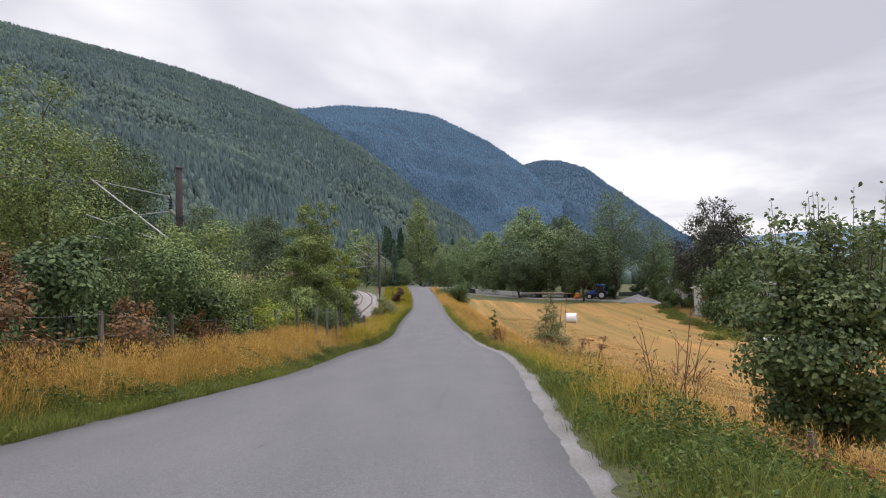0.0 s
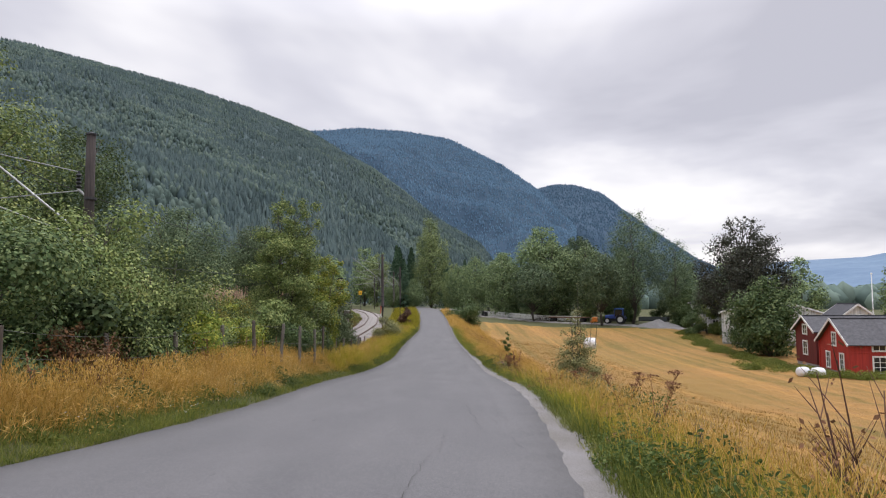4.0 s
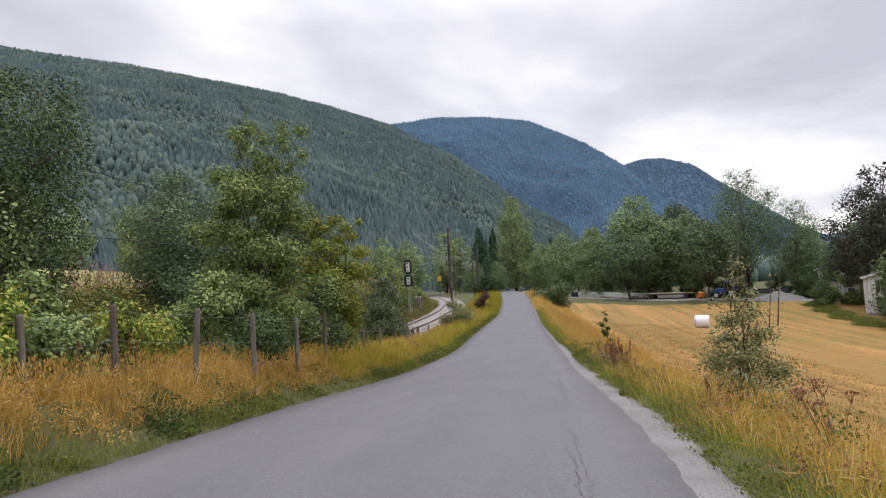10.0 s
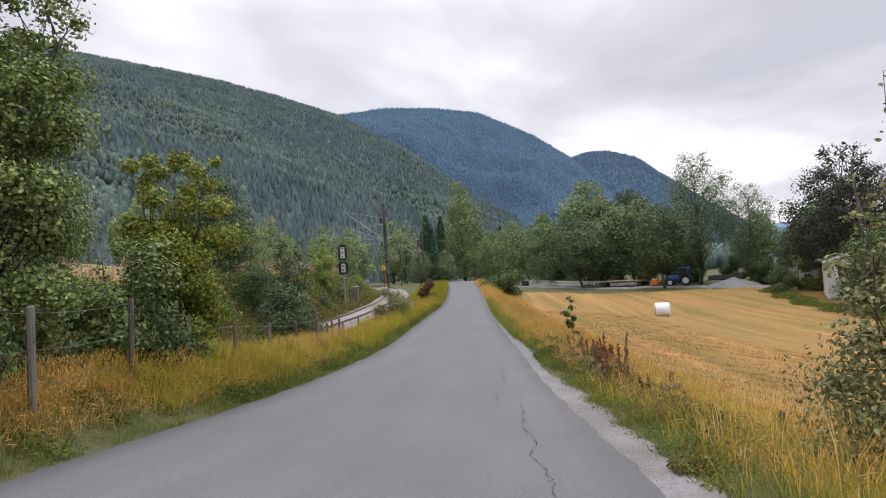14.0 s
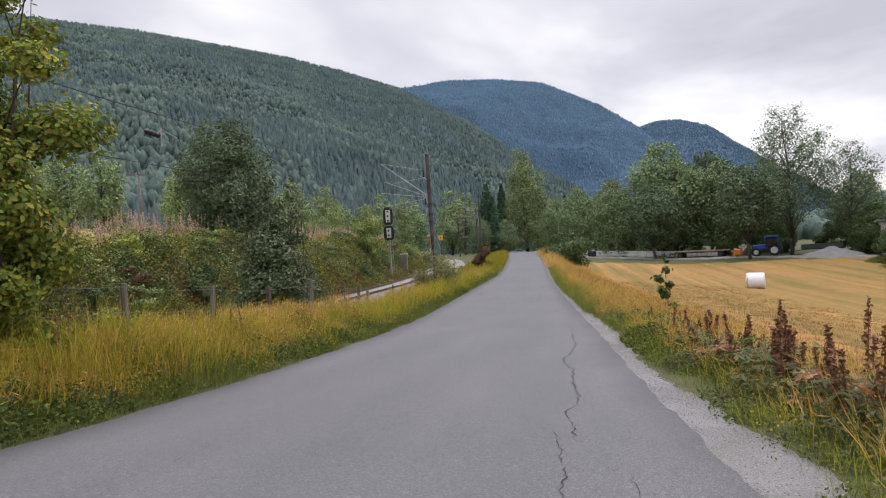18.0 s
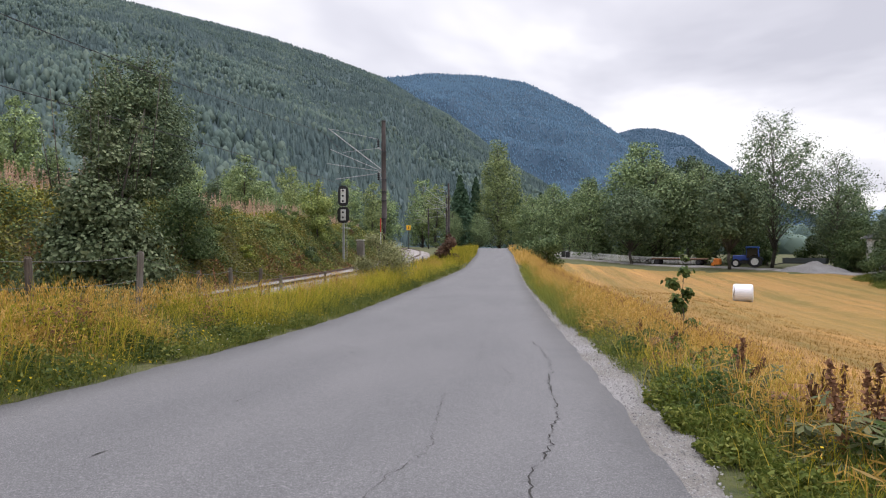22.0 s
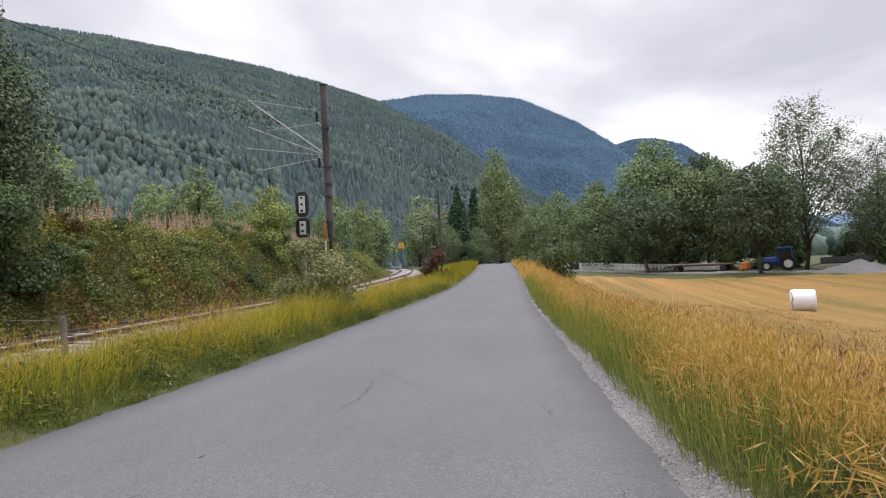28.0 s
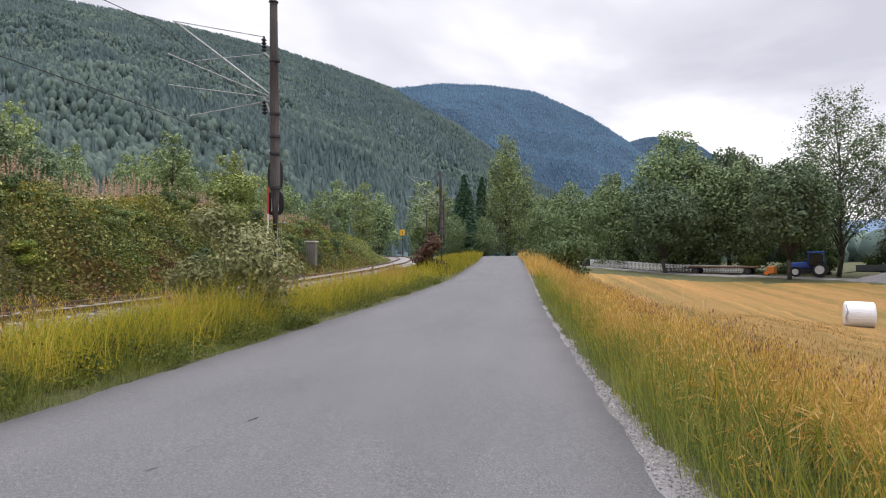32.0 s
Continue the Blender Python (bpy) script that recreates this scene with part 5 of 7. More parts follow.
def signal():
    """A railway colour-light signal: two black rounded boards with white marks and lamp hoods on a post."""
    x, y = -13.5, 83.9
    z0 = float(ground_z(x, y))
    ob = thing("railway_signal", pose(x, y, z0), "railway signal with two black oval boards on a steel post", "railway signal")
    top = 2.8 + 0.5 - z0
    bm = bmesh.new()
    tube(bm, (0, 0, -0.2), (0, 0, top), 0.06, 0.06, 10)
    part("post", bm, M_STEEL, ob)
    M_SW = plain("signal_face_white", (0.6, 0.6, 0.58), 0.5)
    for cz, hw, hh, lamps in ((top - 0.55, 0.42, 0.78, 3), (top - 2.0, 0.46, 0.62, 2)):
        bm = bmesh.new()
        n = 28
        ring = []
        for side in (0.0, 0.05):
            ring.append([bm.verts.new((math.copysign(abs(math.cos(a)) ** 0.55, math.cos(a)) * hw, -0.12 - side, cz + math.copysign(abs(math.sin(a)) ** 0.6, math.sin(a)) * hh))
                         for a in (2 * math.pi * i / n for i in range(n))])
        for i in range(n):
            bm.faces.new((ring[0][i], ring[0][(i + 1) % n], ring[1][(i + 1) % n], ring[1][i]))
        bm.faces.new(ring[0])
        bm.faces.new(list(reversed(ring[1])))
        part("signal_board", bm, M_BLACK, ob, "black rounded signal board")
        bm = bmesh.new()
        box(bm, (0.4, 0.02, hh * 1.35), (0, -0.19, cz), bevel=0.004)
        part("white_panel", bm, M_SW, ob, "white panel on the board")
        for i in range(lamps):
            bm = bmesh.new()
            lz = cz + (i - (lamps - 1) / 2) * 0.4
            disc_profile(bm, [(0.065, 0.0), (0.075, 0.0), (0.075, 0.12), (0.065, 0.12)], 14, pose(0, -0.2, lz, 90, 0, 0))
            part("lamp_hood", bm, M_BLACK, ob)
    bm = bmesh.new()
    box(bm, (0.7, 0.5, 0.05), (0.1, 0.1, top - 3.0), bevel=0.01)
    part("platform", bm, M_STEEL, ob)
    bm = bmesh.new()
    for sx in (-0.18, 0.18):
        tube(bm, (sx, 0.25, 0), (sx, 0.15, top - 0.4), 0.018, 0.018, 6)
    for h in strips(0.3, top - 0.5, 0.3):
        tube(bm, (-0.18, 0.22, h), (0.18, 0.22, h), 0.012, 0.012, 6)
    part("ladder", bm, M_STEEL, ob)


signal()


def relay_box(x, y, w, h, label, roof=True):
    ob = thing("relay_cabinet", place_pose(x, y), label, "cabinet")
    bm = bmesh.new()
    box(bm, (w, w * 0.7, h), (0, 0, h / 2 - 0.1), bevel=0.02)
    part("body", bm, M_POST, ob)
    bm = bmesh.new()
    box(bm, (w * 1.2, w * 0.95, 0.08), (0, 0, h - 0.05), bevel=0.015)
    part("lid", bm, plain("pale_lid", (0.55, 0.54, 0.5), 0.7), ob, "pale overhanging lid")
    bm = bmesh.new()
    box(bm, (w * 0.8, 0.02, h * 0.75), (0, -w * 0.35 - 0.008, h / 2 - 0.1), bevel=0.008)
    part("door", bm, M_POST, ob)
    return ob


def place_pose(x, y, turn=0.0, sink=0.0):
    q = on_ground(x, y, sink)
    return pose(q.x, q.y, q.z, 0, 0, turn)


relay_box(-13.8, 90.0, 0.6, 1.75, "small weathered grey trackside cabinet")


def yellow_sign():
    x, y = -20.4, 147.0
    ob = thing("railway_sign", place_pose(x, y), "small yellow square railway sign on a post", "sign")
    top = 2.5 - float(ground_z(x, y))
    bm = bmesh.new()
    tube(bm, (0, 0, -0.2), (0, 0, top), 0.06, 0.05, 8)
    part("post", bm, M_DARKSTEEL, ob)
    bm = bmesh.new()
    box(bm, (0.75, 0.05, 0.85), (0, -0.09, top - 0.4), bevel=0.02)
    part("plate", bm, plain("sign_yellow", (0.75, 0.42, 0.02), 0.5), ob, "yellow plate")
    bm = bmesh.new()
    box(bm, (0.1, 0.02, 0.45), (0, -0.13, top - 0.4), bevel=0.004)
    part("mark", bm, M_BLACK, ob, "black bar on the plate")


yellow_sign()


# ---- fences ----
def post(x, y, h, r, mat, label, group, lean=(0, 0), name="fence_post"):
    q = on_ground(x, y)
    bm = bmesh.new()
    path_tube(bm, [(0, 0, -0.3), (lean[0] * 0.5 * h, lean[1] * 0.5 * h, h * 0.5), (lean[0] * h, lean[1] * h, h - 0.03), (lean[0] * h, lean[1] * h, h)], [r, r * 0.97, r * 0.93, r * 0.7], 9)
    ob = part(name, bm, mat)
    ob.matrix_world = pose(q.x, q.y, q.z, 0, 0, (x * 71 + y * 37) % 360)
    return tagged(ob, label, "fence post", group)


LEFT_POSTS = [(-5.6, 2.2), (-5.6, 5.2), (-5.7, 8.4), (-5.75, 11.6), (-5.8, 14.6), (-5.8, 17.6), (-5.75, 20.4), (-5.58, 22.9), (-5.1, 24.1), (-4.8, 25.7), (-4.7, 27.8), (-4.67, 30.0), (-4.9, 32.6), (-5.2, 35.2), (-5.3, 37.9), (-5.4, 40.5),
              (-5.35, 42.9), (-5.3, 45.1), (-5.6, 47.6), (-5.95, 49.8), (-6.2, 51.9), (-6.6, 54.5)]
LEFT_POSTS = [(x - 0.25, y) for x, y in LEFT_POSTS]
tops = []
for i, (x, y) in enumerate(LEFT_POSTS):
    want = 1.15 if y < 23 else 1.4 if y < 34 else 1.12 if y < 47 else 1.0
    r = np.random.default_rng(300 + i)
    ln = r.normal(size=2) * 0.035
    h = want + r.normal() * 0.06
    post(x, y, h, 0.046 + 0.01 * r.random(), M_POST if i % 4 else M_OLDPOST, "weathered grey round wooden fence post", "posts of the wire fence", ln)
    tops.append((on_ground(x, y), h))
for lv, nm in ((0.93, "fence_wire"), (0.6, "fence_wire"), (0.3, "fence_wire")):
    pts = [(q.x, q.y, q.z + h * lv) for q, h in tops]
    w = wire(nm, pts, 0.0038, "thin grey fence wire with slight sag", 0.04, "wires of the fence")
    w.data.materials[0] = M_WIRE

for i, (x, y, top) in enumerate(((4.35, 7.8, -0.5), (4.15, 9.6, -0.55), (4.25, 11.9, -0.75), (4.25, 14.6, -1.12), (4.0, 15.45, -1.03), (4.4, 16.85, -1.26), (4.4, 18.8, -1.34), (4.5, 21.0, -1.7), (4.6, 25.0, -2.0), (4.5, 31.5, -2.4), (4.3, 36.2, -2.62), (4.1, 40.8, -2.75), (4.05, 43.6, -2.85), (3.85, 45.6, -2.91))):
    g = float(ground_z(x, y))
    r = np.random.default_rng(400 + i)
    post(x, y, max(0.62, top + 0.12 - g), 0.055, M_OLDPOST, "short old dark wooden fence post in the field edge", "old posts at the field edge", r.normal(size=2) * 0.06)
for i in range(6):
    y = 60 + i * 5.3
    x = float(smooth_line(TRACK_X, y)) + 2.75
    post(x, y, 0.75, 0.05, M_OLDPOST, "low dark trackside post", "low posts beside the track")


# ---- round bale ----
M_WRAP, nt, p = material("white_bale_wrap")
g = noise_at(nt, 5.0, 4.0, 0.6, (0.4, 3, 3))
nt.links.new(ramp(nt, g, [(0.3, (0.66, 0.67, 0.7)), (0.7, (0.84, 0.84, 0.85))]), p.inputs["Base Color"])
p.inputs["Roughness"].default_value = 0.35
bump(nt, p, g, 0.4, 0.02)


def bale(x, y, turn):
    q = on_ground(x, y)
    ob = thing("round_bale", pose(q.x, q.y, q.z, 0, 0, turn), "white plastic-wrapped round bale lying on the stubble", "bale")
    bm = bmesh.new()
    R, L = 0.72, 1.5
    prof = [(0.02, -L / 2 + 0.03), (R * 0.55, -L / 2), (R * 0.85, -L / 2 + 0.02), (R * 0.97, -L / 2 + 0.09), (R, -L / 2 + 0.22), (R * 1.01, 0), (R, L / 2 - 0.22), (R * 0.97, L / 2 - 0.09), (R * 0.85, L / 2 - 0.02), (R * 0.55, L / 2), (0.02, L / 2 - 0.03)]
    disc_profile(bm, prof, 36, pose(0, 0, R - 0.05, 0, 90, 0))
    for v in bm.verts:
        v.co += Vector((0, 0, 0.012 * math.sin(v.co.x * 9 + v.co.y * 7)))
        v.co.z = max(v.co.z, 0.0)
    part("wrap", bm, M_WRAP, ob, smooth=True)
    bm = bmesh.new()
    path_tube(bm, [(-L / 2 + 0.1, -R * 0.62, R * 1.75), (-L / 2 + 0.16, -R * 0.95, R * 1.2), (-L / 2 + 0.08, -R * 1.0, R * 0.8), (-L / 2 + 0.12, -R * 0.9, R * 0.45)], [0.02, 0.05, 0.045, 0.015], 6)
    part("torn_flap", bm, plain("torn_film", (0.3, 0.29, 0.28), 0.6), ob, "torn crease in the film")


bale(17.4, 89.9, -18)


# ---- the farm ----
def boards(name, colour):
    """Painted upright boards with worn edges."""
    m, nt, p = material(name)
    g = noise_at(nt, 3.0, 4.0, 0.6, (1, 1, 0.15))
    s = noise_at(nt, 7.0, 1.0, 0.4, (1, 1, 0.01))
    d, l = tuple(c * 0.72 for c in colour), tuple(min(1, c * 1.15) for c in colour)
    c1 = ramp(nt, g, [(0.3, d), (0.7, l)])
    c2 = ramp(nt, s, [(0.4, (0.78, 0.78, 0.78)), (0.55, (1, 1, 1))])
    nt.links.new(mix(nt, 1.0, c1, c2, "MULTIPLY"), p.inputs["Base Color"])
    p.inputs["Roughness"].default_value = 0.75
    bump(nt, p, s, 0.5, 0.02)
    return m


M_REDWALL = boards("falu_red_boards", (0.42, 0.035, 0.022))
M_DARKRED = boards("dark_red_boards", (0.15, 0.02, 0.017))
M_WHITEWALL = boards("white_boards", (0.72, 0.72, 0.7))
M_SLATE = rough_surface("grey_slate_roof", (0.04, 0.04, 0.046), (0.085, 0.085, 0.095), 4.0, 0.7, 0.5, (0.85, 0.85, 0.85), 0.4, 0.02)
M_TRIM = plain("white_trim_paint", (0.78, 0.78, 0.76), 0.6)
M_GLASS, nt, p = material("dark_window_glass")
p.inputs["Base Color"].default_value = (0.02, 0.024, 0.028, 1)
p.inputs["Roughness"].default_value = 0.08
p.inputs["Specular IOR Level"].default_value = 0.6
M_CONCRETE = plain("grey_foundation", (0.3, 0.3, 0.29), 0.9)


def window(parent, at, w, h, cols, rows, turn):
    """A casement: white casing, sill and glazing bars round dark panes. turn: where its face looks, degrees about z from -y."""
    m = pose(*at, 0, 0, turn)
    bm = bmesh.new()
    for sx in (-1, 1):
        box(bm, (0.13, 0.06, h + 0.26), (sx * (w / 2 + 0.06), -0.03, 0), bevel=0.006)
    for sz in (-1, 1):
        box(bm, (w, 0.06, 0.13), (0, -0.03, sz * (h / 2 + 0.06)), bevel=0.006)
    bm.transform(m)
    fr = part("window_frame", bm, M_TRIM, parent, "white casing")
    bm = bmesh.new()
    for i in range(1, cols):
        box(bm, (0.05, 0.035, h), (-w / 2 + w * i / cols, -0.0225, 0))
    for j in range(1, rows):
        box(bm, (w, 0.03, 0.04), (0, -0.02, -h / 2 + h * j / rows))
    bm.transform(m)
    part("glazing_bar", bm, M_TRIM, fr)
    for i in range(cols):
        for j in range(rows):
            bm = bmesh.new()
            box(bm, (w / cols - 0.03, 0.016, h / rows - 0.03), (-w / 2 + w * (i + 0.5) / cols, -0.009, -h / 2 + h * (j + 0.5) / rows))
            bm.transform(m)
            part("pane", bm, M_GLASS, fr)
    return fr


def house(name, m, L, W, wall_h, rise, wall_mat, label, category="house", foundation=1.2, over=0.35, roof_mat=None):
    """A gabled house: corner at the origin, length along x, ridge along x, walls from z = 0 to the eaves."""
    ob = thing(name, m, label, category)
    bm = bmesh.new()
    pts = [(0, 0), (W, 0), (W, wall_h), (W / 2, wall_h + rise), (0, wall_h)]
    a = [bm.verts.new((0, y, z)) for y, z in pts]
    b = [bm.verts.new((L, y, z)) for y, z in pts]
    bm.faces.new(a)
    bm.faces.new(list(reversed(b)))
    for i in range(5):
        j = (i + 1) % 5
        bm.faces.new((a[j], a[i], b[i], b[j]))
    bmesh.ops.recalc_face_normals(bm, faces=bm.faces)
    part("wall", bm, wall_mat, ob)
    bm = bmesh.new()
    box(bm, (L - 0.1, W - 0.1, foundation), (L / 2, W / 2, -foundation / 2 + 0.02))
    part("foundation", bm, M_CONCRETE, ob)
    slope = math.atan2(rise, W / 2)
    run = (W / 2 + over) / math.cos(slope)
    for s in (-1, 1):
        bm = bmesh.new()
        cy = W / 2 + s * (W / 2 + over) / 2
        cz = wall_h + rise - math.tan(slope) * (W / 2 + over) / 2 + 0.07
        box(bm, (L + 2 * over, run, 0.1), (L / 2, cy, cz), (-s * math.degrees(slope), 0, 0), 0.01)
        part("roof", bm, roof_mat or M_SLATE, ob, "grey roof slope")
        for x in (-over - 0.02, L + over + 0.02):
            bm = bmesh.new()
            box(bm, (0.05, run, 0.2), (x, cy, cz - 0.03), (-s * math.degrees(slope), 0, 0), 0.008)
            part("bargeboard", bm, M_TRIM, ob, "white bargeboard")
        bm = bmesh.new()
        box(bm, (L, 0.04, 0.12), (L / 2, -0.022 if s < 0 else W + 0.022, wall_h - 0.08), bevel=0.006)
        part("eaves_board", bm, wall_mat, ob)
    bm = bmesh.new()
    box(bm, (L + 2 * over, 0.3, 0.06), (L / 2, W / 2, wall_h + rise + 0.13), bevel=0.02)
    part("ridge", bm, roof_mat or M_SLATE, ob)
    return ob


BARN_Z = -5.45
barn = house("red_farmhouse", pose(33.8, 62.1, BARN_Z, 0, 0, -5.3), 15.0, 5.6, 2.55, 1.95, M_REDWALL, "long red wooden farmhouse with white windows and grey roof", foundation=2.0)
for y in (1.5, 4.0):
    window(barn, (-0.0, y, 0.85), 0.62, 1.3, 2, 3, -90)
window(barn, (-0.0, 2.8, 2.75), 0.62, 1.05, 2, 3, -90)
for x in (2.3, 5.3, 8.3, 11.3, 13.6):
    window(barn, (x, 0.0, 0.75), 0.95, 1.25, 2, 3, 0)
    window(barn, (x, 0.0, 2.18), 0.95, 0.42, 2, 1, 0)
bm = bmesh.new()
box(bm, (15.0, 0.04, 0.1), (7.5, -0.022, 1.75), bevel=0.008)
part("belt_board", bm, M_REDWALL, barn)
bm = bmesh.new()
box(bm, (0.04, 5.6, 0.1), (-0.022, 2.8, 1.75), bevel=0.008)
part("belt_board", bm, M_REDWALL, barn)
for x, y in ((-0.02, -0.02), (-0.02, 5.62)):
    bm = bmesh.new()
    box(bm, (0.14, 0.14, 2.5), (x, y, 1.25), bevel=0.01)
    part("corner_board", bm, M_REDWALL, barn)

annex = house("red_outbuilding", pose(34.7, 69.0, -5.4, 0, 0, -5.3), 9.0, 4.6, 3.2, 1.3, M_DARKRED, "dark red wooden outbuilding with white trim behind the farmhouse", foundation=2.0)
window(annex, (-0.0, 2.4, 1.45), 0.85, 1.2, 2, 2, -90)
window(annex, (-0.0, 2.4, 3.25), 0.85, 0.8, 2, 2, -90)
white = house("white_house", pose(50.2, 115.5, -5.0, 0, 0, 90), 8.0, 8.0, 5.0, 2.6, M_WHITEWALL, "white wooden house behind dark trees", foundation=1.8)
for y in (1.3, 4.0, 6.8):
    for z in (1.5, 3.8):
        window(white, (-0.0, y, z), 0.9, 1.35, 2, 3, -90)
for x in (2.0, 5.5):
    for z in (1.5, 3.8):
        window(white, (x, 8.0, z), 0.9, 1.35, 2, 3, 180)
villa = house("white_farmhouse", pose(48.3, 92.4, -5.2, 0, 0, 67), 9.0, 12.2, 4.1, 2.0, M_WHITEWALL, "two-storey white farmhouse behind the red buildings", foundation=1.8)
for y in (1.6, 4.8, 8.0, 10.7):
    for z in (1.2, 3.1):
        window(villa, (-0.0, y, z), 0.9, 1.3, 2, 2, -90)
cot = house("white_cottage", pose(49.5, 82.5, -5.4, 0, 0, 78), 6.0, 4.8, 3.6, 1.9, M_WHITEWALL, "white cottage with grey roof behind the farmhouse", foundation=1.6)
window(cot, (-0.0, 2.4, 3.9), 0.6, 0.7, 2, 2, -90)
shed = house("timber_shed", pose(47.5, 131, -5.2, 0, 0, 0), 5.0, 4.0, 2.4, 1.0, M_OLDPOST, "small weathered wooden shed among trees", "shed", foundation=1.5)

pole_ob = thing("flagpole", pose(44.9, 76.5, -6.0), "slender white flagpole behind the farmhouse", "flagpole")
bm = bmesh.new()
tube(bm, (0, 0, -0.3), (0, 0, 9.4), 0.075, 0.04, 10)
part("pole", bm, M_TRIM, pole_ob, smooth=True)
bm = bmesh.new()
disc_profile(bm, [(0.03, 9.38), (0.09, 9.42), (0.1, 9.5), (0.06, 9.58), (0.01, 9.6)], 10)
part("finial", bm, M_TRIM, pole_ob)

for dx, dy, tn in ((0.0, 0.0, 10), (-0.95, 0.55, 25)):
    q = on_ground(30.2 + dx, 60.6 + dy)
    bl = thing("wrapped_bale", pose(q.x, q.y, q.z + 0.38, 0, 0, tn), "small white wrapped bale beside the red farmhouse", "bale", "white bales by the farmhouse")
    bm = bmesh.new()
    disc_profile(bm, [(0.05, -0.51), (0.3, -0.5), (0.38, -0.4), (0.41, 0.0), (0.38, 0.4), (0.3, 0.5), (0.05, 0.51)], 24, pose(0, 0, 0, 0, 90, 0))
    part("wrap", bm, M_WRAP, bl, smooth=True)

# farm track along the end of the field
LANE = [(-4, 154), (2, 151.5), (9, 148), (17, 141.5), (25, 136), (32, 131), (40, 122.5), (48, 110), (54, 100), (58, 90)]


def lane_point(s):
    s = min(max(s, 0), len(LANE) - 1.001)
    i = int(s)
    p = [LANE[max(0, min(len(LANE) - 1, i + k))] for k in (-1, 0, 1, 2)]
    t = s - i
    return tuple(0.5 * (2 * p[1][c] + (p[2][c] - p[0][c]) * t + (2 * p[0][c] - 5 * p[1][c] + 4 * p[2][c] - p[3][c]) * t * t + (3 * p[1][c] - p[0][c] - 3 * p[2][c] + p[3][c]) * t ** 3) for c in (0, 1))


bm = bmesh.new()
prev = None
for s in np.linspace(0, len(LANE) - 1.01, 90):
    x, y = lane_point(s)
    x2, y2 = lane_point(s + 0.02)
    d = Vector((x2 - x, y2 - y, 0)).normalized()
    n = Vector((d.y, -d.x, 0))
    z = max(float(ground_z(x + n.x * o, y + n.y * o)) for o in (-2, 0, 2)) + 0.06
    row_v = [bm.verts.new(Vector((x, y, z + dz)) + n * o) for o, dz in ((-2.3, -0.5), (-2.1, 0), (-1.0, 0.02), (0, 0.05), (1.0, 0.02), (2.1, 0), (2.3, -0.5))]
    if prev:
        for k in range(6):
            bm.faces.new((prev[k], row_v[k], row_v[k + 1], prev[k + 1]))
    prev = row_v
bmesh.ops.recalc_face_normals(bm, faces=bm.faces)
tagged(part("farm_track", bm, M_GRAVEL, smooth=True), "pale gravel farm track along the field's end", "track", kind="structure")

M_TRACTOR = plain("tractor_blue", (0.045, 0.11, 0.46), 0.35)
M_TYRE = plain("tyre_rubber", (0.02, 0.02, 0.021), 0.9)
M_RIM = plain("pale_rim", (0.62, 0.61, 0.58), 0.5)
M_ORANGE = plain("orange_paint", (0.75, 0.22, 0.02), 0.5)
M_RUSTWOOD = rough_surface("rusty_planks", (0.12, 0.065, 0.04), (0.32, 0.19, 0.12), 6.0, 0.9, 0.6, (0.7, 0.7, 0.7), 0.5, 0.02)
M_TRAILER = plain("dark_green_steel", (0.025, 0.035, 0.035), 0.5)


def wheel(parent, at, r, w, mat_rim=None):
    bm = bmesh.new()
    m = pose(*at, 90, 0, 0)
    disc_profile(bm, [(r * 0.55, -w / 2), (r * 0.9, -w / 2), (r, -w * 0.32), (r, w * 0.32), (r * 0.9, w / 2), (r * 0.55, w / 2)], 28, m)
    t = part("wheel", bm, M_TYRE, parent, "black lugged tyre")
    bm = bmesh.new()
    disc_profile(bm, [(0.05, -w * 0.6), (r * 0.14, -w * 0.58), (r * 0.2, -w * 0.53), (r * 0.5, -w * 0.52), (r * 0.56, -w * 0.56), (r * 0.58, -w * 0.5), (r * 0.58, w * 0.5), (r * 0.56, w * 0.56), (r * 0.5, w * 0.52), (r * 0.2, w * 0.53), (r * 0.14, w * 0.58), (0.05, w * 0.6)], 24, m)
    part("rim", bm, mat_rim or M_RIM, t, "pale wheel rim")


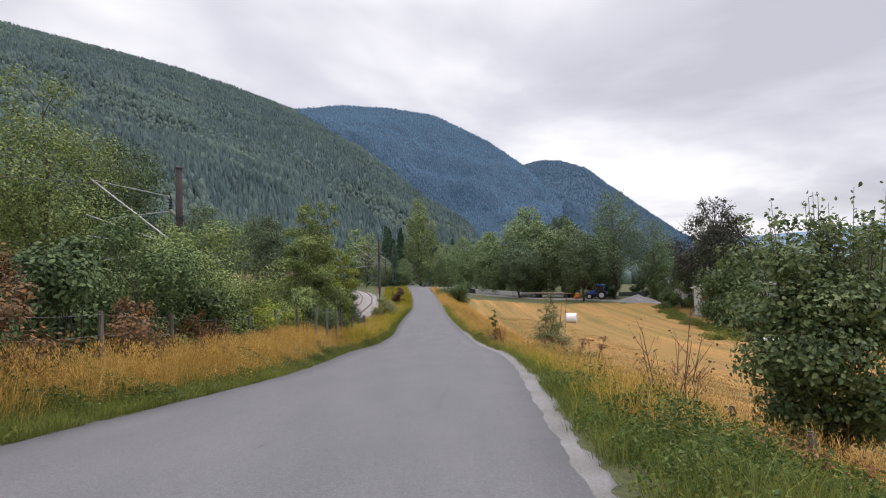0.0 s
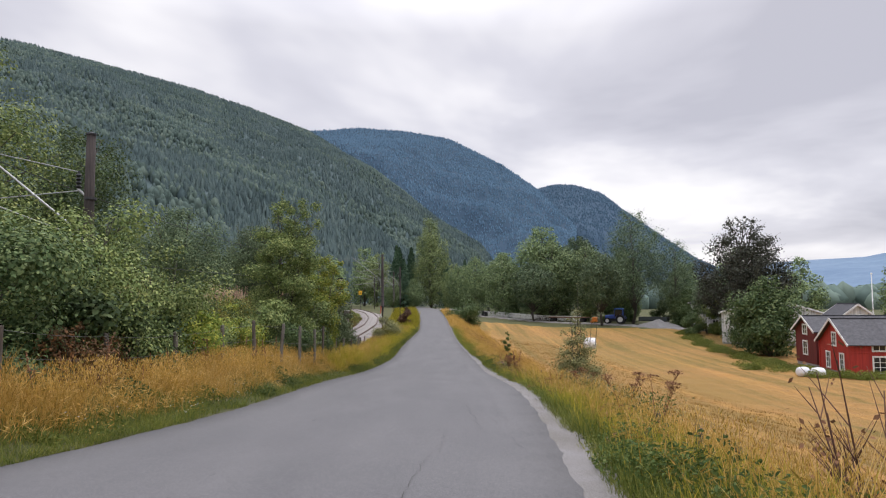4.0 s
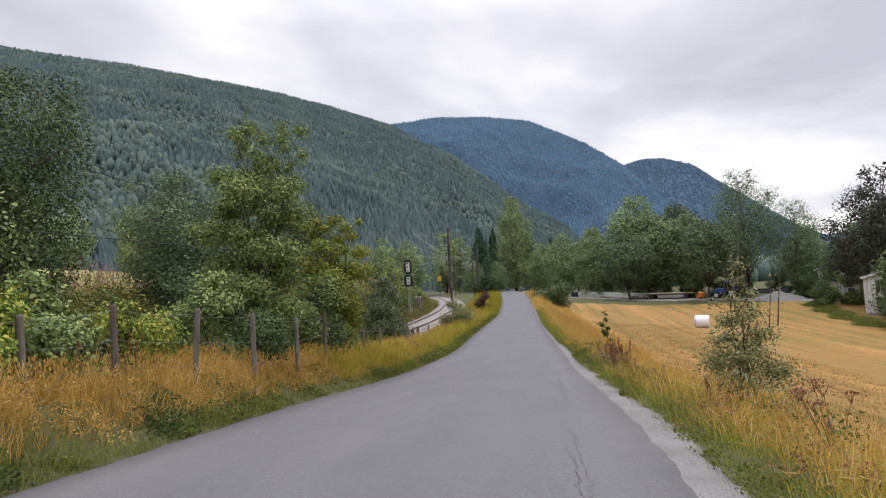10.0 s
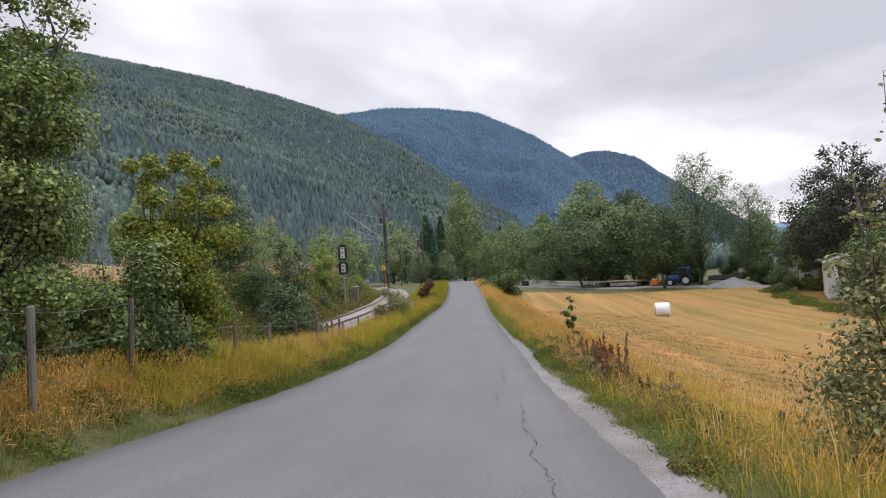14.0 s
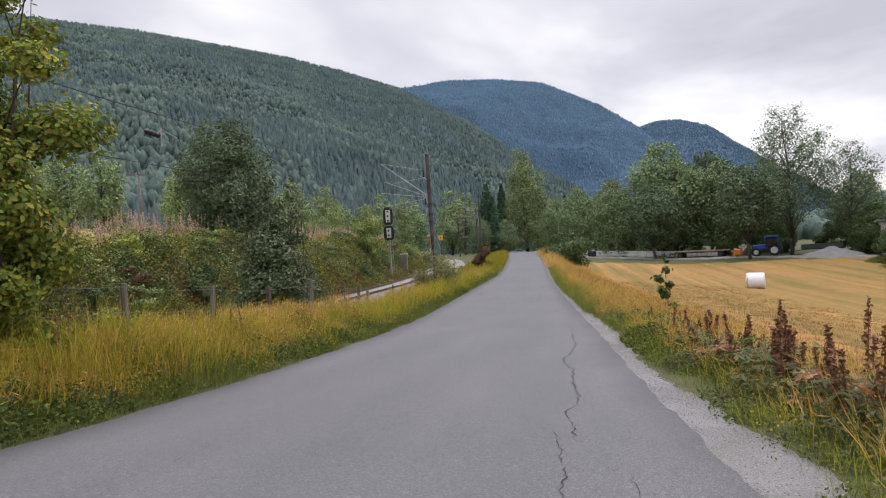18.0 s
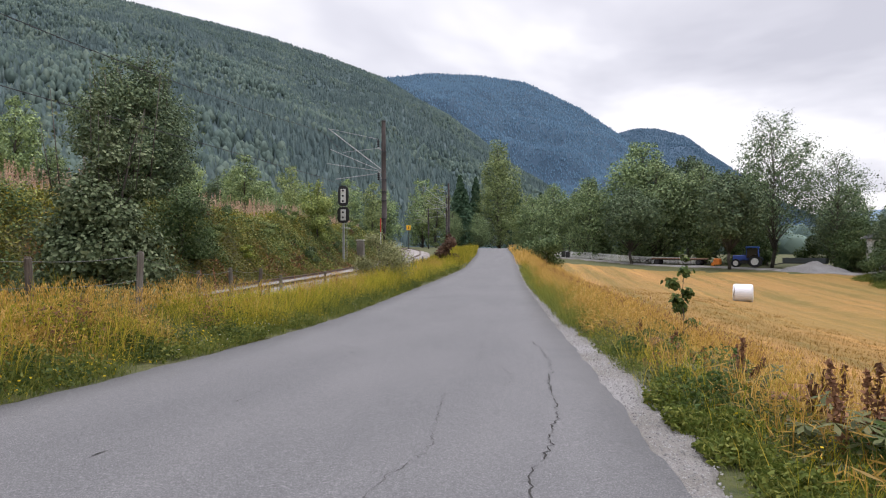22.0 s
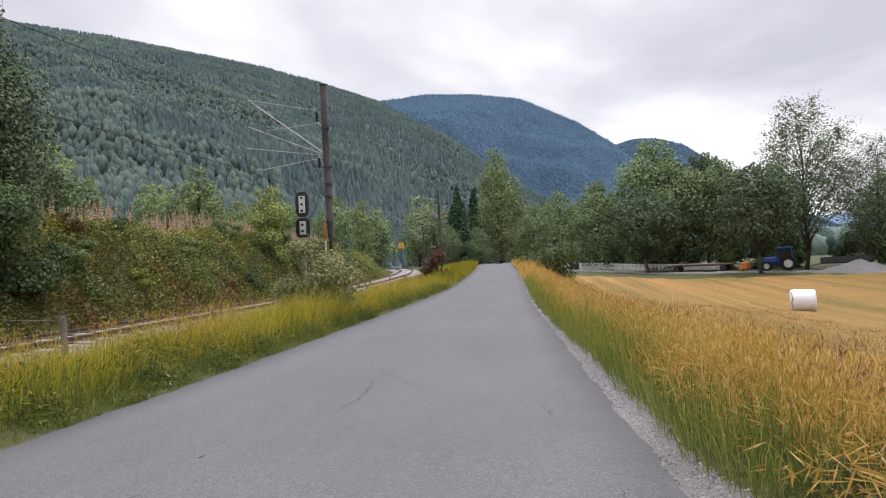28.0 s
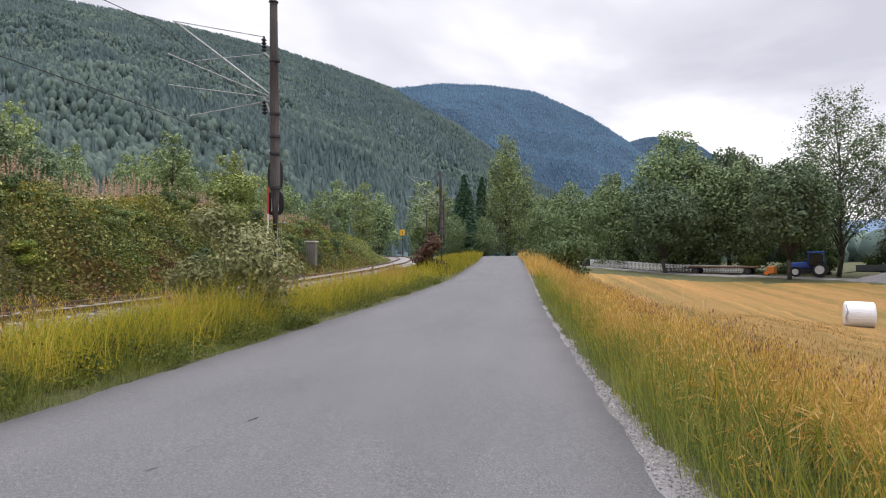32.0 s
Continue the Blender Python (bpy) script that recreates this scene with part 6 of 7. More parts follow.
def tractor(m):
    """A farm tractor that looks along local -x, its wheels on z = 0."""
    ob = thing("tractor", m, "dark blue tractor with pale wheel rims on the farm track", "tractor")
    bm = bmesh.new()
    box(bm, (1.75, 0.78, 0.75), (-1.75, 0, 1.35), (0, -4, 0), 0.12)
    part("bonnet", bm, M_TRACTOR, ob)
    bm = bmesh.new()
    box(bm, (0.12, 0.7, 0.6), (-2.66, 0, 1.3), (0, -4, 0), 0.05)
    part("grille", bm, M_BLACK, ob)
    bm = bmesh.new()
    box(bm, (3.4, 0.5, 0.5), (-0.9, 0, 0.8), bevel=0.08)
    part("chassis", bm, M_DARKSTEEL, ob)
    bm = bmesh.new()
    for x, y in ((-0.85, -0.72), (-0.85, 0.72), (0.75, -0.75), (0.75, 0.75)):
        tube(bm, (x, y, 1.15), (x * 0.92, y * 0.9, 2.78), 0.05, 0.05, 6)
    box(bm, (1.65, 1.5, 0.25), (-0.05, 0, 1.15), bevel=0.05)
    part("cab_frame", bm, M_TRACTOR, ob)
    bm = bmesh.new()
    box(bm, (1.5, 1.36, 1.45), (-0.05, 0, 2.0), bevel=0.05)
    part("cab_glass", bm, M_GLASS, ob)
    bm = bmesh.new()
    box(bm, (1.75, 1.55, 0.2), (-0.05, 0, 2.86), bevel=0.07)
    part("cab_roof", bm, plain("roof_blue", (0.06, 0.17, 0.62), 0.4), ob, "brighter blue cab roof")
    for s in (-1, 1):
        wheel(ob, (0.3, s * 0.95, 0.85), 0.85, 0.5)
        wheel(ob, (-2.15, s * 0.85, 0.6), 0.6, 0.38)
        bm = bmesh.new()
        prev = None
        for k in range(9):
            a = math.radians(10 + 20 * k)
            pts = [bm.verts.new((0.3 + 0.98 * math.cos(a), s * yy, 0.85 + 0.98 * math.sin(a))) for yy in (0.68, 1.22)]
            if prev:
                bm.faces.new((prev[0], prev[1], pts[1], pts[0]))
            prev = pts
        bmesh.ops.solidify(bm, geom=bm.faces[:], thickness=0.05)
        part("mudguard", bm, M_TRACTOR, ob)
    bm = bmesh.new()
    tube(bm, (-1.3, 0.5, 1.5), (-1.3, 0.5, 2.6), 0.05, 0.05, 8)
    part("exhaust", bm, M_DARKSTEEL, ob)
    return ob


def lane_pose(x, y, turn, dz=0.07):
    return pose(x, y, max(float(ground_z(x + a, y + b)) for a, b in ((0, 0), (1.5, -1), (-1.5, 1))) + dz, 0, 0, turn)


tractor(lane_pose(31.8, 132.8, -22))


def trailer(m, L, mat, side_h, label, wheels, name="trailer"):
    ob = thing(name, m, label, "trailer")
    bm = bmesh.new()
    box(bm, (L, 2.2, 0.16), (0, 0, 0.95), bevel=0.03)
    part("bed", bm, mat, ob)
    if side_h:
        for y in (-1.08, 1.08):
            bm = bmesh.new()
            box(bm, (L, 0.06, side_h), (0, y, 1.03 + side_h / 2), bevel=0.01)
            part("side_board", bm, mat, ob)
        for x in (-L / 2 + 0.03, L / 2 - 0.03):
            bm = bmesh.new()
            box(bm, (0.06, 2.1, side_h), (x, 0, 1.03 + side_h / 2), bevel=0.01)
            part("end_board", bm, mat, ob)
    bm = bmesh.new()
    tube(bm, (-L / 2, 0, 0.8), (-L / 2 - 1.2, 0, 0.6), 0.06, 0.05, 8)
    for y in (-0.6, 0.6):
        tube(bm, (-L / 2, y, 0.82), (L / 2, y, 0.82), 0.06, 0.06, 6)
    part("drawbar", bm, M_DARKSTEEL, ob)
    for x in wheels:
        for y in (-1.0, 1.0):
            wheel(ob, (x, y, 0.42), 0.42, 0.26, M_DARKSTEEL)
    return ob


trailer(lane_pose(37.4, 129.3, -30), 5.2, M_TRAILER, 0.5, "dark tipping trailer behind the tractor", (0.6, 1.5))
trailer(lane_pose(23.2, 139.2, -28), 8.0, M_RUSTWOOD, 0.0, "low rusty flatbed trailer with wooden planks", (-3.2, 3.0))
box_ob = thing("implement", lane_pose(27.6, 135.0, -25), "orange farm implement in front of the tractor", "implement")
bm = bmesh.new()
box(bm, (0.9, 1.5, 0.9), (0, 0, 0.75), bevel=0.1)
box(bm, (0.5, 1.2, 0.5), (-0.5, 0, 0.4), (0, 30, 0), 0.05)
part("hopper", bm, M_ORANGE, box_ob)
for sx, sy in ((-0.3, -0.6), (0.3, -0.6), (-0.3, 0.6), (0.3, 0.6)):
    bm = bmesh.new()
    tube(bm, (sx, sy, -0.1), (sx, sy, 0.4), 0.05, 0.05, 6)
    part("stand", bm, M_DARKSTEEL, box_ob)

# sand heap beside the track
r = np.random.default_rng(88)
SX, SY = 37.0, 125.5
bm = bmesh.new()
rings = []
for f in np.linspace(1, 0.04, 10):
    ring = []
    for k in range(26):
        a = 2 * math.pi * k / 26
        rx = (4.2 + 0.5 * math.sin(2 * a + 1) + 0.2 * math.sin(5 * a)) * f
        ry = (2.6 + 0.3 * math.sin(3 * a)) * f
        px, py = SX + rx * math.cos(a) * 0.87 + ry * math.sin(a) * 0.5, SY - rx * math.cos(a) * 0.5 + ry * math.sin(a) * 0.87
        ring.append(bm.verts.new((px, py, float(ground_z(px, py)) - 0.1 + 1.5 * (1 - f) ** 0.9 + 0.05 * r.normal())))
    rings.append(ring)
for a, b in zip(rings, rings[1:]):
    for k in range(26):
        bm.faces.new((a[k], a[(k + 1) % 26], b[(k + 1) % 26], b[k]))
bm.faces.new(rings[-1])
tagged(part("mound", bm, rough_surface("heap_gravel", (0.12, 0.12, 0.12), (0.27, 0.265, 0.26), 8.0, 0.95, 0.5, (0.85, 0.83, 0.8), 0.7, 0.05), smooth=True), "mound of pale grey gravel beside the farm track", "gravel mound")


def board_fence(pts, h, mat, label):
    """Panels of upright boards between posts along a line."""
    ob = thing("board_fence", Matrix(), label, "fence")
    bm = bmesh.new()
    box(bm, (0.13, 0.025, h), (0, 0, h / 2 + 0.08), bevel=0.006)
    me = bpy.data.meshes.new("board")
    bm.to_mesh(me)
    bm.free()
    me.materials.append(mat)
    for (x0, y0), (x1, y1) in zip(pts, pts[1:]):
        d = math.hypot(x1 - x0, y1 - y0)
        a = math.degrees(math.atan2(y1 - y0, x1 - x0))
        n = int(d / 0.2)
        za, zb = float(ground_z(x0, y0)), float(ground_z(x1, y1))
        for i in range(n):
            t = i / n
            o = new("board", me)
            o.parent = ob
            o.matrix_world = pose(x0 + (x1 - x0) * t, y0 + (y1 - y0) * t, za + (zb - za) * t + 0.1, 0, 0, a)
        for lv in (0.3, 0.85):
            bm = bmesh.new()
            tube(bm, (x0, y0 + 0.05, za + 0.2 + h * lv), (x1, y1 + 0.05, zb + 0.2 + h * lv), 0.04, 0.04, 5)
            part("rail", bm, mat, ob)
        bm = bmesh.new()
        box(bm, (0.14, 0.14, h + 0.5), (x0, y0 + 0.1, za + h / 2), bevel=0.01)
        part("post", bm, mat, ob)
    return ob


board_fence([(-1.5, 157.5), (3, 155), (7, 152.5), (11, 149.8), (15, 147.2), (20, 144.0), (26, 140.6)], 1.0, M_TRIM, "low white board fence beyond the farm track")
for i, (x, y) in enumerate(((17.5, 143.6), (19.6, 142.4), (18.4, 143.2))):
    st = thing("pallet_stack", lane_pose(x, y, -30 + 8 * i), "stack of pale wooden pallets beside the track", "pallet", "pallets by the track")
    for k in range(3 + i % 2):
        bm = bmesh.new()
        for j in range(5):
            box(bm, (1.2, 0.12, 0.03), (0, -0.36 + 0.18 * j, 0.13 + 0.2 * k), bevel=0.004)
        for j in (-0.5, 0, 0.5):
            box(bm, (0.1, 0.84, 0.1), (j, 0, 0.065 + 0.2 * k), bevel=0.004)
        part("pallet", bm, M_POST, st)
for x, y in ((6.2, 149.9), (6.9, 149.5)):
    bn = thing("waste_bin", lane_pose(x, y, -25), "black wheeled bin by the white fence", "bin", "bins by the fence")
    bm = bmesh.new()
    box(bm, (0.55, 0.6, 0.95), (0, 0, 0.52), bevel=0.04)
    part("body", bm, M_BLACK, bn)
    bm = bmesh.new()
    box(bm, (0.6, 0.68, 0.08), (0, 0, 1.03), (4, 0, 0), 0.03)
    part("lid", bm, M_BLACK, bn)

# telegraph pole on the slope behind the railway
tp = thing("telegraph_pole", place_pose(-64.5, 123.6), "pale wooden telegraph pole with crossarm on the slope", "pole")
ph = 15.2 - float(ground_z(-64.5, 123.6))
bm = bmesh.new()
tube(bm, (0, 0, -0.5), (0, 0, ph), 0.2, 0.15, 9)
part("pole", bm, M_POST, tp, smooth=True)
bm = bmesh.new()
box(bm, (3.6, 0.16, 0.2), (0, -0.2, ph - 0.4), (0, 0, 20), 0.02)
part("crossarm", bm, M_POST, tp)
for dx in (-1.6, 0.0, 1.6):
    bm = bmesh.new()
    disc_profile(bm, [(0.05, 0), (0.1, 0.08), (0.06, 0.18), (0.08, 0.26), (0.02, 0.32)], 8, pose(dx * 0.94, -0.2 + dx * 0.34, ph - 0.3))
    part("insulator", bm, M_DARKSTEEL, tp)
for k, dx in enumerate((-1.5, 1.5)):
    wire("power_line", [(-80 + dx, 190, 17.0), (-64.5 + dx * 0.94, 123.4 + dx * 0.34, 15.1), (-46 + dx, 52, 13.2), (-36 + dx, 5, 12.6)], 0.022, "thin power line on the slope", 1.1, "power lines")
# fitting in the wires above the track
ft = thing("wire_insulator", pose(-10.5, 46.3, 3.25, 0, 0, 6), "dark ribbed insulator hung in the overhead wire", "insulator")
bm = bmesh.new()
disc_profile(bm, [(0.02, -0.45)] + [(0.04 + 0.05 * (i % 2), -0.4 + 0.1 * i) for i in range(9)] + [(0.02, 0.45)], 10, pose(0, 0, 0, 90, 0, 0))
part("body", bm, M_DARKSTEEL, ft)
bm = bmesh.new()
tube(bm, (0, 0.5, -0.3), (0, 0.5, 0.25), 0.02, 0.02, 6)
tube(bm, (0, 0.5, 0.2), (0, 1.5, 0.12), 0.02, 0.02, 6)
part("hanger", bm, M_STEEL, ft)

# sandy bare patch on the slope
bm = bmesh.new()
prev = None
for i in range(9):
    t = i / 8
    rowv = []
    for k in range(7):
        s = k / 6
        x = -54 + 12 * s + 0.8 * math.sin(i * 2.1)
        y = 116 + 7 * t + 0.6 * math.sin(k * 1.9)
        edge = min(s, 1 - s, t, 1 - t)
        rowv.append(bm.verts.new((x, y, float(ground_z(x, y)) - 0.3 + 2.6 * t * (1.0 if edge > 0 else 0.6) + (0.5 if edge > 0 else 0))))
    if prev:
        for k in range(6):
            bm.faces.new((prev[k], prev[k + 1], rowv[k + 1], rowv[k]))
    prev = rowv
tagged(part("sand_bank", bm, rough_surface("pale_sand", (0.38, 0.27, 0.18), (0.58, 0.42, 0.29), 3.0, 0.95, 0.3, (0.8, 0.75, 0.7), 0.5, 0.05), smooth=True), "bare sandy bank on the slope", "sand bank", kind="structure")


# ---- wayside plants and small things ----
def leaf_stuff(name, centres, radii, n, size, mat, label, seed, shape=0.5, up=0.6, near=False):
    """Low leafy growth round many centres on the ground, joined as stuff."""
    r = np.random.default_rng(seed)
    c = np.asarray(centres, dtype=float)
    k = r.integers(0, len(c), n)
    rad = np.asarray(radii)[k % len(radii)]
    d = np.clip(r.normal(size=(n, 3)) * 0.5, -0.85, 0.85)
    x, y = c[k, 0] + d[:, 0] * rad[:, 0], c[k, 1] + d[:, 1] * rad[:, 0]
    off = (x < smooth_line(ROAD_L, y) - 0.03) | (x > smooth_line(ROAD_R, y) + 0.25)
    x, y, d, rad = x[off], y[off], d[off], rad[off]
    z = ground_z(x, y) + np.abs(d[:, 2]) * rad[:, 1] * np.exp(-(d[:, 0] ** 2 + d[:, 1] ** 2)) + 0.02
    v, f = leaves(np.stack([x, y, z], -1), size, r, up, shape, near)
    return tagged(bulk(name, v, f, mat), label, "plants", kind="stuff")


def along(n, y0, y1, o0, o1, side, seed):
    r = np.random.default_rng(seed)
    y = y0 + (y1 - y0) * r.random(n)
    o = o0 + (o1 - o0) * r.random(n)
    x = smooth_line(ROAD_L, y) - o if side < 0 else smooth_line(ROAD_R, y) + o
    return np.stack([x, y], -1)


leaf_stuff("verge_weeds", along(150, 34, 80, 0.15, 1.7, -1, 551), [(0.5, 0.34), (0.6, 0.45), (0.35, 0.25)], 42000, 0.055, M_GREEN, "mixed green weeds among the verge grass", 552)
leaf_stuff("verge_weeds", along(70, 34, 80, 0.5, 1.8, -1, 553), [(0.5, 0.5), (0.4, 0.35)], 20000, 0.05, M_GOLD, "yellow-green weeds among the verge grass", 554)
leaf_stuff("verge_weeds", along(20, 40, 74, 0.6, 1.7, -1, 555), [(0.4, 0.5), (0.3, 0.4)], 8000, 0.045, M_BROWN, "withered brown weeds among the verge grass", 556)
leaf_stuff("verge_weeds", along(60, 0, 44, 0.6, 2.4, -1, 557), [(0.5, 0.35), (0.35, 0.3)], 16000, 0.045, M_STRAW, "withered straw-coloured growth on the verge", 558)
leaf_stuff("verge_weeds", [(3.35, 48.3), (3.6, 48.7), (3.2, 48.9), (3.0, 39.6), (2.9, 37.2), (3.1, 35.4), (2.8, 42.6), (2.7, 44.4)], [(0.45, 0.6), (0.35, 0.5)], 7000, 0.06, M_WEED, "dark green leafy clumps beside the gravel", 560, near=True)
leaf_stuff("edge_weeds", along(420, 1, 60, 0.42, 0.95, 1, 565), [(0.2, 0.1), (0.28, 0.16), (0.15, 0.07)], 52000, 0.03, M_GREEN, "small green weeds creeping over the gravel", 566)
leaf_stuff("edge_weeds", along(120, 40, 60, 0.5, 1.8, 1, 567), [(0.35, 0.3), (0.25, 0.2)], 20000, 0.04, M_LUPIN, "leafy olive weeds beside the gravel", 568)
leaf_stuff("verge_weeds", [(2.15, 44.7), (2.6, 45.8), (2.2, 41.9), (2.5, 41.7), (2.3, 41.0), (3.25, 40.0), (3.2, 37.4)], [(0.3, 0.34), (0.36, 0.42), (0.28, 0.3)], 9000, 0.05, M_WEED, "dark green bushy clumps at the edge of the gravel", 562, near=True)
leaf_stuff("verge_weeds", [(1.9, 40.4), (2.2, 40.25), (2.05, 39.6), (1.9, 41.2), (2.2, 39.0)], [(0.26, 0.18), (0.32, 0.24)], 5500, 0.045, M_GREEN, "bright green low weeds creeping onto the gravel", 563, near=True)
leaf_stuff("verge_weeds", [(1.95, 27.9), (1.82, 27.65), (2.1, 27.75), (2.4, 27.8)], [(0.2, 0.1), (0.16, 0.08)], 2200, 0.04, M_BRACKEN, "withered brown weed lying on the gravel", 564, near=True)
leaf_stuff("verge_weeds", [(-4.35, 50.93), (-4.65, 51.18)], [(0.3, 0.2), (0.24, 0.16)], 1600, 0.06, M_WEED, "fresh green leafy weed clump in the verge grass", 569, near=True)
R1 = [(0.35, 0.3), (0.5, 0.4), (0.28, 0.22)]
leaf_stuff("verge_weeds", along(120, 0, 64, 0.1, 0.9, -1, 501), [(0.3, 0.16), (0.4, 0.24), (0.22, 0.12)], 30000, 0.05, M_GREEN, "low green weeds at the road's edge", 502)
leaf_stuff("verge_weeds", along(46, 0, 64, 0.15, 1.1, -1, 503), [(0.4, 0.3), (0.5, 0.38)], 16000, 0.055, M_WEED, "dark green broad-leaved weeds on the verge", 504, near=True)
leaf_stuff("verge_weeds", along(80, 0, 14, 0.5, 2.6, 1, 505), R1, 44000, 0.042, M_WEED, "green weeds on the slope below the gravel", 506, near=True)
leaf_stuff("verge_weeds", along(60, 30, 50, 0.75, 1.9, 1, 507), R1, 24000, 0.042, M_LUPIN, "bushy olive weeds beside the gravel", 508, near=True)
leaf_stuff("verge_weeds", along(90, 12, 50, 0.8, 3.0, 1, 509), R1, 52000, 0.032, M_BROWN, "withered brown growth among the grass", 510, near=True)
leaf_stuff("verge_weeds", along(34, 4.5, 11, 0.9, 2.6, 1, 517), [(0.5, 0.6), (0.4, 0.45)], 14000, 0.046, M_WEED, "leafy green bramble below the shoulder", 518, near=True)
leaf_stuff("verge_weeds", along(46, 5, 13, 2.2, 4.2, 1, 519), [(0.45, 0.55), (0.5, 0.4)], 15000, 0.06, M_BROWN, "withered brown bracken under the shrub", 520, near=True)
leaf_stuff("verge_weeds", along(16, 2, 9, 1.4, 3.4, 1, 511), [(0.7, 0.45), (0.8, 0.55)], 14000, 0.055, M_GREEN, "dense green bramble below the shoulder", 512, near=True)
leaf_stuff("fence_scrub", along(70, 0, 42, 2.6, 4.6, -1, 513), [(0.7, 0.8), (0.9, 1.2), (0.6, 0.6)], 30000, 0.1, M_BRACKEN, "bracken and bramble behind the wire fence", 514)
leaf_stuff("fence_scrub", along(26, 0, 22, 2.3, 3.6, -1, 515), [(0.8, 0.9), (0.9, 1.1)], 12000, 0.09, M_RUST, "rust-brown bramble along the fence", 516)


def bank_points(n, y0, y1, b0, b1, seed):
    r = np.random.default_rng(seed)
    y = y0 + (y1 - y0) * r.random(n)
    return np.stack([smooth_line(TRACK_X, y) - 2.3 - (b0 + (b1 - b0) * r.random(n)), y], -1)


RB = [(0.9, 0.8), (1.2, 1.0), (0.7, 0.5)]
leaf_stuff("bank_scrub", bank_points(150, 34, 112, 0.6, 3.4, 520), RB, 40000, 0.12, M_BRACKEN, "bracken and low scrub on the railway bank", 521)
leaf_stuff("bank_scrub", bank_points(130, 34, 112, 1.6, 4.6, 530), RB, 48000, 0.11, M_OLIVE, "olive green scrub on the railway bank", 531)
leaf_stuff("bank_scrub", bank_points(110, 34, 112, 1.2, 3.2, 522), [(1.1, 1.1), (1.0, 0.9), (0.8, 0.7)], 46000, 0.11, M_DARKLEAF, "dark green scrub on the railway bank", 523)
leaf_stuff("bank_scrub", bank_points(110, 34, 112, 0.1, 1.7, 524), [(0.8, 0.5), (0.6, 0.45), (0.5, 0.3)], 30000, 0.12, M_RUST, "red-brown bracken at the foot of the bank", 525)
leaf_stuff("bank_scrub", bank_points(230, 34, 120, 2.8, 8.0, 526), [(0.9, 0.55), (1.1, 0.7)], 60000, 0.1, M_GOLD, "yellow-green growth on top of the bank", 527)
leaf_stuff("field_edge_growth", [(x + 1.2 * math.sin(x * 3), float(np.interp(x, [27, 31, 34, 50], [72, 60.2, 59.6, 57.0])) + 0.7 * math.cos(x * 5)) for x in np.linspace(27.5, 48, 70)], [(0.9, 0.6), (0.7, 0.8)], 60000, 0.1, M_GREEN, "overgrown green strip along the farmhouse", 528)
leaf_stuff("field_edge_growth", [(31.5 + 2.5 * t + 5 * t ** 3 + 0.6 * math.sin(40 * t), 63 + 54 * t) for t in np.linspace(0, 1, 90)], [(1.5, 0.5), (1.2, 0.6)], 70000, 0.11, M_GREEN, "rough green grass between field and trees", 529)


def spires(name, pts, h0, h1, n_leaf, size, spread, mat, label, seed, stem_mat=None, start=0.35):
    """Upright spikes set thickly with small leaves or seeds, joined as stuff."""
    r = np.random.default_rng(seed)
    pts = np.asarray(pts)
    m = len(pts)
    h = h0 + (h1 - h0) * r.random(m)
    z = ground_z(pts[:, 0], pts[:, 1])
    ln = r.normal(size=(m, 2)) * 0.1
    k = np.repeat(np.arange(m), n_leaf)
    f = start + (1 - start) * r.random(m * n_leaf)
    w = spread * (1.15 - f)
    P = np.stack([pts[k, 0] + ln[k, 0] * h[k] * f + r.normal(size=len(k)) * w, pts[k, 1] + ln[k, 1] * h[k] * f + r.normal(size=len(k)) * w, z[k] + h[k] * f], -1)
    v, fc = leaves(P, size, r, 0.0, 0.5)
    x, y = pts[:, 0], pts[:, 1]
    sv = np.stack([np.stack([x - 0.006, y, z - 0.05], -1), np.stack([x + 0.006, y, z - 0.05], -1), np.stack([x + ln[:, 0] * h + 0.003, y + ln[:, 1] * h, z + h], -1), np.stack([x + ln[:, 0] * h - 0.003, y + ln[:, 1] * h, z + h], -1)], 1).reshape(-1, 3)
    sf = np.arange(4 * m).reshape(m, 4) + len(v)
    return tagged(bulk(name, np.concatenate([v, sv]), np.concatenate([fc, sf]), mat), label, "plants", kind="stuff")


leaf_stuff("bank_scrub", bank_points(150, 72, 128, 0.3, 5.0, 532), [(0.9, 0.7), (0.7, 0.5)], 42000, 0.12, M_OLIVE, "green scrub on the far railway bank", 533)
leaf_stuff("bank_scrub", bank_points(110, 66, 128, 0.3, 4.4, 534), [(0.9, 0.6), (0.7, 0.5)], 26000, 0.11, M_GREEN, "yellow-green growth on the far railway bank", 535)
leaf_stuff("bank_scrub", bank_points(900, 36, 114, 0.0, 5.2, 536), [(0.6, 0.5), (0.9, 0.7)], 110000, 0.1, M_BRACKEN, "low bracken all over the railway bank", 537)
fw = bank_points(900, 36, 112, 4.2, 7.0, 540)
spires("fireweed", fw, 0.8, 1.45, 46, 0.065, 0.055, M_PINK, "pink-brown faded fireweed along the top of the bank", 541)
spires("fireweed", bank_points(256, 30, 60, 4.2, 8, 542), 0.7, 1.2, 40, 0.065, 0.055, M_PINK, "pink-brown faded fireweed on the bank", 543)
spires("dock_stalks", along(60, 1, 62, 1.1, 2.6, -1, 544), 0.5, 0.95, 60, 0.035, 0.03, M_BROWN, "dark brown dock stalks in the verge", 545, start=0.55)


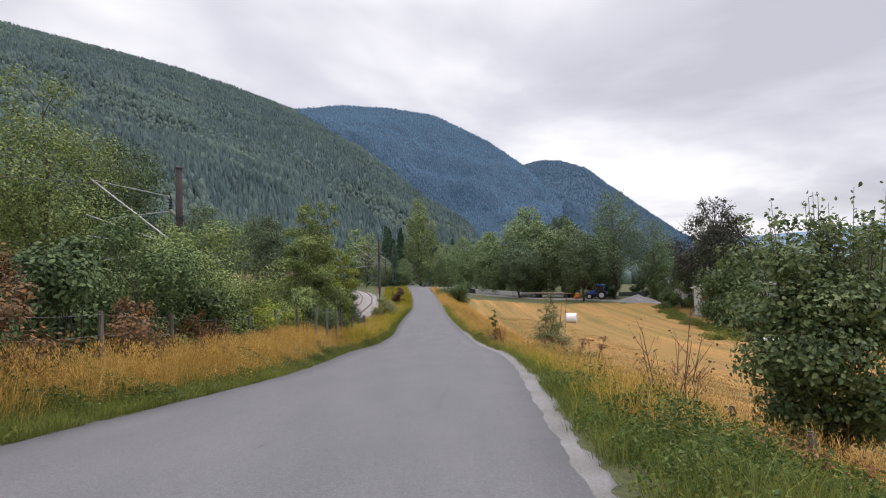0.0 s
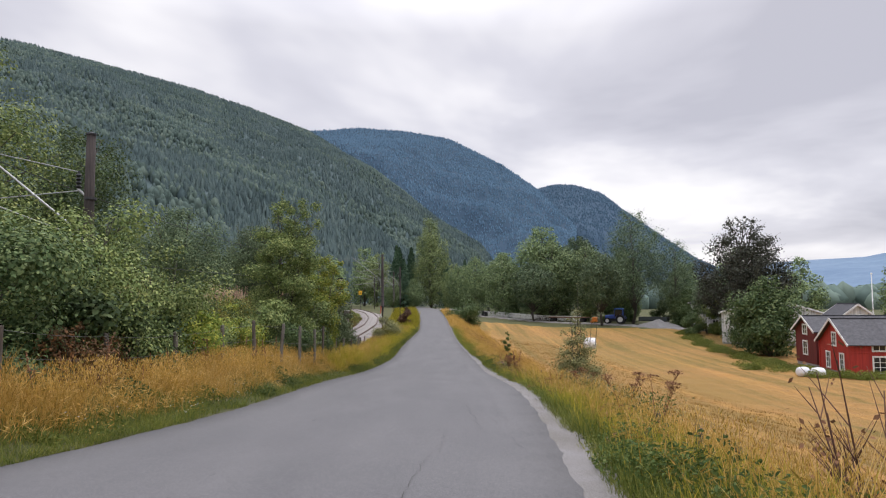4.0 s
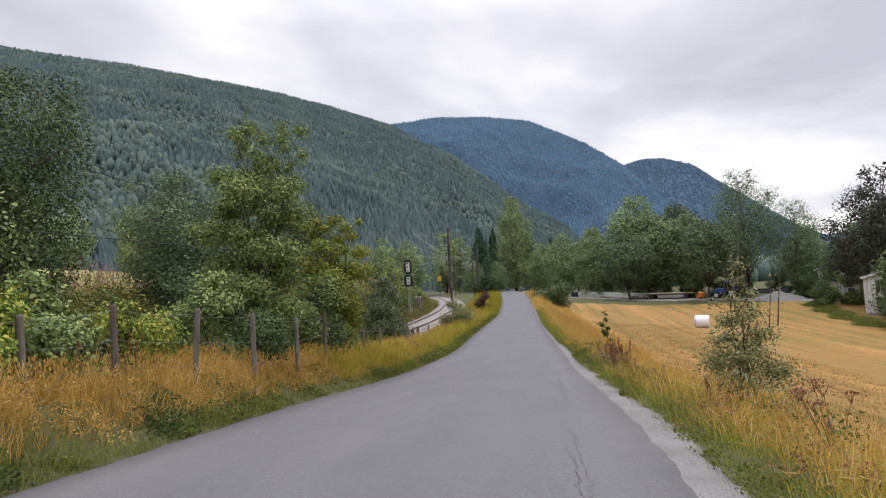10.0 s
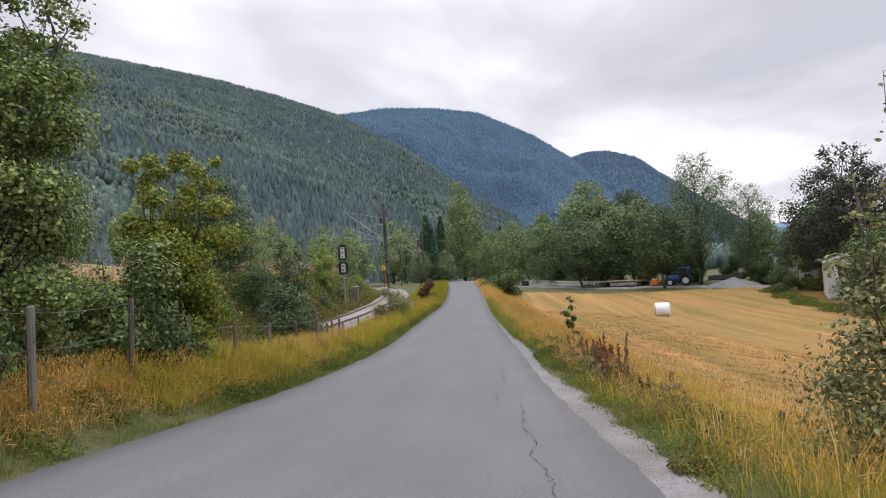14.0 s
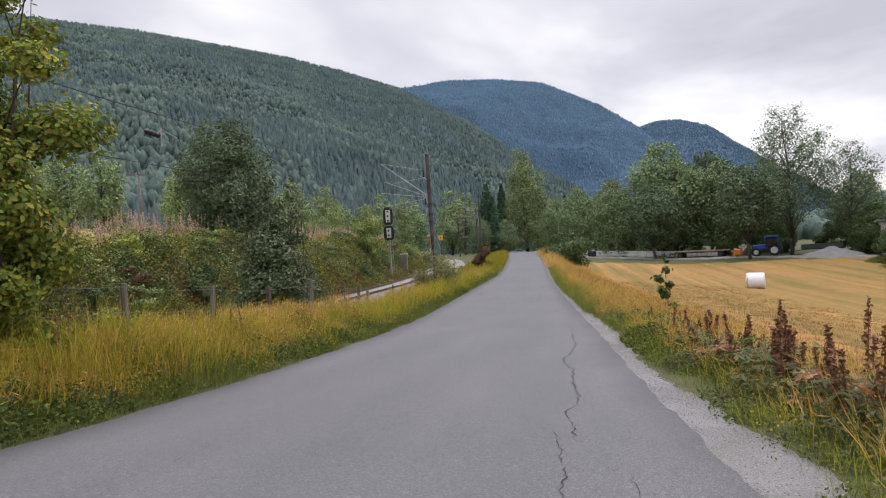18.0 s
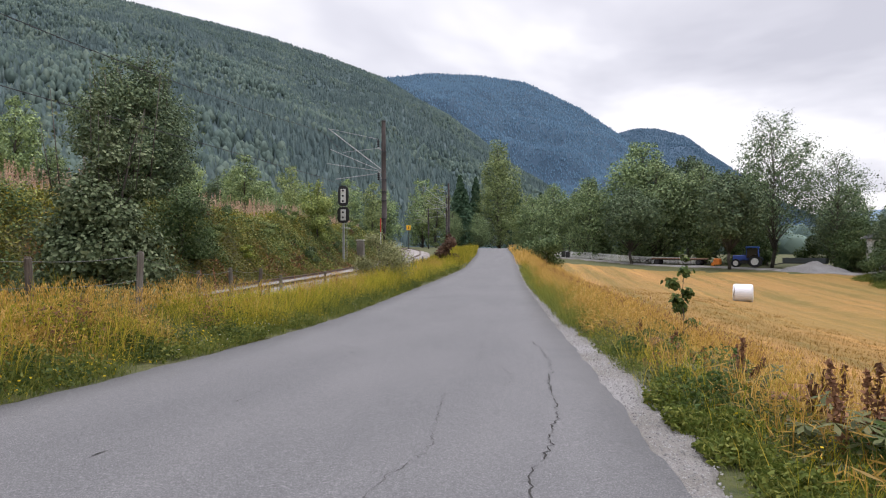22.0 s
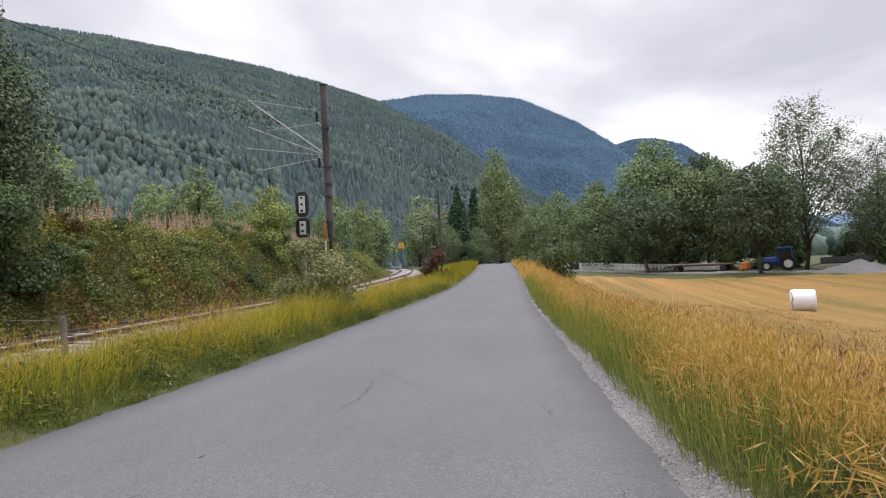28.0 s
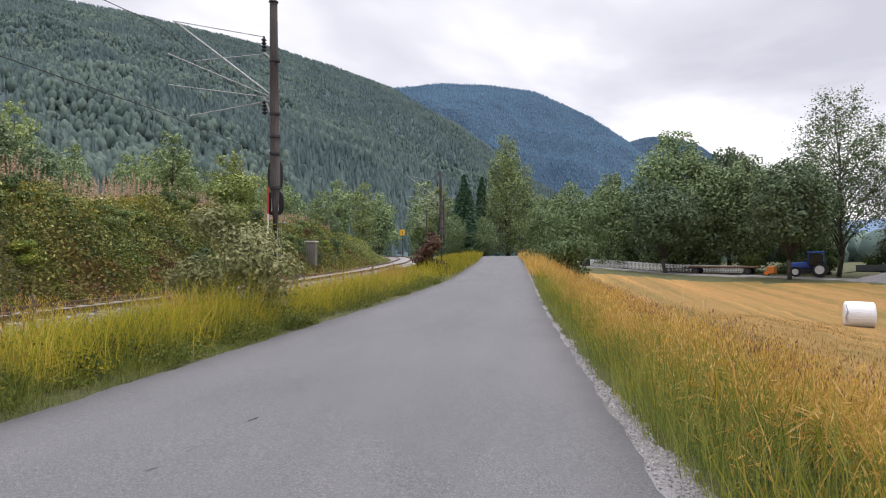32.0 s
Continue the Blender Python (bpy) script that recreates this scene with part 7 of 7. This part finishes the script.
def dock(x, y, h, seed, stems=5):
    """A withered lupin or dock: several brown seed spikes above a tuft of grey-green fingered leaves."""
    r = np.random.default_rng(seed)
    q = on_ground(x, y)
    ob = thing("lupin_plant", pose(q.x, q.y, q.z, 0, 0, seed * 40 % 360), "withered lupin with brown seed spikes and fingered leaves", "plant", "withered lupins beside the gravel")
    for s in range(stems):
        a, hh = r.random() * 6.28, h * (0.5 + 0.5 * r.random())
        base = Vector((math.cos(a) * 0.12 * r.random(), math.sin(a) * 0.12, 0))
        tip = base + Vector((math.cos(a) * 0.22 * r.random(), math.sin(a) * 0.22 * r.random(), hh))
        bm = bmesh.new()
        path_tube(bm, [base - Vector((0, 0, 0.05)), (base + tip) / 2 + Vector((0.01, 0, 0)), tip], [0.008, 0.006, 0.002], 5)
        part("stem", bm, M_BROWN, ob)
        n = 130
        f = 0.42 + 0.58 * r.random(n)
        P = np.array([tuple(base.lerp(tip, t)) for t in f]) + r.normal(size=(n, 3)) * (0.034 * (1.2 - f))[:, None]
        v, fc = leaves(P, 0.05, r, 0.0, 0.45)
        tagged(bulk("seed_spike", v, fc, M_BROWN, ob), kind="stuff")
    v_all, f_all, cnt = [], [], 0
    for k in range(40):
        a, rad, zz = r.random() * 6.28, 0.42 * math.sqrt(r.random()), 0.12 + 0.4 * r.random() * h
        c = np.array([math.cos(a) * rad, math.sin(a) * rad, zz])
        for j in range(8):
            b = 2 * math.pi * j / 8 + a
            d = np.array([math.cos(b), math.sin(b), -0.25 + 0.2 * r.normal()]) * 0.12
            s = np.array([-math.sin(b), math.cos(b), 0]) * 0.022
            v_all += [c, c + d * 0.6 + s, c + d, c + d * 0.6 - s]
            f_all.append([cnt, cnt + 1, cnt + 2, cnt + 3])
            cnt += 4
    tagged(bulk("leaf_tuft", np.array(v_all), np.array(f_all), (M_LUPIN, M_BROWN, M_LUPIN)[seed % 3], ob), kind="stuff")
    return ob


for i, (o, y, h, st) in enumerate(((1.15, 34.2, 0.9, 6), (1.4, 35.0, 1.05, 8), (1.2, 35.9, 0.95, 8), (1.45, 36.6, 1.0, 7), (1.25, 37.6, 0.8, 5), (1.5, 38.6, 0.9, 6), (1.35, 39.8, 0.85, 5), (1.6, 40.8, 0.75, 4), (1.3, 42.2, 0.7, 4),
                                  (1.5, 43.6, 0.6, 3), (1.2, 44.9, 0.55, 2), (1.5, 47.4, 0.6, 3), (1.3, 48.6, 0.5, 2), (1.5, 26.0, 0.6, 3), (1.4, 32.4, 0.7, 4))):
    dock(float(smooth_line(ROAD_R, y)) + o, y, h, 600 + i, st)


def tansy(x, y, h, seed):
    """A withered flowering stem with flat brown heads."""
    r = np.random.default_rng(seed)
    q = on_ground(x, y)
    ob = thing("tansy_plant", pose(q.x, q.y, q.z), "tall withered tansy with flat brown flower heads", "plant", "withered tansies")
    for s in range(6):
        a = r.random() * 6.28
        tip = Vector((math.cos(a) * 0.3, math.sin(a) * 0.3, h * (0.65 + 0.4 * r.random())))
        bm = bmesh.new()
        path_tube(bm, [(0, 0, -0.05), tip * 0.5 + Vector((0, 0, 0.06)), tip], [0.009, 0.007, 0.004], 5)
        for k in range(5):
            b = r.random() * 6.28
            e2 = tip + Vector((math.cos(b) * 0.07, math.sin(b) * 0.07, 0.06))
            tube(bm, tip - Vector((0, 0, 0.05)), e2, 0.004, 0.003, 4)
        part("stem", bm, M_BROWN, ob)
        P = np.array(tip) + np.concatenate([r.normal(size=(60, 2)) * 0.06, 0.06 + r.normal(size=(60, 1)) * 0.012], 1)
        v, f = leaves(P, 0.03, r, 2.0, 0.8)
        tagged(bulk("flower_head", v, f, M_BROWN, ob), kind="stuff")
    P = np.stack([r.normal(size=420) * 0.18, r.normal(size=420) * 0.18, r.random(420) * h * 0.7 + 0.05], -1)
    v, f = leaves(P, 0.055, r, 0.3, 0.4)
    tagged(bulk("leaf_tuft", v, f, M_WEED, ob), kind="stuff")


tansy(3.6, 16.2, 1.05, 701)
tansy(3.4, 17.4, 0.8, 702)
tansy(3.7, 22.5, 0.8, 703)


def bare_bush(x, y, h, seed):
    """A leafless bush of reddish branching twigs with a few withered leaves."""
    r = np.random.default_rng(seed)
    q = on_ground(x, y)
    ob = thing("bare_bush", pose(q.x, q.y, q.z), "leafless bush with thin reddish-brown branches", "shrub")
    ends = []
    for s in range(7):
        a = s * 0.9 + r.random() * 0.5
        out = 0.25 + 0.55 * r.random()
        tip = Vector((math.cos(a) * out, math.sin(a) * out, h * (0.65 + 0.4 * r.random())))
        bend = tip * 0.45 + Vector((math.cos(a) * 0.1, math.sin(a) * 0.1, -0.05))
        bm = bmesh.new()
        path_tube(bm, [(0, 0, -0.1), bend, tip], [0.013, 0.009, 0.004], 6)
        for k in range(6):
            t = 0.3 + 0.65 * r.random()
            p0 = Vector((0, 0, 0)).lerp(bend, t * 2) if t < 0.5 else bend.lerp(tip, t * 2 - 1)
            b = a + r.normal() * 0.9
            e2 = p0 + Vector((math.cos(b) * 0.3, math.sin(b) * 0.3, 0.28 + 0.2 * r.random())) * (0.5 + 0.6 * r.random())
            path_tube(bm, [p0, (p0 + e2) / 2, e2], [0.005, 0.004, 0.002], 4)
            ends.append(e2)
        part("branch", bm, plain("twig_bark", (0.13, 0.06, 0.045), 0.8), ob)
    P = np.concatenate([np.array([tuple(e2) for e2 in ends]) + r.normal(size=(len(ends), 3)) * 0.06 for _ in range(2)])
    v, f = leaves(P, 0.055, r, 0.0, 0.6)
    tagged(bulk("withered_leaves", v, f, M_BROWN, ob), kind="stuff")


bare_bush(3.5, 10.35, 1.75, 711)
bare_bush(3.95, 11.2, 1.15, 712)


# cracks and the open seam of the asphalt
def crack(pts, w, seed, name="road_crack"):
    """A jagged open crack along the given line: a thin dark strip of uneven width just above the asphalt."""
    r = np.random.default_rng(seed)
    line = []
    for (x0, y0), (x1, y1) in zip(pts, pts[1:]):
        n = max(3, int(math.hypot(x1 - x0, y1 - y0) / 0.05))
        for t in np.linspace(0, 1, n)[:-1]:
            line.append((x0 + (x1 - x0) * t, y0 + (y1 - y0) * t))
    line = np.array(line)
    jig = np.cumsum(r.normal(size=len(line)) * 0.0045)
    jig -= np.linspace(jig[0], jig[-1], len(line))
    line[:, 0] += jig + r.normal(size=len(line)) * 0.012
    ww = w * (0.35 + r.random(len(line))) * np.minimum(1, np.minimum(np.arange(len(line)), np.arange(len(line))[::-1]) / 6 + 0.15)
    ww *= np.where(np.sin(np.arange(len(line)) * 0.45 + seed) + 0.5 * np.sin(np.arange(len(line)) * 1.3 + 2 * seed) > -0.55, 1.0, 0.3)
    z = crown_z(line[:, 0], line[:, 1]) + 0.004
    V = np.stack([np.stack([line[:, 0] - ww / 2, line[:, 1], z], -1), np.stack([line[:, 0] + ww / 2, line[:, 1], z], -1)], 1).reshape(-1, 3)
    i = np.arange(len(line) - 1)
    F = np.stack([2 * i, 2 * i + 1, 2 * i + 3, 2 * i + 2], -1)
    return bulk(name, V, F, M_CRACK, road)


CRACKS = [((0.1, 12.4), (-0.01, 10.9), (-0.06, 10.1), (-0.11, 8.5)), ((0.89, 16.1), (0.96, 14.9)), ((0.87, 14.2), (1.08, 13.7), (1.1, 13.0), (1.15, 12.7)), ((0.9, 12.7), (0.92, 12.2)),
          ((0.23, 14.1), (0.19, 13.2), (0.2, 12.4)), ((1.13, 23.0), (1.13, 20.4), (1.09, 18.2), (1.1, 17.2), (1.05, 16.5), (1.13, 15.6), (1.17, 15.0)),
          ((0.53, 18.7), (0.6, 17.5), (0.61, 16.6), (0.72, 16.0), (0.67, 15.5), (0.72, 14.8), (0.68, 14.4))]
CRACKS += [((1.02, 22.1), (1.13, 21.2), (1.12, 20.0), (1.04, 19.3)), ((0.46, 18.8), (0.55, 18.4), (0.61, 18.0)), ((1.09, 32.5), (1.12, 31.3), (1.08, 31.0), (1.05, 30.25), (1.13, 29.05), (1.02, 28.5), (1.1, 28.0), (1.15, 27.4), (1.14, 26.9)), ((0.67, 27.9), (0.66, 27.4)),
           ((1.05, 24.1), (1.01, 23.6), (1.12, 23.1), (1.16, 22.5)), ((0.92, 27.3), (0.99, 26.5), (1.02, 26.0)),
           ((0.67, 34.3), (0.73, 33.2), (0.72, 32.2)), ((1.12, 33.3), (1.16, 32.3))]
CRACKS += [((0.94, 42.8), (0.95, 40.6), (0.83, 39.3), (0.72, 38.9), (0.79, 38.2), (0.89, 37.8), (0.86, 36.7), (0.89, 35.7), (0.85, 35.3), (0.75, 35.1), (0.77, 34.8), (0.82, 34.4), (0.82, 33.9)),
           ((0.02, 40.6), (0.1, 39.4), (-0.06, 38.6), (-0.02, 37.9), (-0.09, 37.4), (-0.08, 36.7)), ((-0.35, 37.3), (-0.17, 36.9)), ((0.0, 45.8), (0.03, 44.3), (0.14, 43.5)),
           ((0.28, 43.5), (0.52, 42.5), (0.55, 42.1), (0.45, 41.6)), ((0.07, 41.5), (-0.04, 41.1), (0.02, 40.4))]
CRACKS += [((0.76, 46.2), (0.79, 45.6), (0.89, 45.1), (0.89, 44.5), (0.92, 44.2), (0.97, 43.9), (0.96, 42.9), (0.93, 42.3), (0.93, 41.5)), ((-0.08, 47.4), (0.02, 45.9)), ((0.28, 44.0), (0.39, 43.6)),
           ((-2.0, 53.8), (-1.5, 53.45), (-1.25, 53.0), (-0.84, 52.3), (-0.35, 51.9)), ((-1.5, 52.8), (-1.33, 52.2), (-1.28, 51.5), (-1.33, 50.5)), ((0.48, 51.35), (0.65, 50.4)), ((0.97, 48.9), (0.96, 48.4))]
WIDE = {15: 0.034, 21: 0.03, 6: 0.024, 24: 0.028, 25: 0.022, 7: 0.02, 13: 0.022, 9: 0.03}
for i, pts in enumerate(CRACKS):
    crack(pts, WIDE.get(i, 0.014) * 0.36, 800 + i)
r = np.random.default_rng(850)
for k, y in enumerate(strips(4, 60, 0.42)):
    if r.random() < 0.75:
        x = float(np.interp(y, [4, 13, 24, 35, 45, 53], [-1.75, -1.72, -1.95, -1.96, -1.6, -2.0])) + r.normal() * 0.03
        crack(((x - 0.02, y), (x + 0.02, y + 0.12 + 0.1 * r.random())), 0.055, 900 + k, "seam_gap")


# loose stones on the shoulder
def stones(n, y0, y1, o0, o1, s0, s1, seed):
    r = np.random.default_rng(seed)
    p = along(n, y0, y1, o0, o1, 1, seed)
    e0 = smooth_line(ROAD_R, p[:, 1])
    if o0 >= 0:
        p[:, 0] = e0 + (p[:, 0] - e0) * (shoulder_w(p[:, 1]) + 0.03)
    s = s0 + (s1 - s0) * r.random(n) ** 2
    z = road_z(p[:, 1]) - 0.045 - 0.03 * np.abs(p[:, 0] - smooth_line(ROAD_R, p[:, 1]))
    c = np.concatenate([p, z[:, None]], 1)
    base = np.array([[1, 0, 0], [-0.5, 0.87, 0], [-0.5, -0.87, 0], [0.6, 0.5, 0.8], [-0.7, 0.2, 0.7], [0.2, -0.8, 0.75]])
    V = c[:, None, :] + base[None] * s[:, None, None] * (0.6 + 0.6 * r.random((n, 6, 3)))
    f = np.array([[3, 4, 5], [0, 1, 3], [1, 4, 3], [1, 2, 4], [2, 5, 4], [2, 0, 5], [0, 3, 5]])
    F = (np.arange(n)[:, None, None] * 6 + f[None]).reshape(-1, 3)
    return tagged(bulk("loose_stones", V.reshape(-1, 3), F, M_STONE), "loose pale stones on the gravel shoulder", "stones", kind="stuff")


stones(13000, 0, 62, 0.0, 1.0, 0.004, 0.016, 860)
stones(500, 0, 62, -0.5, 0.1, 0.004, 0.012, 861)
# yellow and white flowers at the road's edge
M_YELLOW = leafy("yellow_petal", [(0.2, (0.6, 0.42, 0.02)), (0.8, (0.8, 0.62, 0.04))], 0.7, 0.2)
M_PETAL = leafy("white_petal", [(0.2, (0.6, 0.6, 0.55)), (0.8, (0.8, 0.8, 0.76))], 0.7, 0.2)
leaf_stuff("yellow_flowers", along(26, 38, 48, 0.15, 0.7, -1, 870), [(0.25, 0.3)], 900, 0.03, M_YELLOW, "small yellow flowers at the road's edge", 871)
leaf_stuff("white_flowers", along(40, 4, 60, 0.2, 1.0, -1, 872), [(0.3, 0.3)], 420, 0.03, M_PETAL, "small white flowers at the road's edge", 873)
leaf_stuff("yellow_flowers", along(8, 34, 44, 0.6, 1.1, 1, 874), [(0.2, 0.3)], 260, 0.03, M_YELLOW, "small yellow flowers beside the gravel", 875)
